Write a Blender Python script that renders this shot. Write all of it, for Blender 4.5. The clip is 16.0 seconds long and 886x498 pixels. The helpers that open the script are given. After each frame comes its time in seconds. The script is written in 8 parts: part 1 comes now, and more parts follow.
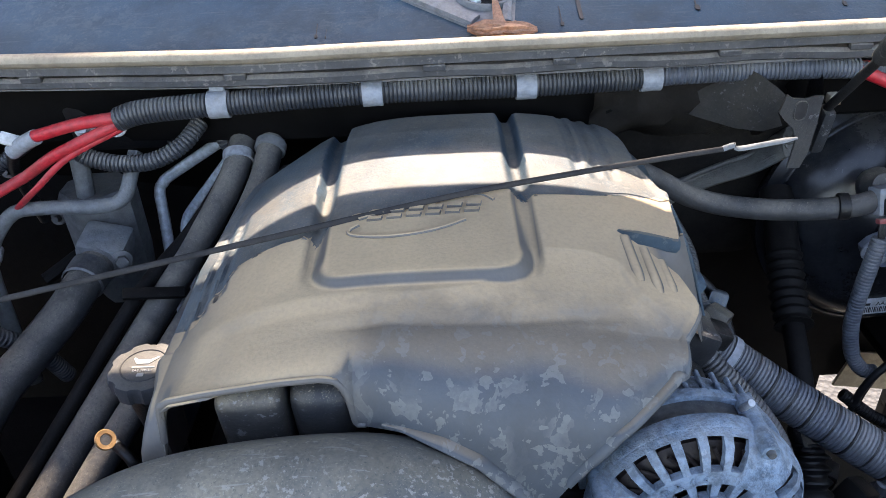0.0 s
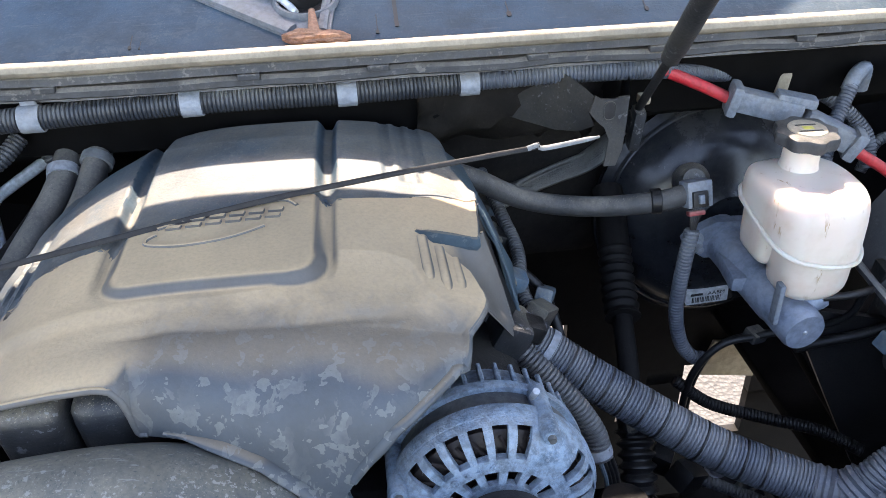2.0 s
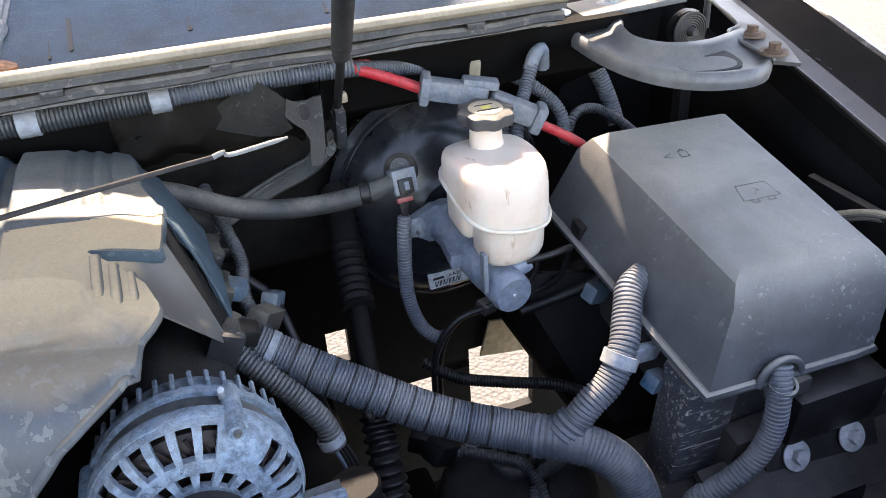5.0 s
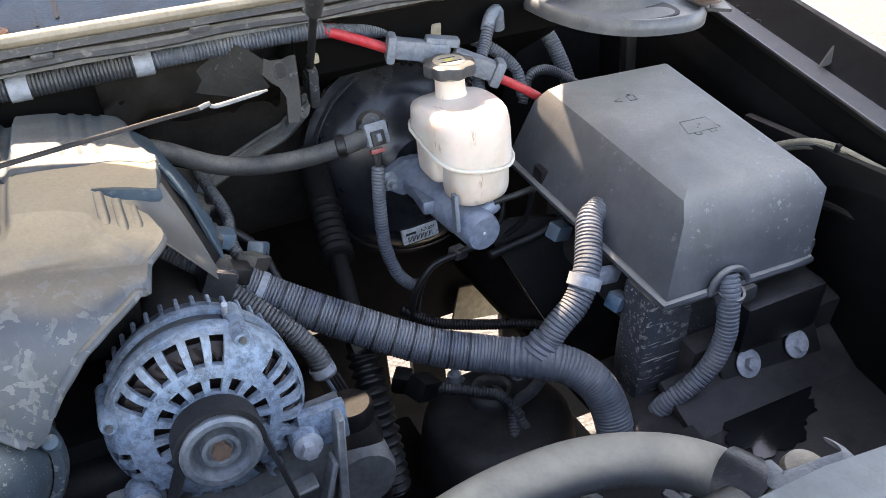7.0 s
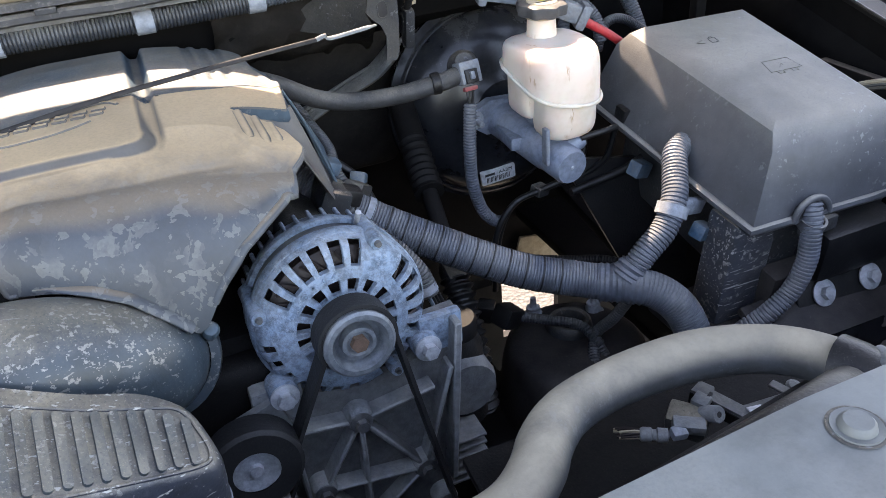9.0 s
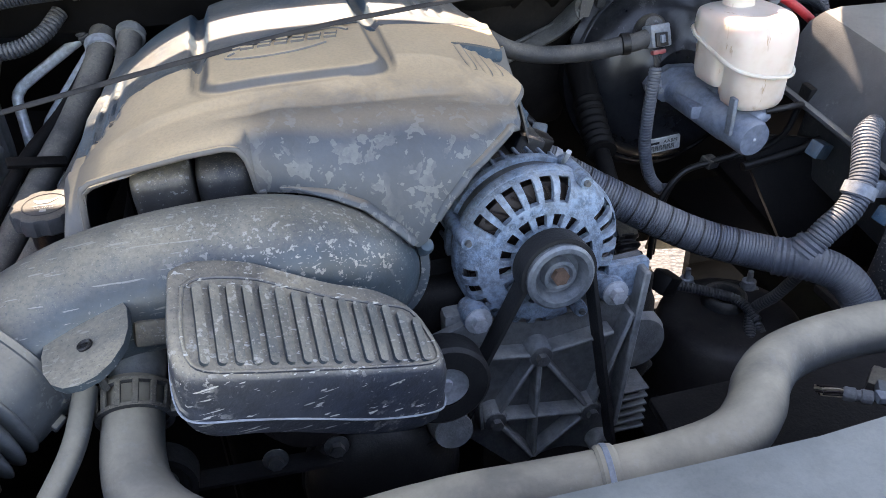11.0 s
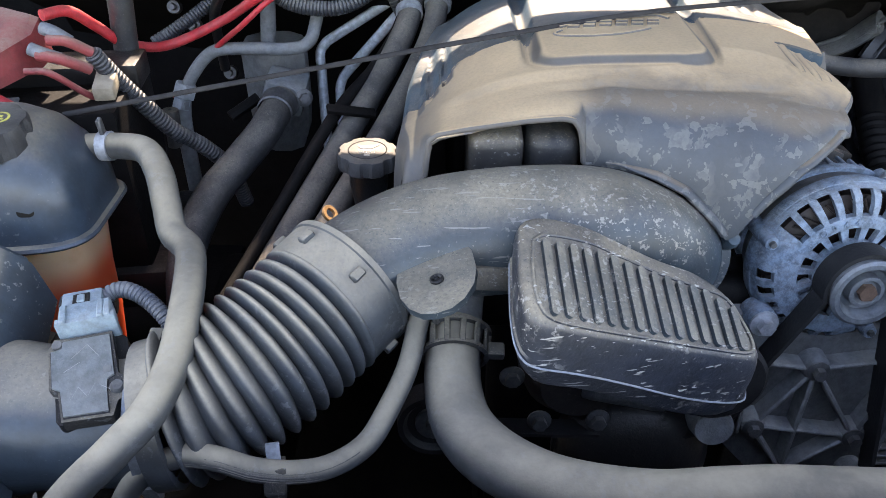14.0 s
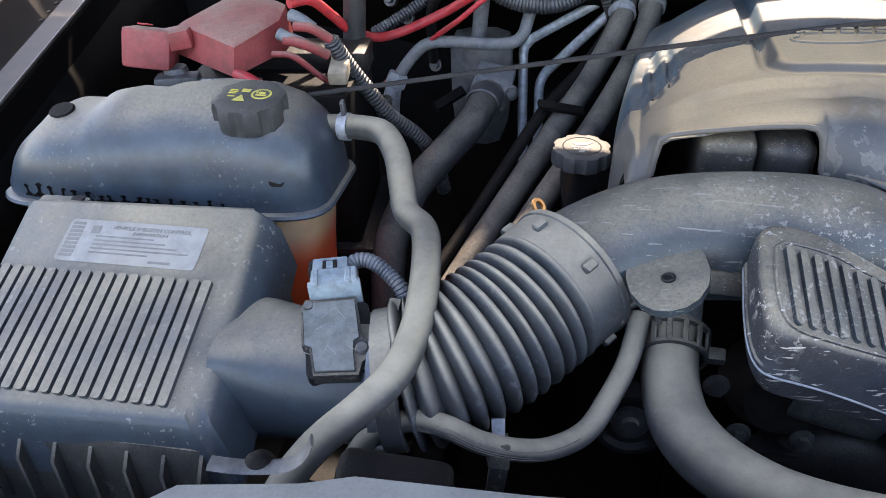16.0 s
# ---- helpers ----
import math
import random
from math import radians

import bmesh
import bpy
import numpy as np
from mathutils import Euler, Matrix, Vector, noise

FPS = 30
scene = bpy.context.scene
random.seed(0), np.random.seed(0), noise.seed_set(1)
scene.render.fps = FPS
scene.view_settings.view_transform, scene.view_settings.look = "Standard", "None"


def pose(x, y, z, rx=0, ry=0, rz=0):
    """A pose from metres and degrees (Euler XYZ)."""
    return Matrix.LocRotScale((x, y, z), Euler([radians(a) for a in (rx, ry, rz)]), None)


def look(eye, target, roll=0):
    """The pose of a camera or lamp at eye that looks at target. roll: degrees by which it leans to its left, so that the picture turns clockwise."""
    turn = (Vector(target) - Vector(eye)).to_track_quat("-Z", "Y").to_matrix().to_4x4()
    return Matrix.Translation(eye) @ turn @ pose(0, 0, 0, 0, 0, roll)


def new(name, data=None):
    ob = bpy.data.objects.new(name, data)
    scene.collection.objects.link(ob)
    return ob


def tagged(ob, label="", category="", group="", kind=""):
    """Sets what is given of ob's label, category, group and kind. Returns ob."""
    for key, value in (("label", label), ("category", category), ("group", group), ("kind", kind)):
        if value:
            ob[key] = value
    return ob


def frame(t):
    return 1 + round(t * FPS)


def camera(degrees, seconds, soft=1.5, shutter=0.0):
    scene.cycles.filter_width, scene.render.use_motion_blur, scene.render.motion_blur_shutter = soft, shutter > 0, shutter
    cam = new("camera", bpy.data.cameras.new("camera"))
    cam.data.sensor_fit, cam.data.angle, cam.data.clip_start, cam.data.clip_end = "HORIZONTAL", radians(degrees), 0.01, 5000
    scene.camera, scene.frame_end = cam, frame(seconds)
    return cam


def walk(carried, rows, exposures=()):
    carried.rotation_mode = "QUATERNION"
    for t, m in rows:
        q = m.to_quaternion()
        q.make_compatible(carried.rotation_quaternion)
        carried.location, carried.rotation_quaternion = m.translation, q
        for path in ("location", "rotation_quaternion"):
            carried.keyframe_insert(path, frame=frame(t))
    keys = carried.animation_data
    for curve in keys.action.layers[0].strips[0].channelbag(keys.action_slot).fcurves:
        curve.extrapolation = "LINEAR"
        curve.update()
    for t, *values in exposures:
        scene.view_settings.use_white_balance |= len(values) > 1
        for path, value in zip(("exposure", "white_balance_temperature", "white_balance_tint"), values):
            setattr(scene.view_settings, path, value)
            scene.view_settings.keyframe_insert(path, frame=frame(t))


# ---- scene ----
cam = camera(59.3, 16.0, soft=0.5)
EXPOSURE, KELVIN = 2.92, 8200.0
PATH = [
    (0, (0.042, 0.025, 1.472), (0.024, 1.701, 0.381), -3.1),
    (0.5, (0.067, 0.023, 1.472), (0.087, 1.7, 0.382), -3.0),
    (1, (0.094, 0.021, 1.468), (0.166, 1.698, 0.38), -2.6),
    (1.5, (0.122, 0.014, 1.466), (0.245, 1.692, 0.385), -2.2),
    (2, (0.152, 0.005, 1.467), (0.309, 1.686, 0.394), -2.2),
    (2.5, (0.177, -0.001, 1.465), (0.399, 1.679, 0.403), -2.1),
    (3, (0.211, -0.009, 1.463), (0.472, 1.672, 0.412), -3.0),
    (3.5, (0.242, -0.016, 1.46), (0.578, 1.655, 0.413), -3.4),
    (4, (0.268, -0.024, 1.454), (0.669, 1.634, 0.41), -3.6),
    (4.5, (0.281, -0.036, 1.451), (0.785, 1.595, 0.409), -3.1),
    (4.7, (0.286, -0.044, 1.453), (0.808, 1.579, 0.407), -3.3),
    (6.8, (0.242, -0.131, 1.42), (0.866, 1.466, 0.391), -4.9),
    (7, (0.231, -0.141, 1.416), (0.872, 1.452, 0.391), -4.9),
    (7.5, (0.204, -0.16, 1.411), (0.837, 1.426, 0.369), -5.5),
    (8, (0.171, -0.166, 1.408), (0.799, 1.414, 0.355), -5.6),
    (8.2, (0.161, -0.168, 1.407), (0.783, 1.413, 0.351), -5.6),
    (10.3, (0.028, -0.181, 1.378), (0.52, 1.428, 0.297), -3.2),
    (10.5, (0.018, -0.182, 1.377), (0.485, 1.432, 0.293), -2.9),
    (11, (-0.016, -0.181, 1.38), (0.374, 1.452, 0.292), -2.4),
    (11.5, (-0.045, -0.177, 1.38), (0.277, 1.471, 0.293), -1.9),
    (12, (-0.073, -0.175, 1.38), (0.189, 1.482, 0.292), -1.5),
    (12.5, (-0.096, -0.181, 1.38), (0.112, 1.484, 0.291), -0.9),
    (13, (-0.119, -0.186, 1.381), (0.025, 1.484, 0.291), -0.7),
    (13.5, (-0.142, -0.19, 1.382), (-0.066, 1.485, 0.292), -0.6),
    (14, (-0.161, -0.195, 1.381), (-0.148, 1.481, 0.29), -0.5),
    (14.5, (-0.182, -0.203, 1.38), (-0.257, 1.474, 0.293), -0.9),
    (15, (-0.197, -0.207, 1.381), (-0.365, 1.464, 0.295), -1.6),
    (15.5, (-0.217, -0.215, 1.382), (-0.456, 1.447, 0.296), -1.6),
    (16, (-0.236, -0.22, 1.383), (-0.563, 1.43, 0.301), -1.8),
]
walk(cam, [(t, look(eye, target, roll)) for t, eye, target, roll in PATH], exposures=[(0.0, EXPOSURE - 0.20, KELVIN - 700, 18.0), (1.5, EXPOSURE, KELVIN - 600, 18.0), (3.0, EXPOSURE + 0.16, KELVIN - 400, 18.0), (4.5, EXPOSURE + 0.18, KELVIN, 19.0), (7.5, EXPOSURE + 0.28, KELVIN + 500, 20.0), (11.0, EXPOSURE + 0.16, KELVIN, 20.0), (13.5, EXPOSURE + 0.17, KELVIN + 100, 20.0), (16.0, EXPOSURE - 0.05, KELVIN, 20.0)])


# ---- world and sun ----
SUN_ELEVATION = 50.0
world = bpy.data.worlds.new("world")
scene.world = world
world.use_nodes = True
wn = world.node_tree.nodes
sky = wn.new("ShaderNodeTexSky")
sky.sky_type = 'NISHITA'
sky.sun_disc = False
sky.sun_elevation = radians(SUN_ELEVATION)
sky.sun_rotation = 0.0
sky.air_density = 1.0
sky.dust_density = 1.5
wn["Background"].inputs["Strength"].default_value = 0.15
world.node_tree.links.new(sky.outputs["Color"], wn["Background"].inputs["Color"])

sun_data = bpy.data.lights.new("sun", 'SUN')
sun_data.energy = 2.5
sun_data.angle = radians(0.9)
sun_data.color = (1.0, 0.95, 0.87)
sun = new("sun", sun_data)
sun.matrix_world = look((0.06, math.cos(radians(SUN_ELEVATION)), math.sin(radians(SUN_ELEVATION))), (0, 0, 0))


# ---- materials ----
def nodes_of(name):
    m = bpy.data.materials.new(name)
    m.use_nodes = True
    return m, m.node_tree.nodes, m.node_tree.links, m.node_tree.nodes["Principled BSDF"]


def noise_tex(n, l, coord, scale, detail=4.0, rough=0.55, distort=0.0):
    t = n.new("ShaderNodeTexNoise")
    t.inputs["Scale"].default_value = scale
    t.inputs["Detail"].default_value = detail
    t.inputs["Roughness"].default_value = rough
    t.inputs["Distortion"].default_value = distort
    l.new(coord, t.inputs["Vector"])
    return t.outputs["Fac"]


def ramp(n, l, fac, lo, hi, a=0.0, b=1.0):
    r = n.new("ShaderNodeMapRange")
    r.interpolation_type = 'SMOOTHSTEP'
    for key, value in (("From Min", lo), ("From Max", hi), ("To Min", a), ("To Max", b)):
        r.inputs[key].default_value = value
    l.new(fac, r.inputs["Value"])
    return r.outputs["Result"]


def calc(n, l, op, a, b):
    m = n.new("ShaderNodeMath")
    m.operation = op
    for i, v in enumerate((a, b)):
        if isinstance(v, (int, float)):
            m.inputs[i].default_value = v
        else:
            l.new(v, m.inputs[i])
    return m.outputs[0]


def blend(n, l, fac, a, b):
    m = n.new("ShaderNodeMix")
    m.data_type = 'RGBA'
    for key, v in ((0, fac), (6, a), (7, b)):
        if isinstance(v, (int, float)):
            m.inputs[key].default_value = v
        elif isinstance(v, tuple):
            m.inputs[key].default_value = (*v, 1)
        else:
            l.new(v, m.inputs[key])
    return m.outputs[2]


def surface(name, base, dust=(0.30, 0.27, 0.22), amount=0.3, rough=0.55, metal=0.0, up=0.5, big=18.0,
            fine=300.0, bump=0.4, spots=0.0, spot=(0.36, 0.37, 0.38), spot_scale=60.0, streaks=0.0,
            vary=0.25, dust_rough=0.85, grain=1.0, specks=0.5, shine=0.4, up_from=-0.1, up_to=0.95, spot_cut=0.57, spread=0.28,
            drips=0.0, drip=(0.30, 0.32, 0.33), thin_front=None):
    """A worn surface: base colour with tone variation, settled dust (more on faces that look up), dried splash spots, fine relief."""
    m, n, l, p = nodes_of(name)
    co = n.new("ShaderNodeTexCoord").outputs["Object"]
    large = noise_tex(n, l, co, big, 5, 0.6, 0.4)
    small = noise_tex(n, l, co, fine, 3, 0.6)
    mid = noise_tex(n, l, co, big * 4.3, 4, 0.65)
    tone = ramp(n, l, mid, 0.3, 0.7, 1 - vary, 1 + vary)
    dark = n.new("ShaderNodeVectorMath")
    dark.operation = 'SCALE'
    dark.inputs[0].default_value = base
    l.new(tone, dark.inputs["Scale"])
    geo = n.new("ShaderNodeNewGeometry")
    sep = n.new("ShaderNodeSeparateXYZ")
    l.new(geo.outputs["Normal"], sep.inputs[0])
    # dust settles on top; its fall-off also paints undersides dark as shade
    lift = ramp(n, l, sep.outputs["Z"], up_from, up_to, 1 - up, 1.0)
    d = calc(n, l, 'MULTIPLY', ramp(n, l, large, 0.28, 0.68, max(0.0, amount - spread), min(1.0, amount + spread)), lift)
    d = calc(n, l, 'MULTIPLY', d, ramp(n, l, small, 0.25, 0.65, 1 - 0.35 * grain, 1.0))
    thinned = None
    if thin_front:
        # less dust, and the front slope's darker shading painted in, forward of a wandering line
        where = n.new("ShaderNodeSeparateXYZ")
        l.new(co, where.inputs[0])
        line = calc(n, l, 'ADD', where.outputs["Y"], ramp(n, l, noise_tex(n, l, co, 22.0, 4, 0.6, 0.5), 0.2, 0.8, -0.012, 0.012))
        thinned = calc(n, l, 'MULTIPLY', ramp(n, l, line, thin_front[0], thin_front[1]), ramp(n, l, where.outputs["X"], thin_front[2], thin_front[2] + 0.06))
        d = calc(n, l, 'MULTIPLY', d, ramp(n, l, thinned, 0.0, 1.0, 1.0, thin_front[3]))
    colour = blend(n, l, d, dark.outputs[0], dust)
    wear = d
    if spots > 0:
        # dried splashes: islands with a paler rim
        patch = ramp(n, l, noise_tex(n, l, co, big * 1.3, 3, 0.55), 0.46, 0.62)
        s = calc(n, l, 'MULTIPLY', ramp(n, l, noise_tex(n, l, co, spot_scale, 5, 0.62), spot_cut, spot_cut + 0.022), patch)
        s2 = calc(n, l, 'MULTIPLY', ramp(n, l, noise_tex(n, l, co, spot_scale * 2.3, 2, 0.5), spot_cut + 0.10, spot_cut + 0.12), ramp(n, l, patch, 0.0, 1.0, 0.35, 1.0))
        s = calc(n, l, 'MULTIPLY', calc(n, l, 'MAXIMUM', s, s2), spots)
        fade = calc(n, l, 'MULTIPLY', s, ramp(n, l, small, 0.3, 0.6, 0.45, 1.0))
        colour = blend(n, l, fade, colour, spot)
        wear = calc(n, l, 'MAXIMUM', d, s)
    if drips > 0:
        # dried runs of muddy water on the steeper faces, with crisp tide lines
        mp = n.new("ShaderNodeMapping")
        mp.inputs["Scale"].default_value = (52, 42, 34)
        l.new(co, mp.inputs["Vector"])
        run = noise_tex(n, l, mp.outputs[0], 1.0, 4, 0.6, 0.6)
        steep = ramp(n, l, sep.outputs["Z"], 0.93, 0.82) if thinned is None else thinned
        patchy = calc(n, l, 'MULTIPLY', steep, ramp(n, l, noise_tex(n, l, co, 15.0, 3, 0.5), 0.42, 0.54, 0.10, 1.0))
        s = calc(n, l, 'MULTIPLY', ramp(n, l, run, 0.54, 0.555, 0.0, drips), patchy)
        s = calc(n, l, 'MULTIPLY', s, ramp(n, l, run, 0.56, 0.68, 1.0, 0.6))
        isle = noise_tex(n, l, co, 95.0, 3, 0.5, 0.3)
        s = calc(n, l, 'MAXIMUM', s, calc(n, l, 'MULTIPLY', ramp(n, l, isle, 0.60, 0.61, 0.0, drips * 1.15), steep))
        s = calc(n, l, 'MULTIPLY', s, ramp(n, l, small, 0.3, 0.6, 0.75, 1.0))
        colour = blend(n, l, s, colour, drip)
        wear = calc(n, l, 'MAXIMUM', wear, s)
    if streaks > 0:
        mp = n.new("ShaderNodeMapping")
        mp.inputs["Rotation"].default_value = (0.3, 0.5, 0.9)
        mp.inputs["Scale"].default_value = (20, 330, 330)
        l.new(co, mp.inputs["Vector"])
        s = ramp(n, l, noise_tex(n, l, mp.outputs[0], 1.0, 2, 0.5), 0.65, 0.68, 0.0, streaks)
        colour = blend(n, l, s, colour, spot)
    if specks > 0:
        tiny = ramp(n, l, noise_tex(n, l, co, fine * 2.6, 2, 0.7), 0.61, 0.67, 0.0, specks)
        gate = ramp(n, l, mid, 0.36, 0.56)
        colour = blend(n, l, calc(n, l, 'MULTIPLY', calc(n, l, 'MULTIPLY', tiny, gate), lift), colour, dust)
        colour = blend(n, l, ramp(n, l, noise_tex(n, l, co, fine * 1.7, 2, 0.7), 0.38, 0.31, 0.0, specks), colour, base)
    l.new(colour, p.inputs["Base Color"])
    p.inputs["Specular IOR Level"].default_value = shine
    l.new(ramp(n, l, wear, 0.0, 0.8, rough, dust_rough), p.inputs["Roughness"])
    if metal > 0:
        l.new(ramp(n, l, wear, 0.1, 0.7, metal, 0.0), p.inputs["Metallic"])
    b = n.new("ShaderNodeBump")
    b.inputs["Strength"].default_value = bump
    b.inputs["Distance"].default_value = 0.0012
    l.new(calc(n, l, 'ADD', small, calc(n, l, 'MULTIPLY', mid, 0.7)), b.inputs["Height"])
    l.new(b.outputs[0], p.inputs["Normal"])
    return m


DUST = (0.68, 0.475, 0.275)
GREY_DUST = (0.42, 0.355, 0.255)
PALE = (0.46, 0.44, 0.40)
COVER = surface("dusty_cover_plastic", (0.036, 0.053, 0.070), (0.68, 0.485, 0.290), 0.80, 0.50, up=0.85, big=6, grain=0.35, specks=0.08, up_from=0.72, up_to=0.985, shine=0.45, spread=0.12, drips=0.30, drip=(0.275, 0.27, 0.25), thin_front=(0.520, 0.452, -0.06, 0.34), vary=0.15, bump=0.2)
# COVER made darker and bluer: shade and sky sheen put into the colour
COVER_REAR = surface("shade_blue_cover_plastic", (0.040, 0.070, 0.094), (0.48, 0.38, 0.26), 0.10, 0.55, up=0.90, big=6, spots=0.14, spot=(0.44, 0.42, 0.38), spot_scale=110, specks=0.35, up_from=0.6, up_to=0.99, spot_cut=0.60, shine=0.3)
DUCT = surface("dusty_duct_plastic", (0.022, 0.038, 0.052), GREY_DUST, 0.38, 0.36, up=0.93, big=8, spots=0.45, spot=PALE, spot_scale=150, streaks=0.3, up_from=0.45, up_to=0.99, spot_cut=0.585, specks=0.5, shine=0.5, bump=0.15)
AIR_BOX = surface("dusty_air_box_plastic", (0.026, 0.043, 0.060), GREY_DUST, 0.58, 0.38, up=0.94, big=7, spots=0.35, spot=PALE, spot_scale=150, up_from=0.62, up_to=0.97, spot_cut=0.615, specks=0.3, shine=0.5, bump=0.2, grain=0.6)
TANK = surface("dusty_tank_plastic", (0.026, 0.044, 0.066), GREY_DUST, 0.42, 0.33, up=0.95, big=8, spots=0.25, spot=PALE, spot_scale=200, shine=0.55, up_from=0.45, up_to=0.99, spot_cut=0.615, bump=0.08, specks=0.25)
SPLASH = surface("splashed_plastic", (0.024, 0.030, 0.042), GREY_DUST, 0.46, 0.35, up=0.93, big=12, spots=0.6, spot=PALE, spot_scale=120, streaks=0.9, up_from=0.2, up_to=0.95, spot_cut=0.575, shine=0.5)
BLACK = surface("black_plastic", (0.0065, 0.0068, 0.008), (0.17, 0.15, 0.125), 0.07, 0.42, up=0.85, big=14, shine=0.35, spread=0.05, specks=0.35)
BLACK_DUSTY = surface("dusty_black_plastic", (0.016, 0.019, 0.024), GREY_DUST, 0.25, 0.5, up=0.85, big=10, spots=0.3, spot_scale=140, spot_cut=0.60)
BOX = surface("fuse_box_plastic", (0.040, 0.045, 0.055), (0.36, 0.33, 0.285), 0.56, 0.42, up=0.90, big=6, spots=0.35, spot_scale=130, fine=480, bump=0.3, spot_cut=0.61, up_from=0.35, up_to=0.95, shine=0.5, grain=0.5, spread=0.18)
RUBBER = surface("dusty_rubber", (0.023, 0.026, 0.031), (0.33, 0.29, 0.235), 0.31, 0.58, up=0.85, big=16, spread=0.2)
RUBBER_GREY = surface("pale_dusty_rubber", (0.030, 0.038, 0.046), (0.42, 0.36, 0.265), 0.66, 0.7, up=0.90, big=10, spots=0.10, spot_scale=130, up_from=0.10, up_to=0.92, specks=0.06, grain=0.2, bump=0.2)
LOOM = surface("conduit_plastic", (0.019, 0.023, 0.031), (0.32, 0.31, 0.285), 0.24, 0.40, up=0.88, big=14, shine=0.5)
LOOM_GREY = surface("dusty_conduit_plastic", (0.058, 0.070, 0.092), (0.32, 0.31, 0.29), 0.30, 0.45, up=0.8, big=14, shine=0.5)
ALLOY = surface("oxidised_cast_alloy", (0.150, 0.215, 0.290), (0.40, 0.40, 0.39), 0.18, 0.6, metal=0.25, up=0.55, big=30, fine=520, bump=0.9, vary=0.45, spots=0.30, spot=(0.46, 0.50, 0.54), spot_scale=260, specks=0.7)
ALLOY_DARK = surface("grimy_cast_alloy", (0.15, 0.165, 0.18), (0.30, 0.285, 0.25), 0.36, 0.65, metal=0.3, up=0.5, big=22, fine=400, bump=0.6, specks=0.4)
ALLOY_GRIMY = surface("oily_grey_canister", (0.100, 0.107, 0.114), (0.27, 0.25, 0.215), 0.30, 0.6, metal=0.2, up=0.6, big=22, fine=400, bump=0.5, specks=0.4)
TRAY = surface("grimy_tray_plastic", (0.016, 0.014, 0.0145), (0.075, 0.064, 0.056), 0.25, 0.5, up=0.5, big=16, spots=0.25, spot=(0.12, 0.11, 0.10), spot_scale=170, spot_cut=0.61, shine=0.3)
ALLOY_MID = surface("dusty_cast_alloy", (0.24, 0.27, 0.30), (0.36, 0.345, 0.31), 0.34, 0.62, metal=0.3, up=0.5, big=22, fine=400, bump=0.6, specks=0.4)
STEEL = surface("zinc_steel", (0.40, 0.43, 0.47), (0.34, 0.31, 0.27), 0.2, 0.38, metal=0.45, up=0.5, big=30, shine=0.5)
PULLEY = surface("worn_pulley_steel", (0.13, 0.15, 0.17), (0.24, 0.235, 0.22), 0.15, 0.42, metal=0.35, up=0.4, big=40, shine=0.5, bump=0.1)
STEEL_DARK = surface("dull_steel", (0.10, 0.106, 0.115), (0.26, 0.24, 0.205), 0.26, 0.5, metal=0.6, up=0.6, big=24)
ALUMINIUM = surface("bare_aluminium_pipe", (0.50, 0.56, 0.62), (0.36, 0.33, 0.28), 0.10, 0.35, metal=0.3, up=0.6, big=30, specks=0.2)
PAINT = surface("dark_body_paint", (0.009, 0.0085, 0.009), (0.16, 0.135, 0.105), 0.10, 0.45, up=0.9, big=8, bump=0.05, shine=0.22)
# body paint again, with the hood's shade put into a near-black colour
PAINT_SHADED = surface("shade_dark_body_paint", (0.0045, 0.0042, 0.0042), (0.02, 0.018, 0.016), 0.08, 0.7, up=0.7, big=8, bump=0.1, shine=0.06, specks=0.1)
SENSOR = surface("grey_sensor_plastic", (0.145, 0.160, 0.160), (0.32, 0.30, 0.26), 0.16, 0.42, up=0.6, big=20, specks=0.3)
BELLOWS = surface("dusty_bellows_rubber", (0.032, 0.044, 0.058), (0.46, 0.395, 0.295), 0.72, 0.45, up=0.90, big=10, spots=0.25, spot_scale=130, up_from=0.12, up_to=0.97, specks=0.15, grain=0.5, shine=0.5, bump=0.2)
BLADE = surface("dull_spring_steel", (0.024, 0.0235, 0.025), (0.09, 0.08, 0.07), 0.10, 0.55, metal=0.2, up=0.5, big=24, shine=0.2)
SHROUD = surface("smooth_cover_plastic", (0.117, 0.128, 0.124), (0.33, 0.32, 0.285), 0.24, 0.45, up=0.6, big=4, fine=420, bump=0.10, specks=0.10, shine=0.4)
HOUSING = surface("grey_housing_plastic", (0.125, 0.140, 0.160), (0.28, 0.26, 0.22), 0.14, 0.45, big=30)
PAINT_DUST = surface("dusty_hinge_paint", (0.085, 0.092, 0.104), (0.33, 0.30, 0.25), 0.36, 0.32, up=0.6, big=9, bump=0.05)
PAINT_GREY = surface("grey_dusted_paint", (0.030, 0.030, 0.034), (0.28, 0.25, 0.21), 0.18, 0.35, up=0.6, big=9, bump=0.05)
PAINT_OUTER = surface("dark_gloss_fender_paint", (0.030, 0.026, 0.027), (0.30, 0.27, 0.23), 0.06, 0.16, big=5, bump=0.03, specks=0.1, shine=0.6)
BOOSTER = surface("booster_black_paint", (0.011, 0.0125, 0.016), (0.11, 0.105, 0.095), 0.08, 0.24, up=0.8, big=20, specks=0.3, shine=0.42, dust_rough=0.45, bump=0.06)
# grimy black lowered further, so the colour carries the enclosed bay's shade
GRIME_SHADE = surface("grime_and_shade_black", (0.0045, 0.0043, 0.0046), (0.040, 0.035, 0.031), 0.10, 0.6, big=16, shine=0.12, spread=0.12)
RED = surface("red_cable_rubber", (0.46, 0.018, 0.028), (0.42, 0.16, 0.14), 0.12, 0.45, big=25, specks=0.15)
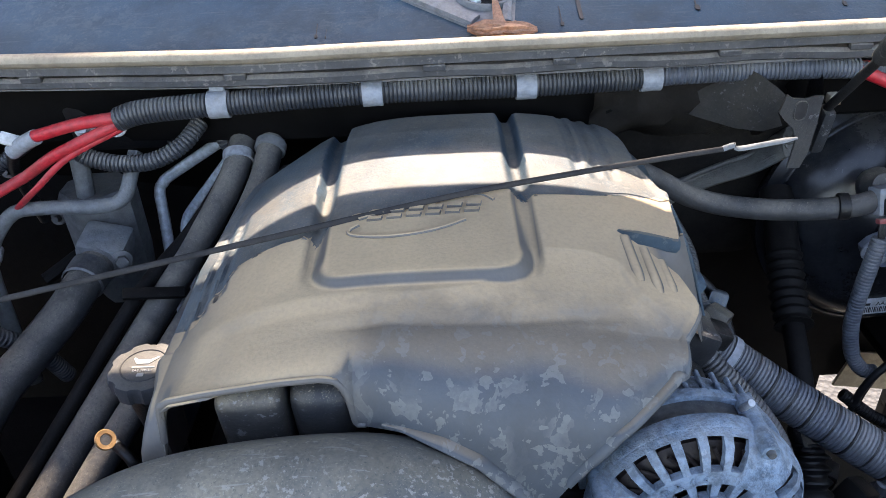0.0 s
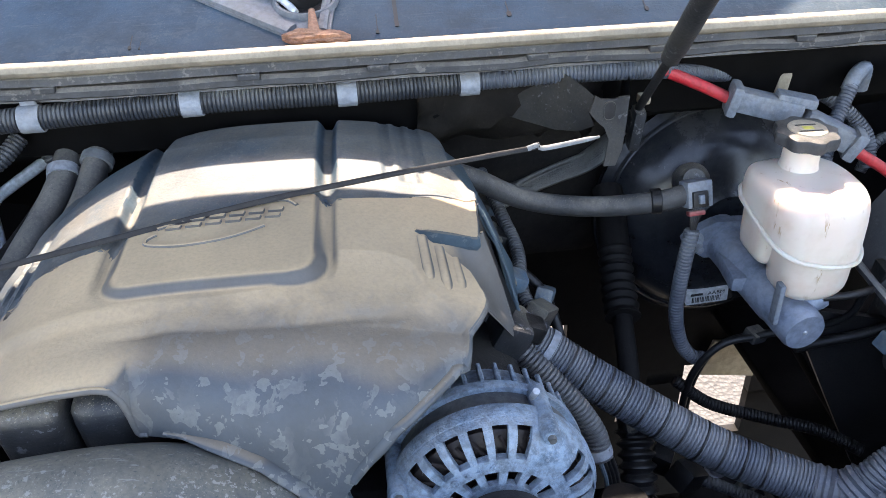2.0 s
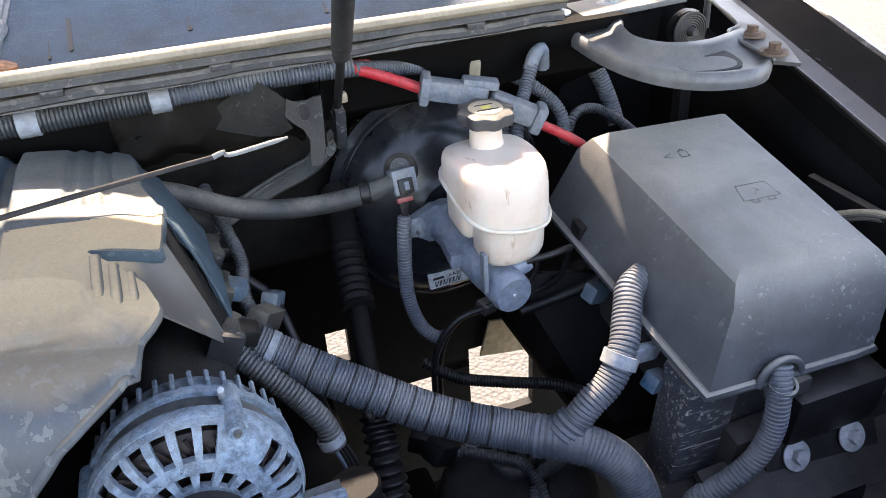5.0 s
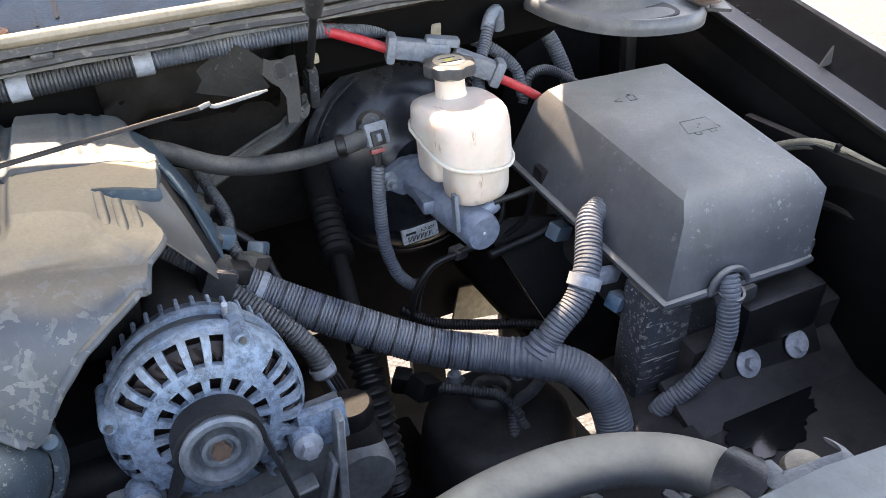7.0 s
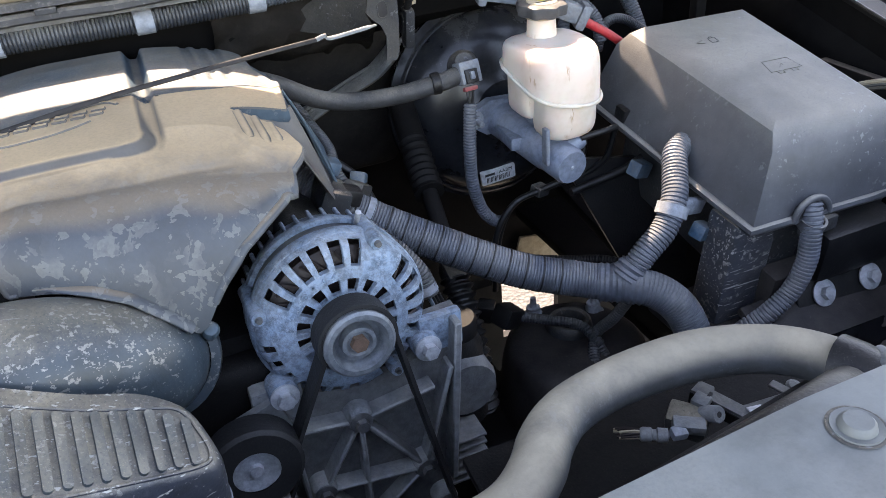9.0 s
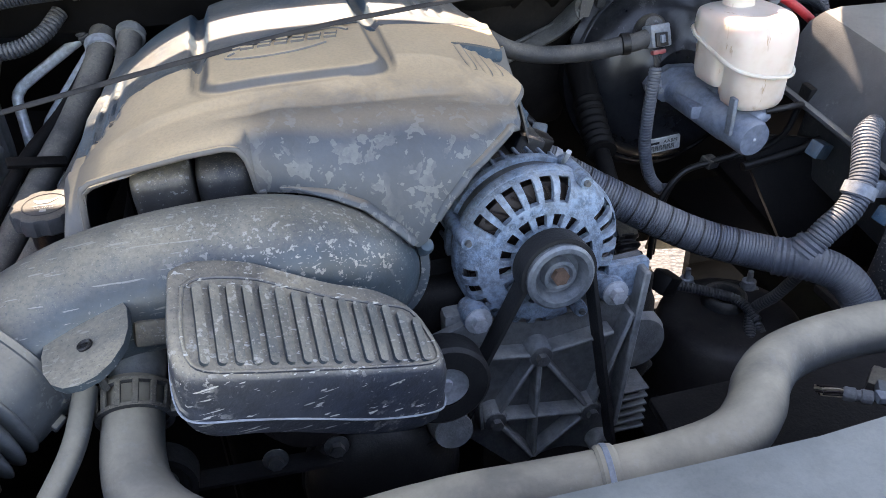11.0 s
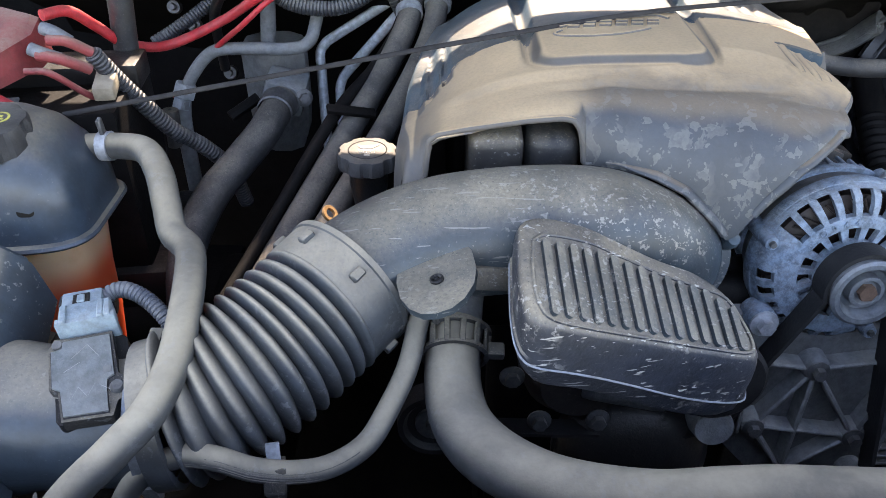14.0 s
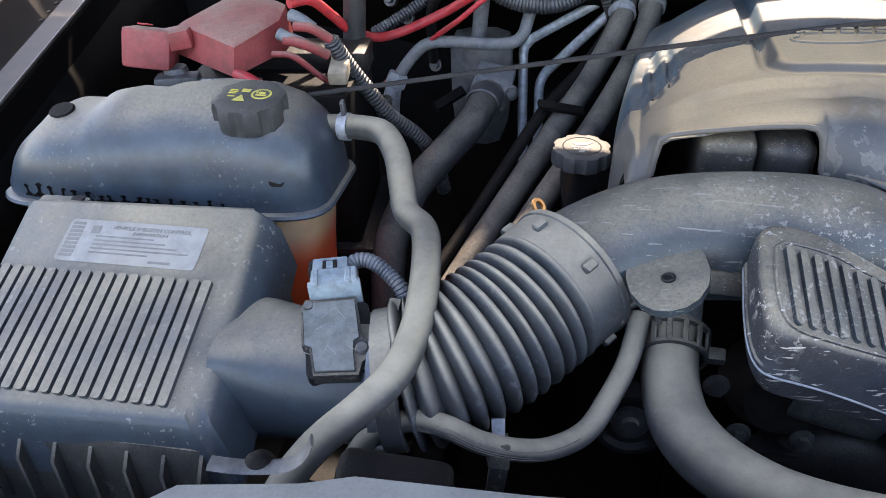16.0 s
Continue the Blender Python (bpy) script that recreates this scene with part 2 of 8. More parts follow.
RED_DUSTY = surface("dusty_red_plastic", (0.25, 0.026, 0.032), (0.33, 0.235, 0.19), 0.68, 0.55, up=0.80, big=14, specks=0.3, up_from=0.2, up_to=0.95)
BELT = surface("belt_rubber", (0.007, 0.007, 0.008), (0.05, 0.05, 0.05), 0.15, 0.6)
BLUE_GREY = surface("anodised_master_cylinder", (0.20, 0.24, 0.31), (0.36, 0.36, 0.36), 0.2, 0.42, metal=0.35, big=25)
CLIP = surface("grey_clip_plastic", (0.22, 0.25, 0.29), (0.34, 0.31, 0.27), 0.25, 0.5, big=30)
CONNECTOR = surface("grey_connector_plastic", (0.13, 0.155, 0.19), (0.34, 0.31, 0.26), 0.25, 0.45, big=35)
PALE_PLUG = surface("pale_plug_plastic", (0.20, 0.275, 0.32), (0.40, 0.38, 0.34), 0.15, 0.5, big=35)
LABEL = surface("white_label_paper", (0.66, 0.67, 0.68), (0.45, 0.42, 0.38), 0.15, 0.5, big=30, bump=0.02, specks=0.05)
LABEL_GREY = surface("faded_grey_label", (0.27, 0.275, 0.28), (0.37, 0.34, 0.29), 0.5, 0.6, big=14, bump=0.02, specks=0.1)
# dark marks, and plates painted in for the shade inside holes and slots
DARK_MARK = surface("dark_marks_and_holes", (0.012, 0.012, 0.014), (0.1, 0.095, 0.09), 0.1, 0.5, bump=0.0, specks=0.0)
FADED_INK = surface("faded_print", (0.16, 0.16, 0.155), (0.26, 0.25, 0.22), 0.4, 0.6, bump=0.0, specks=0.0)
PALE_INK = surface("pale_grey_ink", (0.52, 0.50, 0.46), (0.40, 0.37, 0.32), 0.3, 0.6, bump=0.0, specks=0.0)
YELLOW_INK = surface("yellow_ink", (0.62, 0.56, 0.10), (0.38, 0.34, 0.2), 0.25, 0.6, bump=0.0, specks=0.0)
YELLOW_PLASTIC = surface("orange_plastic", (0.27, 0.15, 0.06), DUST, 0.25, 0.5)
FIBRE = surface("cowl_plastic", (0.016, 0.048, 0.080), (0.12, 0.135, 0.14), 0.10, 0.5, up=0.4, big=5, spots=0.5, spot=(0.10, 0.125, 0.14), spot_scale=70, shine=0.15, spot_cut=0.53, streaks=0.25)
# dusty seal rubber twice: sun on the bead, shade on the lips, as colour
SEAL = surface("sunlit_dusty_seal", (0.20, 0.17, 0.13), (0.53, 0.44, 0.32), 0.62, 0.75, up=0.7, big=12, specks=0.4)
SEAL_DARK = surface("shaded_dusty_seal", (0.040, 0.043, 0.048), (0.32, 0.285, 0.235), 0.46, 0.65, up=0.9, big=20, spots=0.4, spot=(0.34, 0.31, 0.27), spot_scale=140)
FELT = surface("grey_insulation_felt", (0.014, 0.0125, 0.0115), (0.055, 0.048, 0.042), 0.25, 0.95, big=9, bump=0.9, fine=160, shine=0.1)
BRAID = surface("grey_braided_sheath", (0.085, 0.088, 0.085), (0.25, 0.23, 0.19), 0.35, 0.8, big=20, fine=500, bump=1.0)
# dust toned darker, so the oil cap looks shaded where the sun hits it
CAP_DUST = surface("dusty_cap_plastic", (0.040, 0.042, 0.046), (0.23, 0.205, 0.165), 0.26, 0.5, up=0.9, big=14, up_from=0.3, up_to=0.95, spread=0.12)
FELT_PALE = surface("crumpled_insulation", (0.026, 0.023, 0.021), (0.090, 0.078, 0.066), 0.28, 0.8, big=9, bump=0.6, fine=160, shine=0.2)
RUST = surface("rusty_steel", (0.105, 0.062, 0.045), (0.22, 0.15, 0.10), 0.25, 0.7, metal=0.3, big=40)
LEAF = surface("dry_leaf", (0.21, 0.095, 0.055), (0.42, 0.26, 0.18), 0.4, 0.7, big=60, up=0.2, vary=0.5)
COPPER = surface("copper_winding", (0.026, 0.019, 0.018), (0.05, 0.04, 0.035), 0.2, 0.4, metal=0.4)
TAN = surface("tan_plastic", (0.36, 0.29, 0.20), (0.4, 0.35, 0.28), 0.3, 0.7)
WET = surface("wet_dark_stain", (0.006, 0.006, 0.007), (0.01, 0.01, 0.01), 0.1, 0.08, bump=0.02, dust_rough=0.15)
GLUE_BLUE = surface("blue_plug_plastic", (0.03, 0.085, 0.14), GREY_DUST, 0.2, 0.5)


def translucent(name, base, rough, weight, radius, low=None, low_z=0.0, high_z=0.0):
    """Milky moulded plastic; with low, a coloured fluid shows in the lower part."""
    m, n, l, p = nodes_of(name)
    co = n.new("ShaderNodeTexCoord").outputs["Object"]
    tone = ramp(n, l, noise_tex(n, l, co, 22, 4, 0.6), 0.45, 0.75, 0.0, 0.5)
    colour = blend(n, l, tone, base, (base[0] * 0.72, base[1] * 0.6, base[2] * 0.44))
    if low:
        sep = n.new("ShaderNodeSeparateXYZ")
        l.new(n.new("ShaderNodeNewGeometry").outputs["Position"], sep.inputs[0])
        z = calc(n, l, 'ADD', sep.outputs["Z"], calc(n, l, 'MULTIPLY', noise_tex(n, l, co, 9, 2), 0.012))
        colour = blend(n, l, ramp(n, l, z, low_z, high_z), low, colour)
    if not low:
        # brown dribbles down the front
        mp = n.new("ShaderNodeMapping")
        mp.inputs["Scale"].default_value = (95, 60, 22)
        l.new(co, mp.inputs["Vector"])
        run = ramp(n, l, noise_tex(n, l, mp.outputs[0], 1.0, 5, 0.65, 0.5), 0.575, 0.66, 0.0, 0.8)
        gate = ramp(n, l, noise_tex(n, l, co, 26, 2, 0.5), 0.47, 0.56)
        colour = blend(n, l, calc(n, l, 'MULTIPLY', run, gate), colour, (0.34, 0.20, 0.085))
    l.new(colour, p.inputs["Base Color"])
    p.inputs["Roughness"].default_value = rough
    p.inputs["Subsurface Weight"].default_value = weight
    p.inputs["Subsurface Radius"].default_value = radius
    p.inputs["Subsurface Scale"].default_value = 0.02
    return m


MILKY = translucent("milky_reservoir_plastic", (0.66, 0.56, 0.48), 0.4, 0.5, (1.0, 0.6, 0.45))
# both colours brightened in place of sun shining through the tank
ORANGE = translucent("tank_plastic_with_orange_coolant", (0.62, 0.40, 0.24), 0.40, 0.3, (1.0, 0.4, 0.15), (0.70, 0.085, 0.024), 0.955, 1.0)


def concrete():
    m, n, l, p = nodes_of("pebbled_concrete")
    co = n.new("ShaderNodeTexCoord").outputs["Object"]
    v = n.new("ShaderNodeTexVoronoi")
    v.inputs["Scale"].default_value = 70
    l.new(co, v.inputs["Vector"])
    cell = ramp(n, l, v.outputs["Distance"], 0.1, 0.6, 1.0, 0.45)
    c = blend(n, l, cell, (0.028, 0.027, 0.025), (0.115, 0.110, 0.100))
    c = blend(n, l, ramp(n, l, noise_tex(n, l, co, 3, 5), 0.35, 0.7, 0, 0.5), c, (0.075, 0.071, 0.065))
    l.new(c, p.inputs["Base Color"])
    p.inputs["Roughness"].default_value = 0.9
    b = n.new("ShaderNodeBump")
    b.inputs["Distance"].default_value = 0.006
    l.new(v.outputs["Distance"], b.inputs["Height"])
    l.new(b.outputs[0], p.inputs["Normal"])
    return m


CONCRETE = concrete()


# ---- building tools ----
def mesh_object(name, bm, material, sharp=40.0):
    bmesh.ops.recalc_face_normals(bm, faces=bm.faces)
    me = bpy.data.meshes.new(name)
    bm.to_mesh(me)
    bm.free()
    me.materials.append(material)
    me.polygons.foreach_set("use_smooth", [True] * len(me.polygons))
    me.set_sharp_from_angle(angle=radians(sharp))
    return new(name, me)


def thing(name, label, category, at, group=""):
    """An empty at the base of a thing."""
    ob = new(name)
    ob.location = at
    ob.empty_display_size = 0.02
    return tagged(ob, label, category, group)


def part(name, bm, material, parent, label="", sharp=40.0):
    """Links a bmesh, given in the world's coordinates, as one mesh under a thing or under a part."""
    ob = mesh_object(name, bm, material, sharp)
    ob.parent = parent
    if parent.type == 'EMPTY':
        ob.matrix_parent_inverse = Matrix.Translation(parent.location).inverted()
    return tagged(ob, label)


def solo(name, bm, material, label, category, group="", kind="", sharp=40.0):
    """A thing of one mesh, its origin at the middle of its base."""
    lo = Vector([min(v.co[i] for v in bm.verts) for i in range(3)])
    hi = Vector([max(v.co[i] for v in bm.verts) for i in range(3)])
    at = Vector(((lo.x + hi.x) / 2, (lo.y + hi.y) / 2, lo.z))
    bmesh.ops.translate(bm, vec=-at, verts=bm.verts)
    ob = mesh_object(name, bm, material, sharp)
    ob.location = at
    return tagged(ob, label, category, group, kind)


def spline(points, step):
    """Catmull-Rom through the points, resampled at even steps."""
    p = [Vector(a) for a in points]
    p = [2 * p[0] - p[1]] + p + [2 * p[-1] - p[-2]]
    fine = []
    for i in range(1, len(p) - 2):
        for k in range(24):
            t = k / 24
            a, b, c, d = p[i - 1:i + 3]
            fine.append(0.5 * (2 * b + (c - a) * t + (2 * a - 5 * b + 4 * c - d) * t * t + (3 * b - a - 3 * c + d) * t ** 3))
    fine.append(p[-2])
    out, run, want = [fine[0]], 0.0, step
    for a, b in zip(fine, fine[1:]):
        d = (b - a).length
        while d > 0 and run + d >= want:
            out.append(a.lerp(b, (want - run) / d))
            want += step
        run += d
    if (out[-1] - fine[-1]).length > step * 0.3:
        out.append(fine[-1])
    return out


def sweep(bm, points, radius, seg=14, step=0.008, caps=True, shape=None, flat=1.0, up=(0, 0, 1)):
    """A tube along a smooth line. radius: metres or a function of (metres run, total). flat squashes it along the second axis."""
    line = spline(points, step) if step else [Vector(a) for a in points]
    total = sum((b - a).length for a, b in zip(line, line[1:]))
    side, rings, run = None, [], 0.0
    for i, c in enumerate(line):
        way = (line[min(i + 1, len(line) - 1)] - line[max(i - 1, 0)]).normalized()
        if side is None:
            side = way.cross(Vector(up))
            if side.length < 1e-3:
                side = way.cross(Vector((0, 1, 0)))
        side = (side - way * side.dot(way)).normalized()
        other = way.cross(side)
        if i:
            run += (c - line[i - 1]).length
        r = radius(run, total) if callable(radius) else radius
        ring = []
        for k in range(seg):
            a = 2 * math.pi * k / seg
            f = shape(a) if shape else 1.0
            ring.append(bm.verts.new(c + (side * math.cos(a) + other * math.sin(a) * flat) * r * f))
        rings.append(ring)
    for a, b in zip(rings, rings[1:]):
        for k in range(seg):
            bm.faces.new((a[k], a[(k + 1) % seg], b[(k + 1) % seg], b[k]))
    if caps:
        bm.faces.new(rings[0][::-1])
        bm.faces.new(rings[-1])
    return bm


def tube(points, radius, **kw):
    return sweep(bmesh.new(), points, radius, **kw)


def corrugated(points, radius, pitch=0.0042, depth=0.0013, seg=14):
    """A corrugated conduit: square-ish ridges along the line."""
    def r(run, total):
        k = (run / pitch) % 1.0
        return radius - (depth if k < 0.42 else 0.0)
    return sweep(bmesh.new(), points, r, seg=seg, step=pitch / 4)


def lathe(bm, profile, at, axis=(0, 0, 1), seg=32, cap=True):
    """A turned body: (radius, height) pairs about the axis through at."""
    z = Vector(axis).normalized()
    x = z.orthogonal().normalized()
    y = z.cross(x)
    at = Vector(at)
    rings = []
    for r, h in profile:
        if r < 1e-6:
            rings.append([bm.verts.new(at + z * h)])
        else:
            rings.append([bm.verts.new(at + z * h + (x * math.cos(2 * math.pi * k / seg) + y * math.sin(2 * math.pi * k / seg)) * r) for k in range(seg)])
    for a, b in zip(rings, rings[1:]):
        for k in range(seg):
            q = (k + 1) % seg
            if len(a) == 1 and len(b) > 1:
                bm.faces.new((a[0], b[q], b[k]))
            elif len(b) == 1 and len(a) > 1:
                bm.faces.new((a[k], a[q], b[0]))
            elif len(a) > 1:
                bm.faces.new((a[k], a[q], b[q], b[k]))
    if cap:
        for ring, flip in ((rings[0], True), (rings[-1], False)):
            if len(ring) > 1:
                bm.faces.new(ring[::-1] if flip else ring)
    return bm


def bevel_all(bm, width, segments=2, angle=30.0):
    edges = [e for e in bm.edges if len(e.link_faces) == 2 and e.calc_face_angle(0) > radians(angle)]
    bmesh.ops.bevel(bm, geom=edges, offset=width, segments=segments, profile=0.6, affect='EDGES', clamp_overlap=True)
    return bm


def block(size, m, bevel=0.002, segments=2, taper=None):
    """A bevelled box of that size, centred, at the pose m. taper: the top's scale in x and y."""
    bm = bmesh.new()
    bmesh.ops.create_cube(bm, size=1.0)
    for v in bm.verts:
        if taper and v.co.z > 0:
            v.co.x *= taper[0]
            v.co.y *= taper[1]
        v.co = Vector((v.co.x * size[0], v.co.y * size[1], v.co.z * size[2]))
    if bevel:
        bevel_all(bm, bevel, segments)
    bmesh.ops.transform(bm, matrix=m, verts=bm.verts)
    return bm


def prism(outline, low, high, m=None, bevel=0.0, segments=2):
    """A flat outline (x, y) raised from low to high, at the pose m."""
    bm = bmesh.new()
    a = [bm.verts.new((x, y, low)) for x, y in outline]
    b = [bm.verts.new((x, y, high)) for x, y in outline]
    n = len(a)
    bm.faces.new(a[::-1])
    bm.faces.new(b)
    for k in range(n):
        bm.faces.new((a[k], a[(k + 1) % n], b[(k + 1) % n], b[k]))
    if bevel:
        bevel_all(bm, bevel, segments, 25)
    if m is not None:
        bmesh.ops.transform(bm, matrix=m, verts=bm.verts)
    return bm


def join(*many):
    """Several bmeshes of one piece into one."""
    out = bmesh.new()
    for bm in many:
        me = bpy.data.meshes.new("join")
        bm.to_mesh(me)
        bm.free()
        out.from_mesh(me)
        bpy.data.meshes.remove(me)
    return out


def loft(rings, caps=True, closed=True):
    bm = bmesh.new()
    rows = [[bm.verts.new(p) for p in ring] for ring in rings]
    n = len(rows[0])
    for a, b in zip(rows, rows[1:]):
        for k in range(n if closed else n - 1):
            bm.faces.new((a[k], a[(k + 1) % n], b[(k + 1) % n], b[k]))
    if caps and closed:
        bm.faces.new(rows[0][::-1])
        bm.faces.new(rows[-1])
    return bm


def axis_pose(at, z, x=(1, 0, 0)):
    """A pose whose z axis points along z and whose x axis lies near x."""
    z = Vector(z).normalized()
    y = z.cross(Vector(x)).normalized()
    x = y.cross(z)
    m = Matrix((x, y, z)).transposed().to_4x4()
    m.translation = at
    return m


def rounded(w, h, r, n=5):
    """The outline of a rounded rectangle."""
    pts = []
    for cx, cy, a0 in ((w / 2 - r, h / 2 - r, 0), (-w / 2 + r, h / 2 - r, 90), (-w / 2 + r, -h / 2 + r, 180), (w / 2 - r, -h / 2 + r, 270)):
        for k in range(n + 1):
            a = radians(a0 + 90 * k / n)
            pts.append((cx + r * math.cos(a), cy + r * math.sin(a)))
    return pts


def interp(table, x):
    """Straight lines through (x, value) pairs."""
    if x <= table[0][0]:
        return table[0][1]
    for (a, p), (b, q) in zip(table, table[1:]):
        if x <= b:
            return p + (q - p) * (x - a) / (b - a)
    return table[-1][1]


def smooth(a, b, x):
    t = min(1.0, max(0.0, (x - a) / (b - a)))
    return t * t * (3 - 2 * t)


def hexbolt(name, at, axis, parent, size=0.012, material=None, washer=1.45):
    """A flanged hexagon bolt head."""
    bm = lathe(bmesh.new(), [(size * washer * 0.62, 0), (size * washer * 0.62, size * 0.12), (size * 0.56, size * 0.22)], at, axis, 20)
    m = axis_pose(Vector(at), axis)
    bm2 = prism([(size * 0.54 * math.cos(math.pi * k / 3), size * 0.54 * math.sin(math.pi * k / 3)) for k in range(6)], size * 0.15, size * 0.72, m, size * 0.07, 1)
    return part(name, join(bm, bm2), material or STEEL, parent)


def bars(parent, name, m, rows, material, high=0.0006):
    """Plain bars in place of small print: rows of (x, y, width, height) on a flat face."""
    made = [prism([(x, y), (x + w, y), (x + w, y + h), (x, y + h)], 0.0, high, m) for x, y, w, h in rows]
    return part(name, join(*made), material, parent)


def lettering(name, text, size, m, material, parent, high=0.0004):
    """Words in the built-in font, raised a little from a flat face, centred at the pose m."""
    curve = bpy.data.curves.new(name, 'FONT')
    curve.body, curve.size, curve.extrude, curve.align_x, curve.align_y, curve.resolution_u = text, size, high, 'CENTER', 'CENTER', 2
    source = new(name, curve)
    me = bpy.data.meshes.new_from_object(source)
    bpy.data.objects.remove(source)
    me.transform(m)
    me.materials.clear()
    me.materials.append(material)
    ob = new(name, me)
    ob.parent = parent
    if parent.type == 'EMPTY':
        ob.matrix_parent_inverse = Matrix.Translation(parent.location).inverted()
    return ob


# ---- setting: ground, body panels, cowl ----
def build_setting():
    g = bmesh.new()
    bmesh.ops.create_grid(g, x_segments=2, y_segments=2, size=60)
    solo("ground", g, CONCRETE, "pale pebbled concrete ground under the vehicle", "ground", kind="structure")

    # raised hood, hinged along the cowl
    ang = 52
    # out of view; rear edge stepped and notched to steer the sun strip
    outline = [(-1.13, -1.15), (1.13, -1.15), (1.13, 0.11), (0.73, 0.11), (0.70, 0.085), (0.655, 0.0), (0.64, -0.02), (0.59, -0.02), (0.57, 0.0), (-0.66, 0.0), (-0.74, 0.085), (-1.13, 0.085)]
    hood = prism(outline, 0.0, 0.03, pose(0.065, HOOD_REAR[0], HOOD_REAR[1], -ang, 0, 0), 0.010)
    solo("hood", hood, PAINT, "raised dark painted hood panel over the engine bay", "hood", kind="structure")

    # unseen wall added to block the sun; its top edge shapes the lit strips
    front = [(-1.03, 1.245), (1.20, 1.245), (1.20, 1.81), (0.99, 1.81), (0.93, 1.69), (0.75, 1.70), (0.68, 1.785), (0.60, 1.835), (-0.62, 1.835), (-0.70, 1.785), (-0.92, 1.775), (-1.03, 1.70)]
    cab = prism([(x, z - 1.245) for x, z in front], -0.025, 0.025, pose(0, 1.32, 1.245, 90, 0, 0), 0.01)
    solo("sun_block_wall", cab, PAINT, "plain unseen wall added to cut the sunlight", "cab wall", kind="structure")

    # bulkhead, inner fenders and front wall close the bay
    holes = [(0.428, 0.468, 0.534, 0.605), (0.576, 0.629, 0.352, 0.438), (0.70, 0.84, 0.288, 0.48), (-0.793, -0.728, 0.392, 0.44), (-0.566, -0.534, 0.40, 0.425)]
    xs = sorted({-1.02, 1.14} | {h[i] for h in holes for i in (0, 1)})
    zs = sorted({0.05, 1.17} | {h[i] for h in holes for i in (2, 3)})
    wall = bmesh.new()
    for x0, x1 in zip(xs, xs[1:]):
        for z0, z1 in zip(zs, zs[1:]):
            cx, cz = (x0 + x1) / 2, (z0 + z1) / 2
            if not any(h[0] < cx < h[1] and h[2] < cz < h[3] for h in holes):
                m = pose(cx, 1.08, cz) @ Matrix.Diagonal((x1 - x0, 0.02, z1 - z0, 1))
                bmesh.ops.create_cube(wall, size=1.0, matrix=m)
    bmesh.ops.remove_doubles(wall, verts=wall.verts, dist=0.0005)
    solo("bulkhead", wall, GRIME_SHADE, "black bulkhead behind the engine, bay shade in its colour", "bulkhead", kind="structure")
    solo("front_wall", block((1.86, 0.03, 0.55), pose(0.07, -0.08, 0.72), 0.004), GRIME_SHADE, "black radiator wall at the front", "front wall", kind="structure")

    # plates added to close the bay from below and keep ground light out
    for name, size, at in (("bay_closer", (1.30, 1.22, 0.02), (-0.23, 0.50, 0.46)), ("bay_closer_right", (0.66, 0.62, 0.02), (0.72, 0.22, 0.46)), ("bay_closer_middle", (0.40, 0.36, 0.02), (0.60, 0.63, 0.44)), ("bay_closer_outer", (0.32, 0.62, 0.02), (0.90, 0.82, 0.60))):
        solo(name, block(size, pose(*at), 0.004), GRIME_SHADE, "added black plate closing the bay from below", "pan", kind="structure")

    # fender rails: flange, channel wall with gussets, rolled outer lip, and the inner fender wall below
    for side, s, x0 in (("right", 1, 1.05), ("left", -1, -0.92)):
        at = lambda y, a, b: Vector((x0 + s * (0.15 * (y - 0.74) + a), y, 1.096 + 0.17 * (y - 0.74) + b))
        ys = [-0.25 + 0.09 * k for k in range(16)]
        rail = thing("fender_rail_" + side, "dark painted fender rail with dusty flange and rolled lip", "fender rail", at(0.5, 0, 0))
        tagged(rail, kind="structure")
        def strip(name, outline, mat, label="", sharp=35):
            part(name, loft([[at(y, a, b) for a, b in outline] for y in ys]), mat, rail, label, sharp)
        strip("flange", [(0.0, -0.006), (-0.001, 0.0), (0.002, 0.003), (0.034, 0.003), (0.036, -0.004)], PAINT, "dusty flat flange")
        part("flange_edge", tube([at(y, 0.0, 0.003) for y in ys], 0.0018, seg=6, step=0.05), PAINT_GREY, rail, "thin pale edge")
        strip("channel_wall", [(0.034, 0.0), (0.044, 0.001), (0.074, 0.022), (0.084, 0.027), (0.090, 0.026), (0.088, -0.004)], PAINT_SHADED)
        strip("outer_lip", [(0.086, 0.022), (0.087, 0.029), (0.092, 0.032), (0.100, 0.031), (0.107, 0.022), (0.111, 0.0), (0.125, -0.20), (0.125, -0.45), (0.117, -0.45), (0.10, 0.0)], PAINT_OUTER, "glossy dark outer fender edge")
        for y in (0.36, 0.56, 0.93):
            q = axis_pose(at(y, 0.030, 0.0025), (0, 1, 0), (s, 0, 0))
            part("gusset", prism([(0, 0), (0.020, 0), (0.020, -0.024 if s > 0 else 0.024)] if s > 0 else [(0, 0), (0.020, 0), (0.020, -0.024)], -0.0015, 0.0015, q), PAINT_GREY, rail)
        for y in (0.70, 0.725, 0.75):
            part("weld_mark", block((0.002, 0.008, 0.003), Matrix.Translation(at(y, 0.038, 0.004)), 0.0005, 1), DARK_MARK, rail)
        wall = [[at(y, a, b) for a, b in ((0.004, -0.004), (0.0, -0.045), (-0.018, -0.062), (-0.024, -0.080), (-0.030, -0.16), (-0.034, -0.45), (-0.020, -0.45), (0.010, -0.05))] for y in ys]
        solo("inner_fender_" + side, loft(wall), PAINT_SHADED, "painted inner fender wall with shade in its colour", "inner fender", kind="structure", sharp=35)

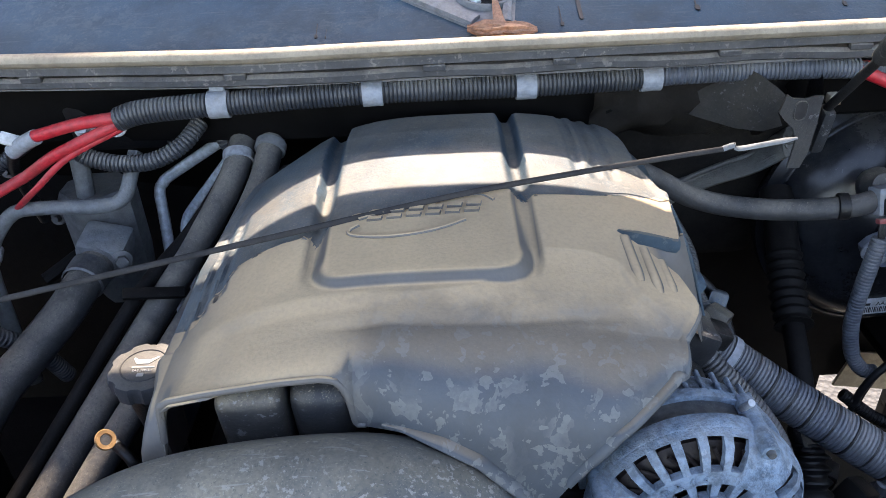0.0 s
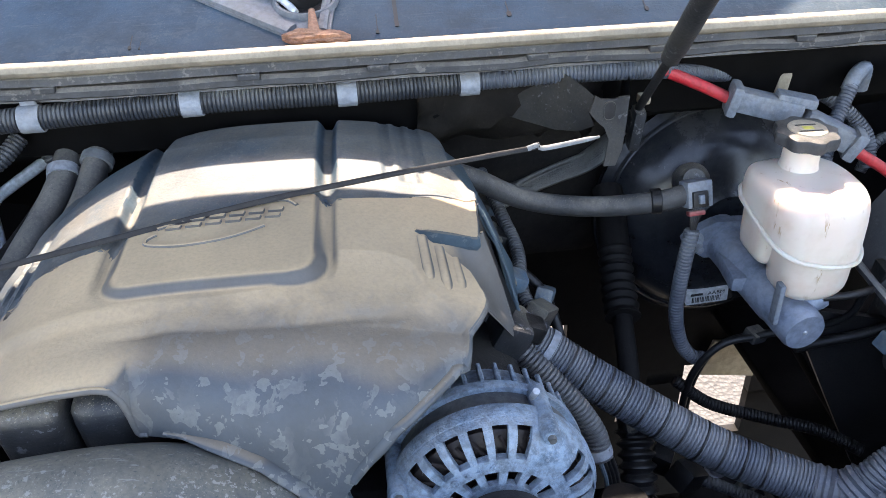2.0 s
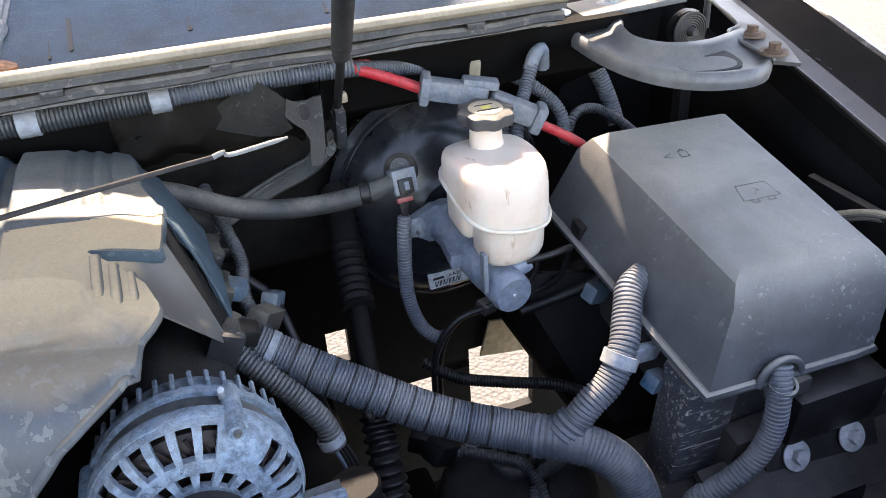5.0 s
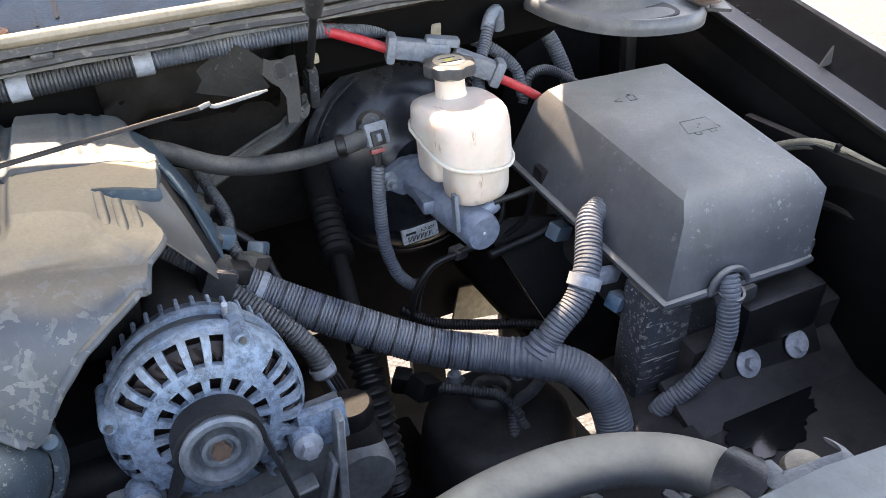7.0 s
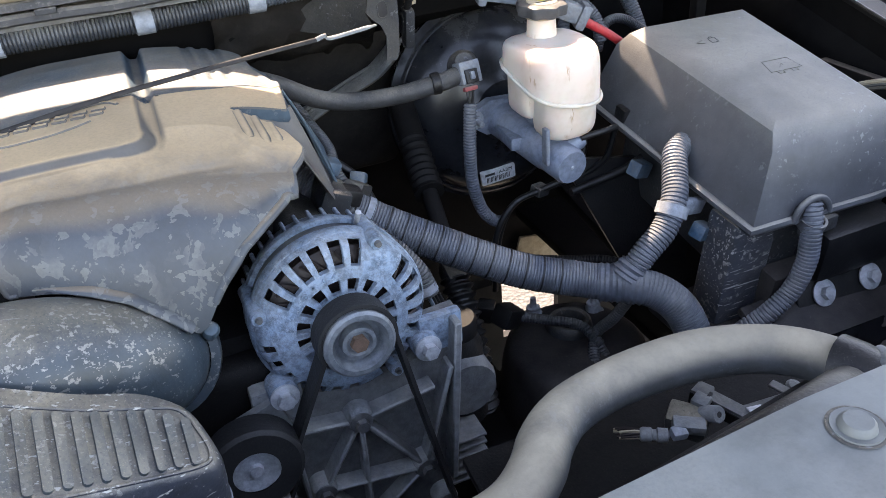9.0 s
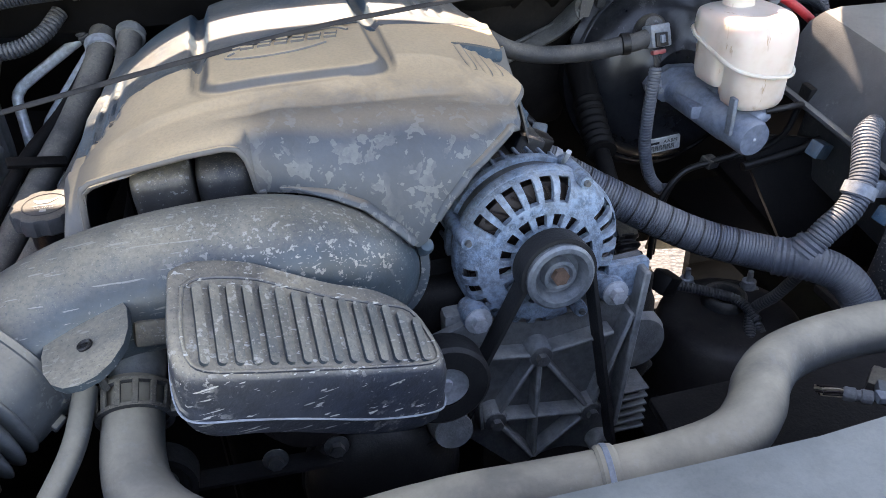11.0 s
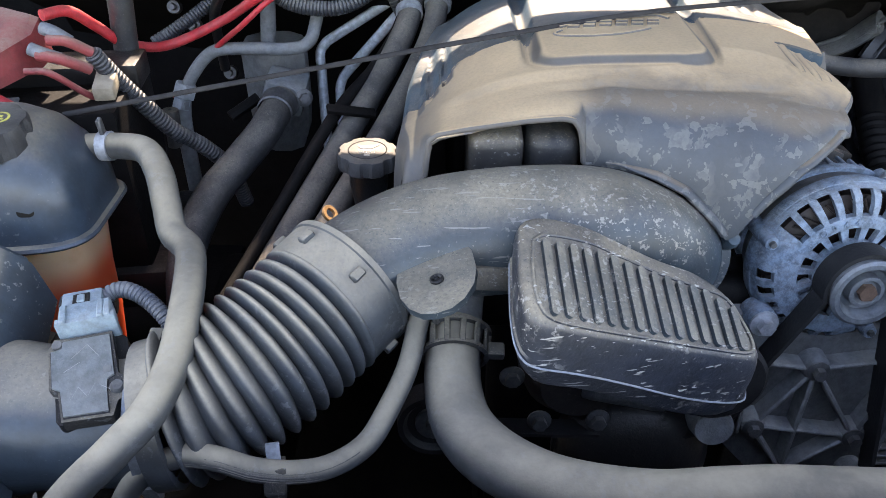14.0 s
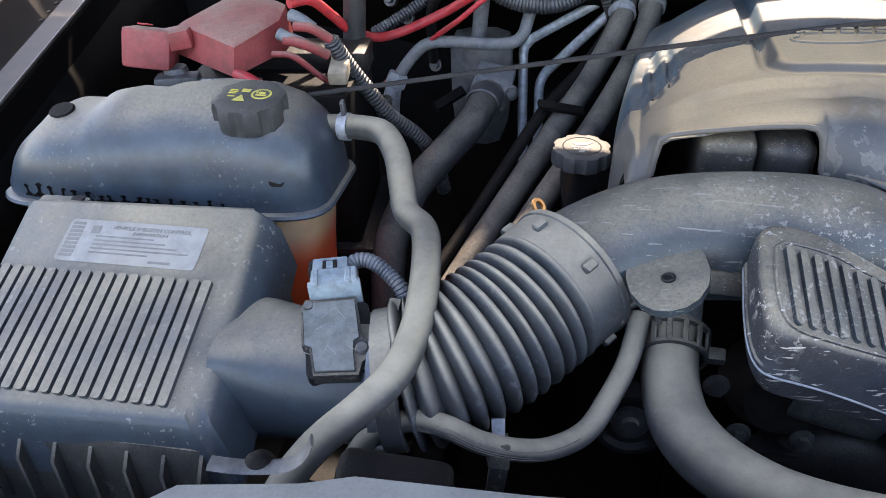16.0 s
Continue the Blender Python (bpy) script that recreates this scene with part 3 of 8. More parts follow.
    # cowl: plastic panel, pale seal, lip
    cowl = thing("cowl_panel", "blue-black plastic cowl panel with dust and dried drips", "cowl panel", (0.1, 0.9, 1.2))
    tagged(cowl, kind="structure")
    xs = [-0.75 + 0.05 * i for i in range(30)] + [0.735]
    edge = lambda x: 0.792 + 0.03 * max(0.0, -x - 0.15) / 0.3
    rows = [[Vector((x, edge(x) + d, z)) for d, z in ((0.0, 1.205), (0.003, 1.215), (0.02, 1.222), (0.07, 1.238), (0.14, 1.262), (0.34, 1.34), (0.34, 1.32), (0.02, 1.20))] for x in xs]
    part("panel", loft(rows), FIBRE, cowl, sharp=30)
    # dried drip marks on the panel
    for x, d, w, h in ((-0.085, 0.024, 0.004, 0.022), (-0.075, 0.022, 0.002, 0.014), (0.168, 0.024, 0.0045, 0.032), (0.189, 0.034, 0.0050, 0.060), (0.31, 0.040, 0.006, 0.024), (0.46, 0.034, 0.005, 0.020)):
        q = pose(x, edge(x) + d, 1.2222 + (d - 0.02) * 0.32 + 0.0006, 18)
        part("drip_mark", prism(rounded(w * (0.22 if h < 0.05 else 0.85), h, w * 0.1), 0.0, 0.0005, q @ pose(0, h * 0.5, 0)), DARK_MARK, cowl)
        part("drip_drop", prism(rounded(w * 0.8, w * 1.5, w * 0.38), 0.0, 0.0012, q), DARK_MARK, cowl)
    seal = thing("cowl_seal", "dusty pale rubber seal along the cowl edge", "seal", (0.1, 0.77, 1.2))
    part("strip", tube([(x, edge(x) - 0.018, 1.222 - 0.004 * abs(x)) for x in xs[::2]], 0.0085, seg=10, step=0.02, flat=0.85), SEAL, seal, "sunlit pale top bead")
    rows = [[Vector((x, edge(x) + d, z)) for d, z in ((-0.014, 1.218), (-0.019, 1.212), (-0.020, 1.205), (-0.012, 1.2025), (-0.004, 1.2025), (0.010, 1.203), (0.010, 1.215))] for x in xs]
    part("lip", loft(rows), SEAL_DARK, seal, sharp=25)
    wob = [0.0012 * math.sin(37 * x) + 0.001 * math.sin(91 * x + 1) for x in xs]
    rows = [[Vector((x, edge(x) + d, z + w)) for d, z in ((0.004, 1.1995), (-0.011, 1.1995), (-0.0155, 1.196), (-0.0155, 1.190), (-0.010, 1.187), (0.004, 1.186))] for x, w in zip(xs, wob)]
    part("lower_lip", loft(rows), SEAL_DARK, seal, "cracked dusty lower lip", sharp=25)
    for x in (-0.38, -0.165, 0.035, 0.165, 0.33, 0.46, 0.62):
        part("clip_tab", block((0.022, 0.008, 0.007), pose(x, edge(x) - 0.015, 1.2005, 10), 0.001, 1), SEAL_DARK, seal)
    gutter = [[Vector((x, edge(x) + d, z)) for d, z in ((0.006, 1.188), (0.004, 1.180), (0.05, 1.172), (0.05, 1.19))] for x in xs]
    solo("cowl_lip_metal", loft(gutter), STEEL_DARK, "dusty metal pinch lip below the cowl seal", "cowl lip", kind="structure", sharp=25)
    under = [[Vector((x, edge(x) + d, z)) for d, z in ((0.03, 1.17), (0.05, 1.10), (0.20, 1.02), (0.30, 0.86), (0.32, 0.86), (0.32, 1.17))] for x in xs + [0.75, 0.80, 0.85]]
    # painted near-black to carry the shade under the cowl
    solo("cowl_front_wall", loft(under), PAINT_SHADED, "dark bulkhead top below the cowl", "bulkhead top", kind="structure")


HOOD_REAR = (0.83, 1.37)
build_setting()


# ---- engine cover ----
BOTTOM = [(-0.19, 1.035), (-0.174, 1.035), (-0.168, 1.088), (-0.16, 1.094), (-0.134, 1.099), (-0.082, 1.106), (-0.052, 1.108), (-0.042, 1.106), (-0.036, 1.098), (-0.033, 1.084), (-0.031, 1.066), (0.0, 1.064), (0.031, 1.058), (0.056, 1.047), (0.082, 1.022), (0.098, 1.003), (0.107, 1.008), (0.118, 1.026), (0.13, 1.043), (0.153, 1.066), (0.175, 1.075), (0.2, 1.081), (0.217, 1.088), (0.227, 1.1), (0.24, 1.105)]
LEFT = [(0.405, -0.184), (0.45, -0.184), (0.50, -0.182), (0.60, -0.176), (0.68, -0.165), (0.75, -0.150), (0.80, -0.128), (0.84, -0.105)]
RIGHT = [(0.405, 0.19), (0.466, 0.208), (0.49, 0.226), (0.52, 0.236), (0.60, 0.236), (0.63, 0.236), (0.68, 0.226), (0.77, 0.222), (0.83, 0.21)]
EDGE = [(0.405, 0.19), (0.466, 0.212), (0.48, 0.222), (0.49, 0.2275), (0.498, 0.230), (0.506, 0.2295), (0.530, 0.222), (0.552, 0.204), (0.566, 0.190), (0.574, 0.181), (0.5775, 0.184), (0.5785, 0.236), (0.600, 0.239), (0.627, 0.241), (0.652, 0.244), (0.66, 0.238), (0.70, 0.226), (0.77, 0.222), (0.83, 0.21)]


def right_edge(y):
    """The shell's right edge in plan, with a bay for the facet."""
    return interp(EDGE, y)


CREST = [(0.40, 1.119), (0.465, 1.131), (0.50, 1.135), (0.56, 1.137), (0.62, 1.1385), (0.66, 1.1410), (0.70, 1.1445), (0.75, 1.1455), (0.80, 1.140), (0.825, 1.128), (0.84, 1.100)]


def channel(x, y):
    """Signed distance to the outline of the raised pad, open to the rear."""
    qx, qy = abs(x - 0.0195) - 0.0870 + 0.026, 0.509 - y + 0.026
    return math.hypot(max(qx, 0), max(qy, 0)) + min(max(qx, qy), 0) - 0.026


def seam_at(x):
    return interp([(-0.17, 0.530), (-0.147, 0.559), (-0.138, 0.574), (-0.116, 0.580), (-0.080, 0.583), (-0.074, 0.580), (-0.068, 0.569), (-0.059, 0.592), (-0.047, 0.598), (-0.033, 0.602), (0.0, 0.612), (0.08, 0.630),
                   (0.099, 0.632), (0.107, 0.615), (0.118, 0.622), (0.169, 0.625), (0.215, 0.634), (0.24, 0.643)], x)


def crease_at(x):
    """Where the top breaks into the front slope."""
    return interp([(-0.20, 0.485), (-0.02, 0.495), (0.06, 0.503), (0.095, 0.522), (0.108, 0.547), (0.15, 0.545), (0.174, 0.535), (0.185, 0.502), (0.213, 0.470), (0.224, 0.447)], x)


def cover_height(x, y):
    a, b = interp(LEFT, y), interp(RIGHT, y)
    s = max(-1.0, min(1.0, (2 * x - a - b) / (b - a)))
    z = interp(CREST, y) - (0.052 if s < 0 else 0.026) * abs(s) ** 3
    drop = 0.0075 * smooth(0.62, 0.50, y)
    d = channel(x, y)
    # the pad keeps its height while the shell falls away in front of it
    z -= drop * smooth(-0.007, 0.0035, d)
    # grooves along both sides of the pad, deeper behind the seam
    rear = y > seam_at(x)
    z -= (0.0080 * smooth(0.0, 0.07, y - seam_at(x)) + 0.0050) * (1 - smooth(0.003, 0.0115, abs(d))) * smooth(0.508, 0.550, y)
    z -= 0.0016 * rear * smooth(0.004, 0.012, abs(d)) * (1 - smooth(0.185, 0.21, x))
    if 0.66 < y < 0.82:
        z -= 0.0022 * (0.155 < x < 0.206) * smooth(0.3, 0.7, 0.5 + 0.5 * math.cos((x - 0.165) * 2 * math.pi / 0.016))
    if 0.50 < y < 0.70:
        # three flutes at the left shoulder, ending in steps
        z -= 0.0036 * (-0.186 < x < -0.143) * smooth(0.2, 0.8, 0.5 - 0.5 * math.cos((x + 0.186) * 2 * math.pi / 0.0143)) * smooth(0.503, 0.507, y - 1.25 * (x + 0.180)) * (1 - smooth(0.64, 0.69, y))
    # brow over the front opening, with a soft hollow behind it
    z -= 0.004 * smooth(0.505, 0.485, y) * smooth(-0.16, -0.13, x) * (1 - smooth(-0.03, 0.0, x))
    z -= 0.0065 * (1 - math.exp(-max(0.0, crease_at(x) - y) / 0.024)) * smooth(-0.03, 0.05, x)
    # hollow that runs along the break between top and front
    z -= 0.0022 * math.exp(-((y - 0.470 - 0.12 * max(0.0, x - 0.08)) / 0.007) ** 2) * smooth(-0.07, -0.03, x) * (1 - smooth(0.15, 0.18, x))
    return z


def build_engine_cover():
    cover = thing("engine_cover", "dusty grey plastic engine cover with dried splash marks", "engine cover", (0.03, 0.6, 1.0))
    cols, top_n, front_n = 170, 220, 26
    sides = 9
    split = 84
    rows = []
    for j in range(top_n):
        row = []
        for i in range(cols):
            s = -1 + 2 * i / (cols - 1)
            line = seam_at(0.03 + 0.19 * s)
            y = 0.838 + (line - 0.838) * j / (split - 1) if j < split else line - 0.0008 + (0.466 - line) * (j - split) / (top_n - 1 - split)
            a, b = interp(LEFT, y), interp(RIGHT, y)
            x = (a + b) / 2 + (b - a) / 2 * s
            if x > 0.155:
                x = 0.155 + (x - 0.155) * (right_edge(y) - 0.155) / (b - 0.155)
            y += seam_at(x) - line if abs(y - line) < 0.002 else 0.0
            row.append(Vector((x, y + (0.0004 if j < split else -0.0004) * (abs(y - line) < 0.002), 0)))
            row[-1].z = cover_height(x, row[-1].y)
        rows.append(row)
    last = rows[-1]
    for j in range(1, front_n):
        w = j / (front_n - 1)
        row = []
        for i, p in enumerate(last):
            zb = interp(BOTTOM, p.x)
            yb = 0.425 - 0.032 * smooth(-0.05, 0.10, p.x) + 0.06 * smooth(0.12, 0.24, p.x) ** 1.5
            y = p.y + (yb - p.y) * math.sin(w * math.pi / 2) ** 0.9
            z = p.z + (zb - p.z) * (1 - math.cos(w * math.pi / 2))
            bulge = 0.004 * math.sin(math.pi * w) * math.exp(-((p.x + 0.02) / 0.02) ** 2)
            row.append(Vector((p.x - 0.006 * w * smooth(0.1, 0.23, p.x), y - bulge, z)))
        rows.append(row)
    # rolled side skirts
    full = []
    for row in rows:
        left, right = row[0], row[-1]
        depth = min(0.06, max(0.012, 0.10 - (1.14 - left.z)))
        flank = smooth(0.455, 0.50, left.y)
        depth += (0.115 - depth) * flank
        wall = 0.545 < right.y < 0.5798
        depth_r = 0.006 if right.y < 0.508 else 0.012 if wall else 0.010 if right.y < 0.66 else min(0.035, max(0.004, right.z - 1.06))
        lo = [left + Vector((-(0.010 + 0.014 * flank) * math.sin(a * math.pi / 2) ** (1 - 0.4 * flank), 0, -depth * (1 - math.cos(a * math.pi / 2)))) for a in [(sides - k) / sides for k in range(sides)]]
        ro = [right + Vector((0, 0, -depth_r * (k + 1) / sides)) for k in range(sides)] if wall else [right + Vector(((0.003 if right.y < 0.66 else 0.008) * math.sin(a * math.pi / 2), 0, -depth_r * (1 - math.cos(a * math.pi / 2)))) for a in [(k + 1) / sides for k in range(sides)]]
        full.append(lo + row + ro)
    bm = loft(full, caps=False, closed=False)
    bmesh.ops.recalc_face_normals(bm, faces=bm.faces)
    up = sum((f.normal.z for f in bm.faces), 0.0)
    if up < 0:
        bmesh.ops.reverse_faces(bm, faces=bm.faces)
    # thickness: an inner skin 3 mm below, closed along the rim
    rim = [e for e in bm.edges if e.is_boundary]
    normals = {v: v.normal.copy() for v in bm.verts}
    got = bmesh.ops.duplicate(bm, geom=bm.verts[:] + bm.edges[:] + bm.faces[:])
    twin = got["vert_map"]
    pairs = [(v, twin[v]) for v in normals if v in twin]
    for v, w in pairs:
        step = 0.57 < v.co.y < 0.585 and v.co.x > 0.17
        w.co = v.co - (Vector((0, -0.35, 0.94)) if step else normals[v]) * 0.003
    inner = [f for f in got["geom"] if isinstance(f, bmesh.types.BMFace)]
    bmesh.ops.reverse_faces(bm, faces=inner)
    look_up = dict(pairs)
    for e in rim:
        a, b = e.verts
        bm.faces.new((a, b, look_up[b], look_up[a]))
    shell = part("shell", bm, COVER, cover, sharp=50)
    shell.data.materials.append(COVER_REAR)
    # rear and bay faces take the shade-tinted copy
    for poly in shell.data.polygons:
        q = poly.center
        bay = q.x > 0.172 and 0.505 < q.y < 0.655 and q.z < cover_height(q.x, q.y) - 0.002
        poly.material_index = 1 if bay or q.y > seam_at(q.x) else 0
    # edges: thin rim over the opening, broad rolled lip over the duct, flange down the right side
    low = rows[-1]
    near = lambda x: min(range(cols), key=lambda i: abs(low[i].x - x))
    part("opening_rim", tube([low[i] + Vector((0, 0.0012, 0.0012)) for i in range(near(-0.172), near(-0.022), 1)], 0.0028, seg=10, step=0.004), COVER, cover)
    part("arch_lip", tube([low[i] + Vector((0, -0.0006, 0.0050)) for i in range(near(-0.012), near(0.098), 2)], lambda r, t: 0.0015 + 0.0065 * smooth(0.0, 0.05, r), seg=16, step=0.004, flat=0.5), COVER, cover, "broad rolled lip")
    side_line = [row[-1] for row in rows if row[-1].y < 0.512][::3]
    edge_line = [p + Vector((-0.002, 0.0, -0.004)) for p in side_line] + [low[i] + Vector((0, 0.0005, 0.0045)) for i in range(cols - 4, near(0.112), -2)]
    part("side_rim", tube(edge_line, lambda r, t: 0.0052 - 0.001 * smooth(t - 0.04, t, r), seg=14, step=0.004, flat=0.7), COVER, cover, "rolled flange down to the boss")

    # flange facet on the right side, running down to a tip behind the alternator
    c, t, b = Vector((0.241, 0.585, 1.109)), Vector((0.274, 0.582, 0.991)), Vector((0.229, 0.505, 1.093))
    back = Vector((0.245, 0.640, 1.108))
    def sheet(corners, n=6, thick=0.003):
        """A thin plate over four corners."""
        a, b, c, d = [Vector(q) for q in corners]
        way = (b - a).cross(d - a).normalized() * thick
        return loft([[a.lerp(b, k / n), d.lerp(c, k / n), d.lerp(c, k / n) - way, a.lerp(b, k / n) - way] for k in range(n + 1)])
    a = Vector((0.187, 0.589, 1.1125))
    grid = [[a.lerp(b, v / 8).lerp(c.lerp(t, v / 8), u / 8) + Vector((0, 0, math.sin(math.pi * v / 8) * (0.001 + 0.009 * u / 8))) for u in range(9)] for v in range(9)]
    part("side_flange", loft([row + [q + Vector((0, 0.001, -0.004)) for q in row[::-1]] for row in grid]), COVER, cover, "blue-grey side facet", sharp=50)
    part("flange_lip", tube([c + Vector((0.0, 0.003, 0.0)), c.lerp(t, 0.5) + Vector((0.001, 0.001, 0.001)), t], 0.0016, seg=8, step=0.01), COVER, cover)
    # black sheet stands in for the darkness of the slit behind the facet
    part("slit_shade", sheet([c + Vector((0.0, 0.004, -0.004)), t + Vector((0.0, 0.004, -0.004)), t + Vector((0.010, 0.026, -0.004)), back + Vector((0.0, 0.0, -0.006))]), BLACK, cover)
    part("outer_lip", tube([back, back.lerp(t, 0.3) + Vector((0.005, 0.010, 0.004)), back.lerp(t, 0.65) + Vector((0.009, 0.018, 0.002)), t + Vector((0.010, 0.026, -0.002))], 0.0018, seg=8, step=0.01), COVER_REAR, cover)
    # three fluted ribs beside the facet
    for x, y0, y1, z in ((0.186, 0.568, 0.514, -0.0026), (0.1990, 0.556, 0.504, -0.0030), (0.2110, 0.545, 0.506, -0.0040)):
        line = [Vector((x + 0.002 * k / 5, y0 + (y1 - y0) * k / 5, cover_height(x, y0 + (y1 - y0) * k / 5) + z - 0.0022 * (k == 5))) for k in range(6)]
        part("rib", tube(line, 0.0056, seg=16, step=0.006, flat=0.8), COVER, cover)
    # sloping right flank of the rear part
    # its front row follows the lip behind the facet
    foot = t + Vector((0.010, 0.026, -0.002))
    front = [back + Vector((-0.002, 0, 0)), back.lerp(foot, 0.4) + Vector((0.006, 0.008, 0.004)), foot]
    flank = [front + [q - Vector((0.004, 0, 0.003)) for q in front[::-1]]]
    for k in range(9):
        y = 0.655 + 0.175 * k / 8
        x = interp(RIGHT, y)
        out = 0.040 * (1 - smooth(0.74, 0.84, y)) + 0.012
        top = cover_height(x, y) - 0.002
        flank.append([Vector((x - 0.004, y, top)), Vector((x + out * 0.45, y, top - 0.022)), Vector((x + out, y, top - 0.085)), Vector((x + out - 0.004, y, top - 0.085)), Vector((x + out * 0.4, y, top - 0.026)), Vector((x - 0.006, y, top - 0.004))])
    part("rear_flank", loft(flank), COVER_REAR, cover, sharp=60)

    # raised emblem in plain shapes: two long arcs and a row of slanted bars
    def on_top(x, y, lift=0.0):
        return Vector((x, y, cover_height(x, y) + lift))
    low_arc = [(-0.0335, 0.583), (-0.041, 0.576), (-0.037, 0.568), (-0.012, 0.562), (0.018, 0.565), (0.040, 0.573), (0.056, 0.582)]
    up_arc = [(-0.034, 0.592), (0.000, 0.6045), (0.035, 0.6155), (0.062, 0.6225), (0.074, 0.621), (0.082, 0.612)]
    for arc in (low_arc, up_arc):
        flat = spline([(x, y, 0) for x, y in arc], 0.003)
        part("emblem_arc", tube([on_top(p.x, p.y, 0.0004) for p in flat], 0.0019, seg=8, step=0.003), COVER, cover)
    for k in range(6):
        x = -0.027 + 0.0165 * k
        y = 0.588 + 0.0012 * k
        for outline in ([(0, 0), (0.0125, 0), (0.0135, 0.0045), (0.001, 0.0045)], [(0.0022, 0.0095), (0.0147, 0.0095), (0.0158, 0.0145), (0.0033, 0.0145)]):
            bm = bmesh.new()
            rings = [[bm.verts.new(on_top(x + u + i * inset, y + v + i * inset * 0.5, h)) for i, (u, v) in zip((1, -1, -1, 1), outline)] for h, inset in ((-0.001, 0.0), (0.0018, 0.0), (0.0024, 0.0005))]
            for a, b in zip(rings, rings[1:]):
                for i in range(4):
                    bm.faces.new((a[i], a[(i + 1) % 4], b[(i + 1) % 4], b[i]))
            bm.faces.new(rings[-1])
            part("emblem_bar", bm, COVER, cover)
    # boss at the lowest point of the front, and the two manifold runners seen through the front opening
    part("boss", lathe(bmesh.new(), [(0.0, -0.012), (0.007, -0.012), (0.008, 0.0), (0.006, 0.006), (0.0, 0.008)], (0.107, 0.402, 0.998), (0.1, -0.7, 0.7), 20), COVER_REAR, cover)
    runner = thing("intake_manifold", "black plastic intake manifold under the engine cover", "intake manifold", (0.0, 0.55, 0.9))
    part("plenum", block((0.345, 0.32, 0.10), pose(0.02, 0.672, 1.030), 0.02, 3), GRIME_SHADE, runner)
    part("runner", block((0.050, 0.09, 0.10), pose(-0.108, 0.478, 1.046, 8), 0.012, 3), BLACK_DUSTY, runner)
    part("runner", block((0.050, 0.09, 0.10), pose(-0.056, 0.482, 1.044, 8), 0.018, 4), BLACK_DUSTY, runner)
    part("throttle_body", lathe(bmesh.new(), [(0.0, 0), (0.052, 0), (0.056, 0.012), (0.056, 0.03), (0.05, 0.035), (0.05, 0.09), (0.0, 0.09)], (0.05, 0.42, 0.985), (0, 1, 0.1), 32), BLACK, runner)


build_engine_cover()


# ---- intake duct, bellows, resonator ----
def build_intake():
    duct = thing("intake_duct", "large grey dusty plastic intake duct with dried spots", "intake duct", (-0.08, 0.37, 0.95))
    centre = [(-0.243, 0.325, 1.000), (-0.215, 0.347, 1.012), (-0.165, 0.366, 1.024), (-0.10, 0.374, 1.029), (-0.03, 0.380, 1.026), (0.015, 0.388, 1.008), (0.045, 0.400, 0.985), (0.055, 0.420, 0.975)]
    def r(run, total):
        k = run / total
        return 0.0515 + 0.003 * math.sin(math.pi * k) - 0.002 * smooth(0.9, 1.0, k)
    part("pipe", tube(centre, r, seg=40, step=0.006), DUCT, duct, sharp=60)
    part("end_ring", lathe(bmesh.new(), [(0.050, -0.008), (0.058, -0.008), (0.059, 0.0), (0.058, 0.008), (0.05, 0.008)], (0.054, 0.418, 0.976), (0.15, 1, -0.35), 40, cap=False), DUCT, duct)
    # mounting tab with a hole
    m = axis_pose(Vector((-0.162, 0.288, 1.0385)), (-0.22, -0.10, 0.97), (1, 0.0, 0.26))
    outline = [(-0.031, 0.030), (0.020, 0.035), (0.026, 0.033), (0.029, 0.026), (0.031, 0.004), (0.028, -0.012), (0.020, -0.026), (0.010, -0.034), (-0.002, -0.0365), (-0.013, -0.034), (-0.022, -0.026), (-0.029, -0.012), (-0.032, 0.006)]
    bm = bmesh.new()
    hole = [(0.0045 * math.cos(2 * math.pi * k / 12), 0.0045 * math.sin(2 * math.pi * k / 12)) for k in range(12)]
    bm = prism(outline, -0.006, 0.0, m, 0.0022, 3)
    tab = part("mounting_tab", bm, DUCT, duct, "smooth grey tab with a screw hole")
    part("grommet", lathe(bmesh.new(), [(0.0025, 0.0), (0.0055, 0.0), (0.0055, 0.0016), (0.0045, 0.0022), (0.0028, 0.0012), (0.0025, -0.002)], m @ Vector((0, 0, 0.0002)), m.to_3x3() @ Vector((0, 0, 1)), 18, cap=False), BLACK, tab)
    part("hole", lathe(bmesh.new(), [(0.0, 0.0004), (0.0028, 0.0004)], m @ Vector((0, 0, 0.0002)), m.to_3x3() @ Vector((0, 0, 1)), 14), DARK_MARK, tab)
    # bracket side under the tab
    part("tab_web", block((0.05, 0.05, 0.02), pose(-0.115, 0.335, 1.012, -20, 10, 10), 0.004), BLACK_DUSTY, duct)

    bellows = thing("intake_bellows", "ribbed grey rubber intake bellows between duct and air meter", "bellows", (-0.31, 0.27, 0.92))
    line = [(-0.362, 0.232, 0.962), (-0.338, 0.240, 0.967), (-0.312, 0.256, 0.975), (-0.288, 0.277, 0.983), (-0.268, 0.298, 0.991), (-0.252, 0.316, 0.997)]
    pitch = 0.0118
    fine_line = spline(line, pitch / 8)
    rise = (0.0, 0.0050, 0.0096, 0.0120, 0.0128, 0.0120, 0.0096, 0.0050, 0.0)
    for k in range(0, len(fine_line) - 8, 8):
        bm = bmesh.new()
        rings = []
        for j in range(9):
            i = k + j
            way = (fine_line[min(i + 2, len(fine_line) - 1)] - fine_line[max(i - 2, 0)]).normalized()
            q = axis_pose(fine_line[i], way, (0, 0, 1))
            r = 0.0490 + rise[j]
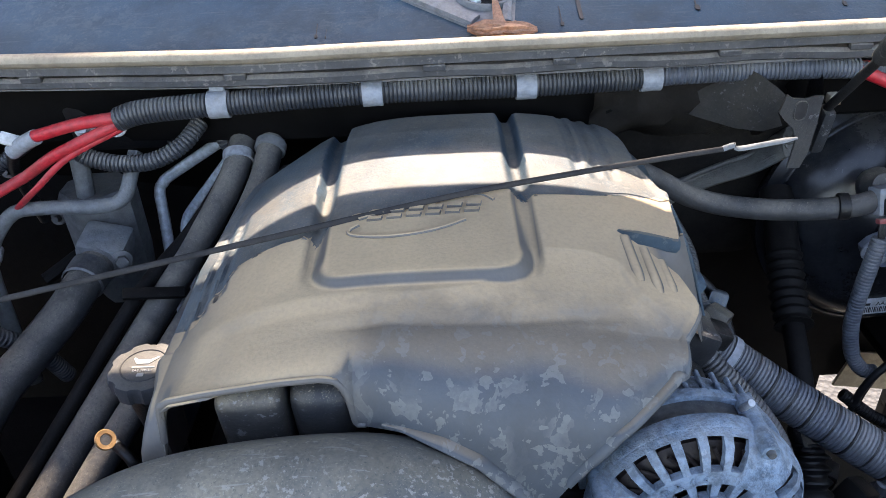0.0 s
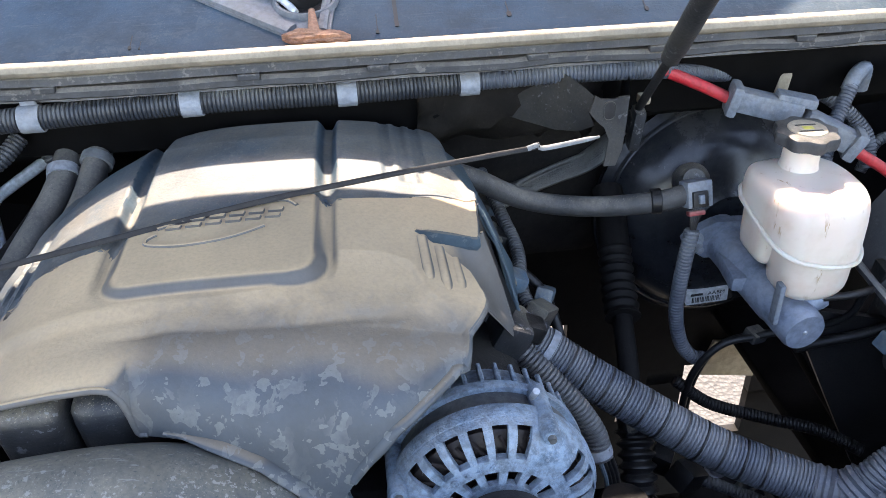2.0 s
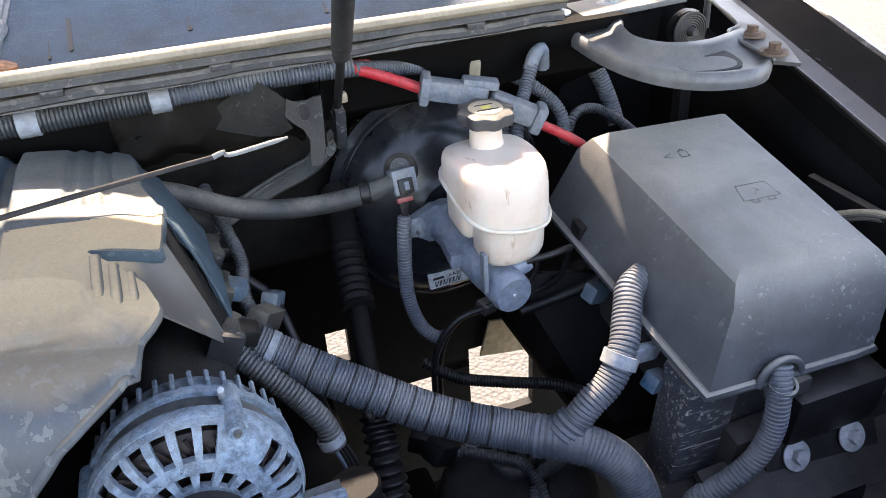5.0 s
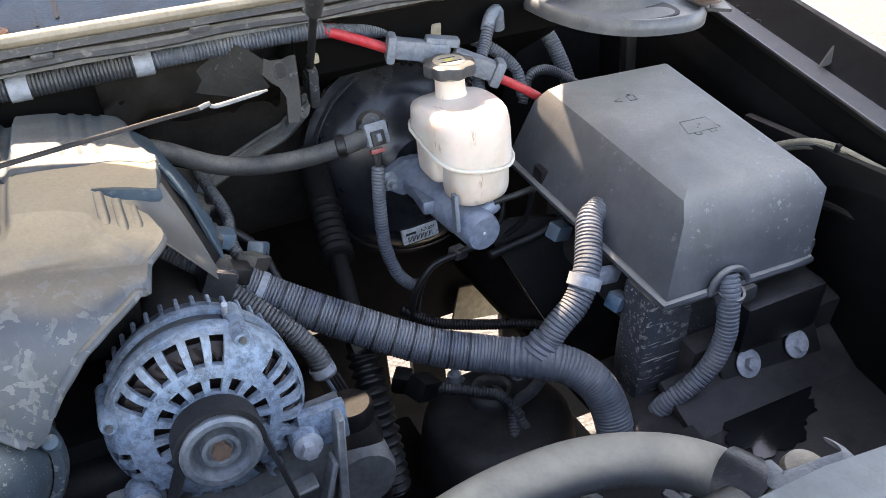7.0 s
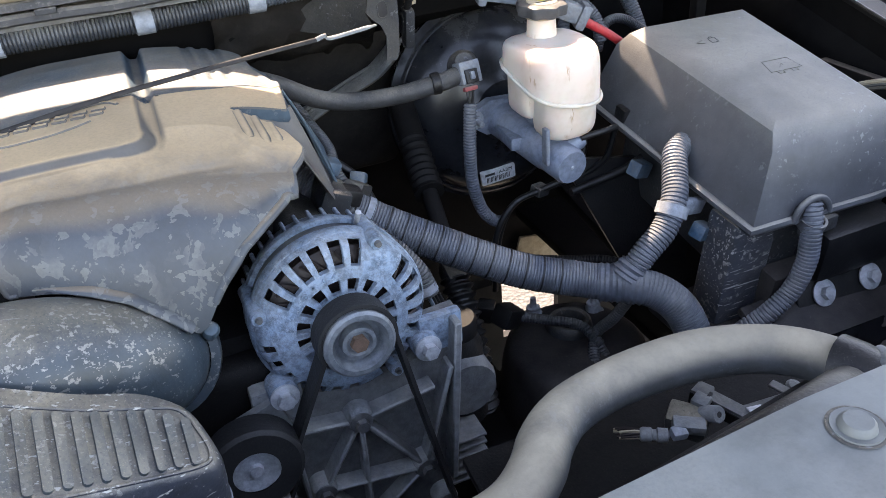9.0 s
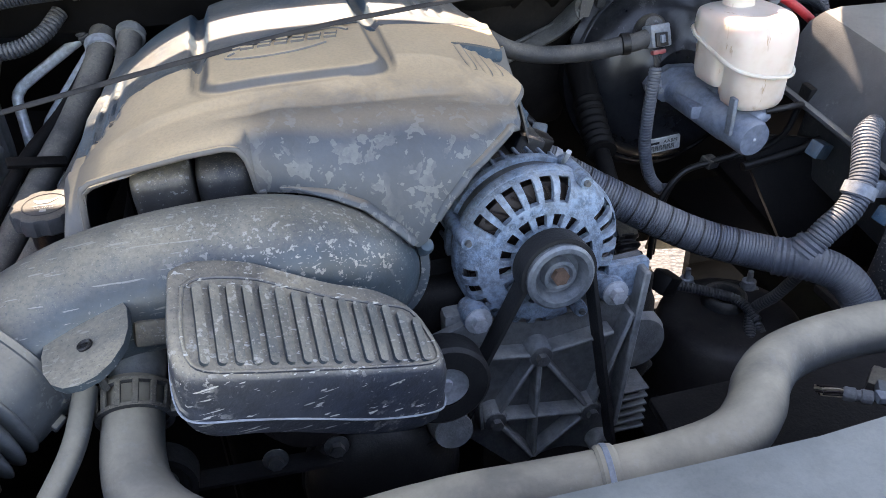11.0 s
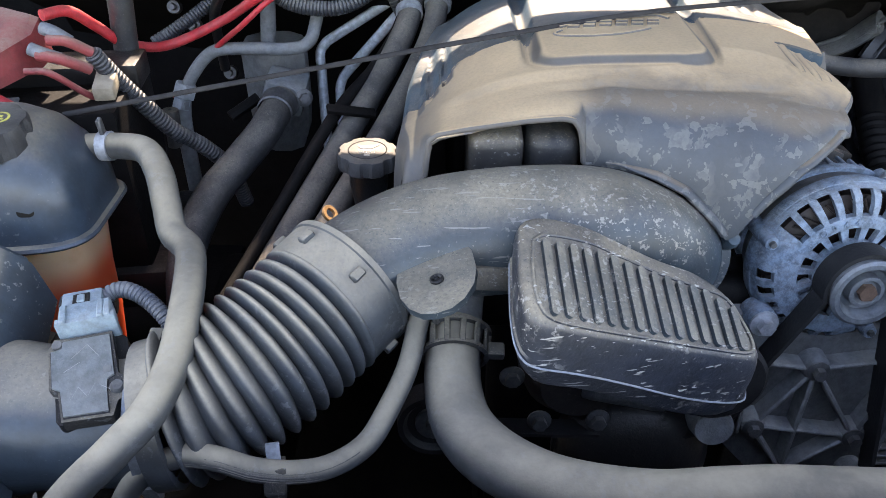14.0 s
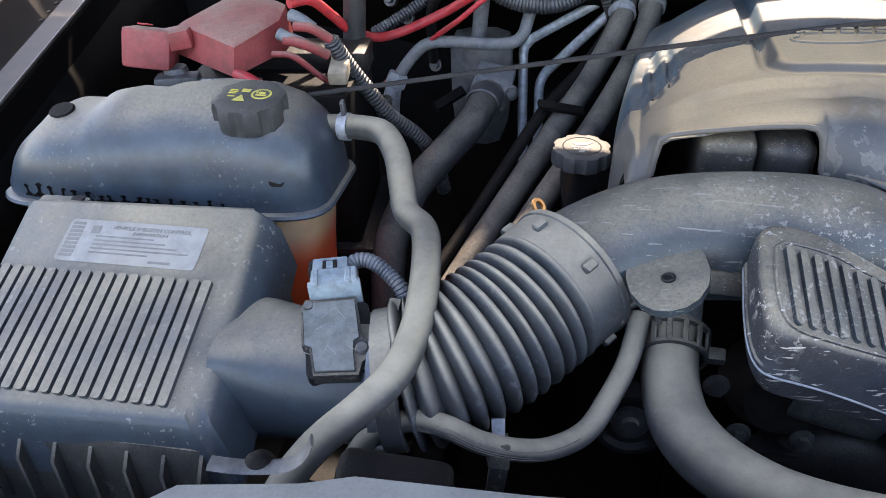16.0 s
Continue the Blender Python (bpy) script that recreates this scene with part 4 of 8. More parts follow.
            rings.append([q @ Vector((r * math.cos(2 * math.pi * a / 48), r * math.sin(2 * math.pi * a / 48), 0)) for a in range(48)])
        part("convolution", loft(rings, caps=False), BELLOWS, bellows, sharp=80)
    way = Vector((0.62, 0.72, 0.25)).normalized()
    part("cuff", lathe(bmesh.new(), [(0.052, -0.012), (0.060, -0.012), (0.061, -0.008), (0.0615, 0.018), (0.063, 0.019), (0.063, 0.024), (0.057, 0.026), (0.053, 0.024)], (-0.250, 0.319, 0.999), way, 44, cap=False), BELLOWS, bellows, "smooth cuff with moulded tabs")
    cm = axis_pose(Vector((-0.250, 0.319, 0.999)), way)
    for a in (20, 62, 100, 140, 200, 250, 300):
        q = cm @ pose(0, 0, 0, 0, 0, a) @ pose(0.063, 0, 0.006)
        part("cuff_tab", block((0.006, 0.008, 0.012), q, 0.0012, 1), BELLOWS, bellows)
    part("end_cuff", lathe(bmesh.new(), [(0.05, -0.004), (0.057, -0.004), (0.058, 0.012), (0.054, 0.014)], (-0.374, 0.229, 0.960), (1, 0.2, 0.1), 44, cap=False), BELLOWS, bellows)

    # ribbed resonator box in front of the throttle
    box = thing("resonator_box", "black ribbed plastic resonator box with pale splashes and streaks", "resonator", (-0.01, 0.27, 0.95))
    ex, ey = Vector((0.163, 0.030, -0.063)).normalized(), Vector((-0.01, 0.92, 0.36))
    ez = ex.cross(ey).normalized()
    ey = ez.cross(ex)
    m = Matrix((ex, ey, ez)).transposed().to_4x4()
    m.translation = Vector((-0.004, 0.280, 1.028))
    outline = [(-0.104, 0.046), (-0.090, 0.056), (-0.050, 0.058), (-0.018, 0.050), (0.02, 0.040), (0.06, 0.034), (0.088, 0.018), (0.100, -0.008), (0.104, -0.030), (0.094, -0.040), (0.05, -0.043), (0.0, -0.044), (-0.06, -0.045), (-0.095, -0.043), (-0.106, -0.03), (-0.108, 0.0)]
    fine = [(p.x, p.y) for p in spline([(x, y, 0) for x, y in outline + outline[:1]], 0.008)][:-1]
    levels = [(0.86, 0.0), (0.93, -0.0008), (0.975, -0.0045), (0.995, -0.012), (1.0, -0.022), (0.99, -0.036), (1.005, -0.0375), (1.005, -0.041), (0.985, -0.043), (0.965, -0.054), (0.90, -0.062)]
    rings = []
    for k, h in levels:
        wave = 0.006 * smooth(-0.02, -0.05, h)
        rings.append([m @ Vector((x * k, y * k, min(0.0, h) * 0.25)) + Vector((0, -0.0, h * 0.85 - wave * math.sin(x * 26))) for x, y in fine])
    part("shell", loft(rings), SPLASH, box, sharp=50)
    part("seam_edge", tube([p + Vector((0, -0.0008, 0)) for p in rings[7] + rings[7][:1]], 0.0009, seg=6, step=0.004, caps=False), CLIP, box, "thin pale seam edge")
    # rim frame and ribs on the top
    inner = [(x * 0.87 + 0.001, y * 0.74 - 0.002 - 0.007 * (y > 0.02)) for x, y in outline]
    part("rim", tube([m @ Vector((x * 1.04, y * 1.12, 0.0002)) for x, y in inner + inner[:1]], 0.0016, seg=8, step=0.004, caps=False), SPLASH, box)
    for k in range(15):
        x = -0.084 + 0.0119 * k
        top = interp([(-0.08, 0.026), (-0.04, 0.027), (0.02, 0.016), (0.06, 0.011), (0.09, -0.004)], x)
        part("rib", prism(rounded(0.0066, top + 0.039, 0.0031, 3), -0.003, 0.0036, m @ pose(x, (top - 0.031) / 2, 0), 0.0018, 2), DUCT, box)


build_intake()


# ---- alternator, bracket, pulleys, belt ----
AXIS = Vector((0.02, -1.0, 0.07)).normalized()


def slotted_disc(radii, seg, is_hole, height, thick, m):
    """A cast disc with openings: cells of a polar grid left out, with walls round them."""
    bm = bmesh.new()
    front, back = {}, {}
    def vert(store, i, k, dz):
        k %= seg
        if (i, k) not in store:
            a = 2 * math.pi * k / seg
            store[i, k] = bm.verts.new(m @ Vector((radii[i] * math.cos(a), radii[i] * math.sin(a), height(radii[i]) + dz)))
        return store[i, k]
    kept = {(i, k) for i in range(len(radii) - 1) for k in range(seg) if not is_hole(i, k)}
    for i, k in kept:
        bm.faces.new((vert(front, i, k, 0), vert(front, i + 1, k, 0), vert(front, i + 1, k + 1, 0), vert(front, i, k + 1, 0)))
        bm.faces.new((vert(back, i, k + 1, -thick), vert(back, i + 1, k + 1, -thick), vert(back, i + 1, k, -thick), vert(back, i, k, -thick)))
        for (j, q), p0, p1 in (((i - 1, k), (i, k), (i, k + 1)), ((i + 1, k), (i + 1, k + 1), (i + 1, k)), ((i, (k - 1) % seg), (i + 1, k), (i, k)), ((i, (k + 1) % seg), (i, k + 1), (i + 1, k + 1))):
            if (j, q) not in kept:
                bm.faces.new((vert(front, *p0, 0), vert(front, *p1, 0), vert(back, *p1, -thick), vert(back, *p0, -thick)))
    return bm


def build_alternator():
    alt = thing("alternator", "oxidised cast aluminium alternator with slotted housing and ribbed pulley", "alternator", (0.226, 0.44, 0.89))
    c = Vector((0.2255, 0.402, 0.959))
    m = axis_pose(c, AXIS, (1, 0, 0))
    radii = [0.022, 0.028, 0.0345, 0.0485, 0.052, 0.0575, 0.0600, 0.0690, 0.0770, 0.0815, 0.0852]
    seg = 208
    def hole(i, k):
        if i == 2:
            return k % 13 < 8
        if i in (6, 7, 8):
            # long slots; shorter ones where the casting carries bosses
            slot = (k // 8) not in (3, 4, 11, 12, 20)
            return slot and k % 8 < 5 and not (i == 6 and 13 <= k // 8 <= 19)
        return False
    def h(r):
        return interp([(0.02, 0.002), (0.034, 0.0), (0.048, 0.0), (0.060, -0.001), (0.069, -0.003), (0.077, -0.008), (0.0815, -0.015), (0.0852, -0.024)], r)
    part("front_housing", slotted_disc(radii, seg, hole, h, 0.007, m), ALLOY, alt, sharp=45)
    part("housing_rim", lathe(bmesh.new(), [(0.078, -0.022), (0.0848, -0.022), (0.0862, -0.025), (0.0862, -0.035), (0.078, -0.035)], c, AXIS, 64, cap=False), ALLOY, alt)
    part("winding", lathe(bmesh.new(), [(0.026, -0.018), (0.045, -0.013), (0.064, -0.014), (0.073, -0.020), (0.074, -0.03), (0.028, -0.03)], c, AXIS, 48, cap=False), COPPER, alt, "dark copper winding seen through the slots")
    for k in range(40):
        a = 2 * math.pi * k / 40
        p0 = m @ Vector((0.059 * math.cos(a), 0.059 * math.sin(a), -0.010))
        p1 = m @ Vector((0.073 * math.cos(a + 0.12), 0.073 * math.sin(a + 0.12), -0.012))
        part("wire_loop", tube([p0, p1], 0.0016, seg=5, step=0.02), COPPER, alt)
    part("stator", lathe(bmesh.new(), [(0.072, -0.034), (0.0795, -0.034), (0.0795, -0.060), (0.072, -0.060)], c, AXIS, 64, cap=False), STEEL_DARK, alt, "dull steel stator band")
    part("rear_housing", lathe(bmesh.new(), [(0.076, -0.057), (0.0845, -0.057), (0.0852, -0.060), (0.0845, -0.066), (0.080, -0.070), (0.074, -0.095), (0.05, -0.105), (0.0, -0.106)], c, AXIS, 64, cap=False), ALLOY, alt)
    for k in range(36):
        a = 2 * math.pi * k / 36
        q = m @ pose(0, 0, 0, 0, 0, math.degrees(a)) @ pose(0.0800, 0, -0.082)
        part("cooling_fin", block((0.004, 0.0042, 0.024), q, 0.001, 1), ALLOY, alt)
    # mounting ears and through-bolts
    for at, r, name in (((0.1535, 0.408, 0.906), 0.0145, "ear"), ((0.298, 0.408, 0.908), 0.0145, "ear")):
        part(name, lathe(bmesh.new(), [(0.0, 0.014), (r * 0.9, 0.014), (r, 0.011), (r, -0.012), (0.0, -0.012)], at, AXIS, 28), ALLOY, alt)
        d = (c - Vector(at)).normalized()
        part("ear_web", block((0.04, 0.020, 0.018), axis_pose(Vector(at).lerp(c, 0.42) - AXIS * 0.012, AXIS, d), 0.005), ALLOY, alt)
        hexbolt("mounting_bolt", Vector(at) + AXIS * 0.014, AXIS, alt, 0.0155, STEEL)
    for a in (60, 158, 300):
        p = m @ Vector((0.0830 * math.cos(radians(a)), 0.0830 * math.sin(radians(a)), -0.012))
        part("through_bolt_boss", lathe(bmesh.new(), [(0.0, 0.008), (0.0065, 0.008), (0.008, 0.0), (0.008, -0.05), (0.0, -0.05)], p, AXIS, 16), ALLOY, alt)
        part("through_bolt", lathe(bmesh.new(), [(0.0, 0.0115), (0.0028, 0.0115), (0.0036, 0.008)], p, AXIS, 12), STEEL_DARK, alt)
    p = m @ Vector((0.036, 0.077, -0.047))
    part("stud", tube([p, p + Vector((0.001, -0.01, 0.016))], 0.0028, seg=10, step=0.01), STEEL, alt)
    # pulley: grooved rim, dished face, shaft nut
    groove = [(0.028, 0.006), (0.0315, 0.006)]
    for k in range(7):
        groove += [(0.0320, 0.008 + 0.0036 * k), (0.0300, 0.0098 + 0.0036 * k)]
    groove += [(0.0322, 0.0335), (0.0322, 0.036), (0.0305, 0.038), (0.0265, 0.0385), (0.0250, 0.034), (0.0215, 0.026), (0.0165, 0.024), (0.0158, 0.034), (0.0125, 0.0345), (0.010, 0.031), (0.0, 0.031)]
    part("pulley", lathe(bmesh.new(), groove, c, AXIS, 48, cap=False), PULLEY, alt, "grey steel pulley with a worn rim")
    part("pulley_rim", lathe(bmesh.new(), [(0.0268, 0.0388), (0.0310, 0.0386), (0.0336, 0.0362), (0.0338, 0.034)], c, AXIS, 48, cap=False), PULLEY, alt)
    part("shaft_nut", prism([(0.0085 * math.cos(math.pi * k / 3), 0.0085 * math.sin(math.pi * k / 3)) for k in range(6)], 0.0, 0.008, m @ pose(0, 0, 0.029), 0.0012, 1), RUST, alt, "rusty shaft nut")
    # cast letters on the face
    for k, sign in enumerate("DR44"):
        a = radians(128 - 11 * k)
        lettering("cast_mark", sign, 0.0090, m @ pose(0.0535 * math.cos(a), 0.0535 * math.sin(a), 0.0, 0, 0, math.degrees(a) - 90), ALLOY, alt, 0.0010)


def build_bracket():
    br = thing("accessory_bracket", "grimy cast aluminium accessory bracket with ribs below the alternator", "bracket", (0.23, 0.43, 0.66))
    m = pose(0.23, 0.428, 0.79, 90, 0, 0)
    outline = [(-0.10, 0.115), (-0.06, 0.10), (0.0, 0.088), (0.06, 0.10), (0.075, 0.14), (0.108, 0.142), (0.105, 0.10), (0.09, -0.09), (0.05, -0.13), (-0.02, -0.13), (-0.09, -0.05)]
    part("plate", prism(outline, 0.0, 0.02, m, 0.003), ALLOY_GRIMY, br)
    part("left_wing", prism([(-0.125, 0.098), (-0.085, 0.112), (-0.07, 0.06), (-0.085, 0.0), (-0.115, 0.03)], 0.02, 0.03, m, 0.002), ALLOY_DARK, br)
    part("mounting_pad", block((0.046, 0.012, 0.042), pose(0.318, 0.412, 0.912), 0.003), ALLOY, br)
    part("mounting_pad", block((0.05, 0.035, 0.045), pose(0.148, 0.425, 0.885), 0.006), ALLOY_DARK, br)
    hubs = [(0.219, 0.849), (0.281, 0.753), (0.17, 0.77), (0.30, 0.69)]
    def rib(a, b, w=0.006):
        a, b = Vector((a[0], 0.402, a[1])), Vector((b[0], 0.402, b[1]))
        d = b - a
        part("rib", block((d.length, w, 0.026), axis_pose((a + b) / 2, (0, -1, 0), d), 0.0018, 1), ALLOY_DARK, br)
    for a, b in (((0.219, 0.849), (0.281, 0.753)), ((0.219, 0.849), (0.17, 0.77)), ((0.219, 0.849), (0.15, 0.86)), ((0.219, 0.849), (0.30, 0.86)), ((0.219, 0.849), (0.215, 0.70)), ((0.281, 0.753), (0.17, 0.77)), ((0.281, 0.753), (0.32, 0.88)), ((0.281, 0.753), (0.215, 0.70)), ((0.17, 0.77), (0.215, 0.70)), ((0.15, 0.87), (0.155, 0.76)), ((0.331, 0.93), (0.312, 0.72))):
        rib(a, b, 0.008 if a[0] > 0.32 else 0.0055)
    for x, z in hubs:
        part("boss", lathe(bmesh.new(), [(0.0, 0.016), (0.012, 0.016), (0.014, 0.013), (0.015, -0.02), (0.0, -0.02)], (x, 0.405, z), (0, -1, 0), 24), ALLOY_DARK, br)
        hexbolt("bolt", (x, 0.389, z), (0, -1, 0), br, 0.013, STEEL_DARK)
    # ribbed lower pump body right of the bracket
    pump = thing("steering_pump", "dusty cast pump body beside the accessory bracket", "pump", (0.35, 0.45, 0.66))
    part("body", lathe(bmesh.new(), [(0.0, 0.0), (0.034, 0.0), (0.038, -0.01), (0.038, -0.07), (0.0, -0.07)], (0.352, 0.43, 0.80), (0, -1, 0), 28), ALLOY_GRIMY, pump)
    for k in range(6):
        part("fin", block((0.05, 0.05, 0.004), pose(0.335, 0.43, 0.752 - 0.012 * k), 0.001, 1), ALLOY_GRIMY, pump)
    part("reservoir_cap", lathe(bmesh.new(), [(0.0, 0.02), (0.022, 0.02), (0.025, 0.016), (0.025, 0.0)], (0.357, 0.47, 0.855), (0, 0, 1), 24), GRIME_SHADE, pump)
    part("reservoir", lathe(bmesh.new(), [(0.0, 0.0), (0.022, 0.0), (0.03, -0.02), (0.032, -0.12), (0.0, -0.12)], (0.357, 0.47, 0.856), (0, 0, 1), 24), BLACK, pump)


def build_pulleys():
    idler = thing("idler_pulley", "black smooth idler pulley with worn steel hub", "pulley", (0.115, 0.385, 0.81))
    part("rim", lathe(bmesh.new(), [(0.022, 0.014), (0.041, 0.014), (0.0450, 0.011), (0.0450, -0.014), (0.022, -0.014)], (0.111, 0.372, 0.861), AXIS, 44, cap=False), BELT, idler, sharp=30)
    part("hub", lathe(bmesh.new(), [(0.0, 0.013), (0.006, 0.013), (0.007, 0.009), (0.015, 0.009), (0.018, 0.011), (0.0235, 0.011), (0.0235, -0.012)], (0.111, 0.372, 0.861), AXIS, 36, cap=False), STEEL, idler)
    part("arm", block((0.05, 0.03, 0.10), pose(0.10, 0.41, 0.815, 0, 18, 0), 0.01, 2), ALLOY_DARK, idler)
    part("arm_boss", lathe(bmesh.new(), [(0.0, 0.02), (0.02, 0.02), (0.024, 0.0), (0.024, -0.03), (0.0, -0.03)], (0.118, 0.385, 0.79), (0, -1, 0.2), 24), ALLOY_DARK, idler)
    fan = thing("water_pump_pulley", "large smooth black water pump pulley", "pulley", (0.055, 0.38, 0.6))
    part("disc", lathe(bmesh.new(), [(0.0, 0.030), (0.015, 0.030), (0.035, 0.0285), (0.052, 0.025), (0.066, 0.0185), (0.076, 0.009), (0.081, 0.0), (0.084, -0.006), (0.084, -0.030), (0.0, -0.030)], (0.046, 0.385, 0.728), AXIS, 64), BLACK, fan, "smooth domed black disc", sharp=50)
    part("groove_ring", lathe(bmesh.new(), [(0.084, -0.012), (0.0865, -0.014), (0.0865, -0.018), (0.084, -0.020)], (0.046, 0.385, 0.728), AXIS, 56, cap=False), BELT, fan)
    small = thing("tensioner_pulley", "small black pulley low behind the radiator hose", "pulley", (-0.167, 0.37, 0.78))
    part("rim", lathe(bmesh.new(), [(0.018, 0.004), (0.027, 0.006), (0.031, 0.012), (0.0365, 0.012), (0.0375, -0.012), (0.018, -0.012)], (-0.167, 0.365, 0.814), AXIS, 36, cap=False), BELT, small)
    part("hub_bolt", lathe(bmesh.new(), [(0.0, 0.014), (0.008, 0.014), (0.009, 0.008), (0.019, 0.008), (0.020, -0.01)], (-0.167, 0.365, 0.814), AXIS, 18, cap=False), STEEL_DARK, small)
    crank = thing("crank_pulley", "black lower crank pulley mostly hidden below", "pulley", (0.25, 0.38, 0.5))
    part("disc", lathe(bmesh.new(), [(0.0, 0.0), (0.02, 0.0), (0.03, 0.01), (0.072, 0.02), (0.075, 0.018), (0.075, -0.02), (0.0, -0.02)], (0.245, 0.372, 0.625), AXIS, 48), GRIME_SHADE, crank, sharp=25)

    belt = thing("serpentine_belt", "black ribbed serpentine belt over the alternator pulley", "belt", (0.22, 0.37, 0.7))
    def run(points, name="belt_run"):
        bm = bmesh.new()
        line = [Vector(p) for p in points]
        rows = []
        for i, p in enumerate(line):
            way = (line[min(i + 1, len(line) - 1)] - line[max(i - 1, 0)]).normalized()
            n = way.cross(AXIS).normalized()
            rows.append([p + AXIS * a + n * b for a, b in ((0.012, 0.002), (-0.012, 0.002), (-0.012, -0.002), (0.012, -0.002))])
        part(name, loft(rows), BELT, belt, sharp=30)
    c = Vector((0.2255, 0.402, 0.959)) + AXIS * 0.02
    m = axis_pose(c, AXIS, (1, 0, 0))
    arc = [m @ Vector((0.036 * math.cos(radians(a)), 0.036 * math.sin(radians(a)), 0)) for a in range(-8, 205, 9)]
    lo_r = Vector((0.313, c.y, 0.66))
    lo_l = Vector((0.147, c.y + 0.004, 0.845))
    run([lo_r] + arc + [lo_l, Vector((0.145, c.y, 0.82)), Vector((0.13, c.y, 0.79))])
    run([Vector((0.13, c.y, 0.79)), Vector((0.09, c.y, 0.775)), Vector((-0.03, c.y, 0.78)), Vector((-0.150, c.y, 0.786))])


build_alternator()
build_bracket()
build_pulleys()


# ---- radiator hose and small hoses at the front ----
def build_front_hoses():
    hose = thing("upper_radiator_hose", "thick pale grey dusty rubber upper radiator hose", "radiator hose", (0.2, 0.2, 0.93))
    line = [(-0.147, 0.322, 0.968), (-0.150, 0.295, 0.956), (-0.150, 0.262, 0.947), (-0.142, 0.230, 0.940), (-0.118, 0.202, 0.934), (-0.075, 0.181, 0.929), (-0.01, 0.168, 0.929), (0.040, 0.160, 0.942), (0.08, 0.152, 0.953), (0.165, 0.135, 0.965), (0.225, 0.132, 0.972),
            (0.262, 0.138, 0.975), (0.290, 0.158, 0.974), (0.312, 0.183, 0.971), (0.345, 0.205, 0.968), (0.40, 0.216, 0.967), (0.465, 0.208, 0.972), (0.515, 0.186, 0.975), (0.545, 0.155, 0.975), (0.560, 0.115, 0.972)]
    part("hose", tube(line, lambda r, t: 0.0235 - 0.003 * smooth(0.15, 0.35, r) - 0.0005 * math.sin(r * 40), seg=28, step=0.008), RUBBER_GREY, hose, sharp=70)
    def band(at, way, r, w, mat, name="clamp"):
        return part(name, lathe(bmesh.new(), [(r - 0.002, -w), (r, -w), (r + 0.0018, -w * 0.7), (r + 0.0018, w * 0.7), (r, w), (r - 0.002, w)], at, way, 32, cap=False), mat, hose)
    band((0.166, 0.135, 0.965), (1, -0.17, 0.1), 0.0215, 0.007, RUBBER_GREY, "sleeve_band")
    band((0.166, 0.135, 0.965), (1, -0.17, 0.1), 0.0222, 0.0025, CLIP, "band_ridge")
    # toothed plastic clamp where the hose meets the engine
    way = Vector((0.05, 1, 0.4)).normalized()
    mid = Vector((-0.148, 0.304, 0.960))
    band(mid - way * 0.009, way, 0.0270, 0.0022, BLACK_DUSTY, "clamp_ring")
    band(mid + way * 0.011, way, 0.0290, 0.0024, BLACK_DUSTY, "clamp_ring")
    cm = axis_pose(mid, way)
    for k in range(14):
        part("clamp_bar", block((0.003, 0.005, 0.022), cm @ pose(0, 0, 0.001, 0, 0, 360 / 14 * k) @ pose(0.0285, 0, 0, 0, 5), 0.0008, 1), BLACK_DUSTY, hose)
    part("clamp_ear", block((0.014, 0.010, 0.012), cm @ pose(0.034, -0.004, -0.006), 0.002), BLACK_DUSTY, hose)
    part("hose_hook", tube([(-0.192, 0.298, 0.985), (-0.189, 0.303, 0.997), (-0.178, 0.306, 1.001), (-0.166, 0.306, 0.996), (-0.163, 0.304, 0.984)], 0.0035, seg=8, step=0.004), BLACK_DUSTY, hose, "curved clamp hook")
    neck = thing("thermostat_neck", "grimy cast thermostat neck behind the hose clamp", "thermostat housing", (-0.145, 0.37, 0.9))
    part("neck", tube([(-0.147, 0.315, 0.966), (-0.143, 0.35, 0.978), (-0.135, 0.40, 0.97)], 0.0215, seg=24), ALLOY_DARK, neck)
    part("body", block((0.10, 0.07, 0.08), pose(-0.11, 0.425, 0.945), 0.015, 3), GRIME_SHADE, neck)

    vent = thing("vent_hose", "dusty grey vent hose from the coolant tank to the radiator", "hose", (-0.38, 0.3, 0.93))
    line = [(-0.484, 0.466, 1.069), (-0.456, 0.463, 1.071), (-0.422, 0.440, 1.077), (-0.402, 0.410, 1.070), (-0.392, 0.385, 1.051), (-0.384, 0.365, 1.036), (-0.363, 0.337, 1.037), (-0.353, 0.300, 1.036), (-0.346, 0.250, 1.031), (-0.346, 0.215, 1.021), (-0.353, 0.180, 1.012), (-0.374, 0.158, 0.997), (-0.400, 0.142, 0.977), (-0.420, 0.125, 0.955), (-0.435, 0.105, 0.93)]
    part("hose", tube(line, 0.0122, seg=20, step=0.006), RUBBER_GREY, vent, sharp=70)
    part("clamp", lathe(bmesh.new(), [(0.012, -0.005), (0.0138, -0.005), (0.0138, 0.005), (0.012, 0.005)], (-0.466, 0.464, 1.0705), (1, -0.1, 0.05), 24, cap=False), STEEL, vent)
    part("clamp_ear", block((0.004, 0.008, 0.016), pose(-0.466, 0.462, 1.091, 10), 0.001, 1), STEEL_DARK, vent)

    low = thing("bypass_hose", "thin grey hose looping to the engine in a plastic clip", "hose", (-0.27, 0.2, 0.9))
    line = [(-0.177, 0.306, 0.988), (-0.186, 0.270, 0.968), (-0.201, 0.235, 0.955), (-0.216, 0.210, 0.946), (-0.239, 0.195, 0.941), (-0.263, 0.185, 0.945), (-0.292, 0.180, 0.954), (-0.317, 0.180, 0.966), (-0.341, 0.185, 0.964), (-0.366, 0.185, 0.952), (-0.383, 0.180, 0.936), (-0.396, 0.170, 0.912)]
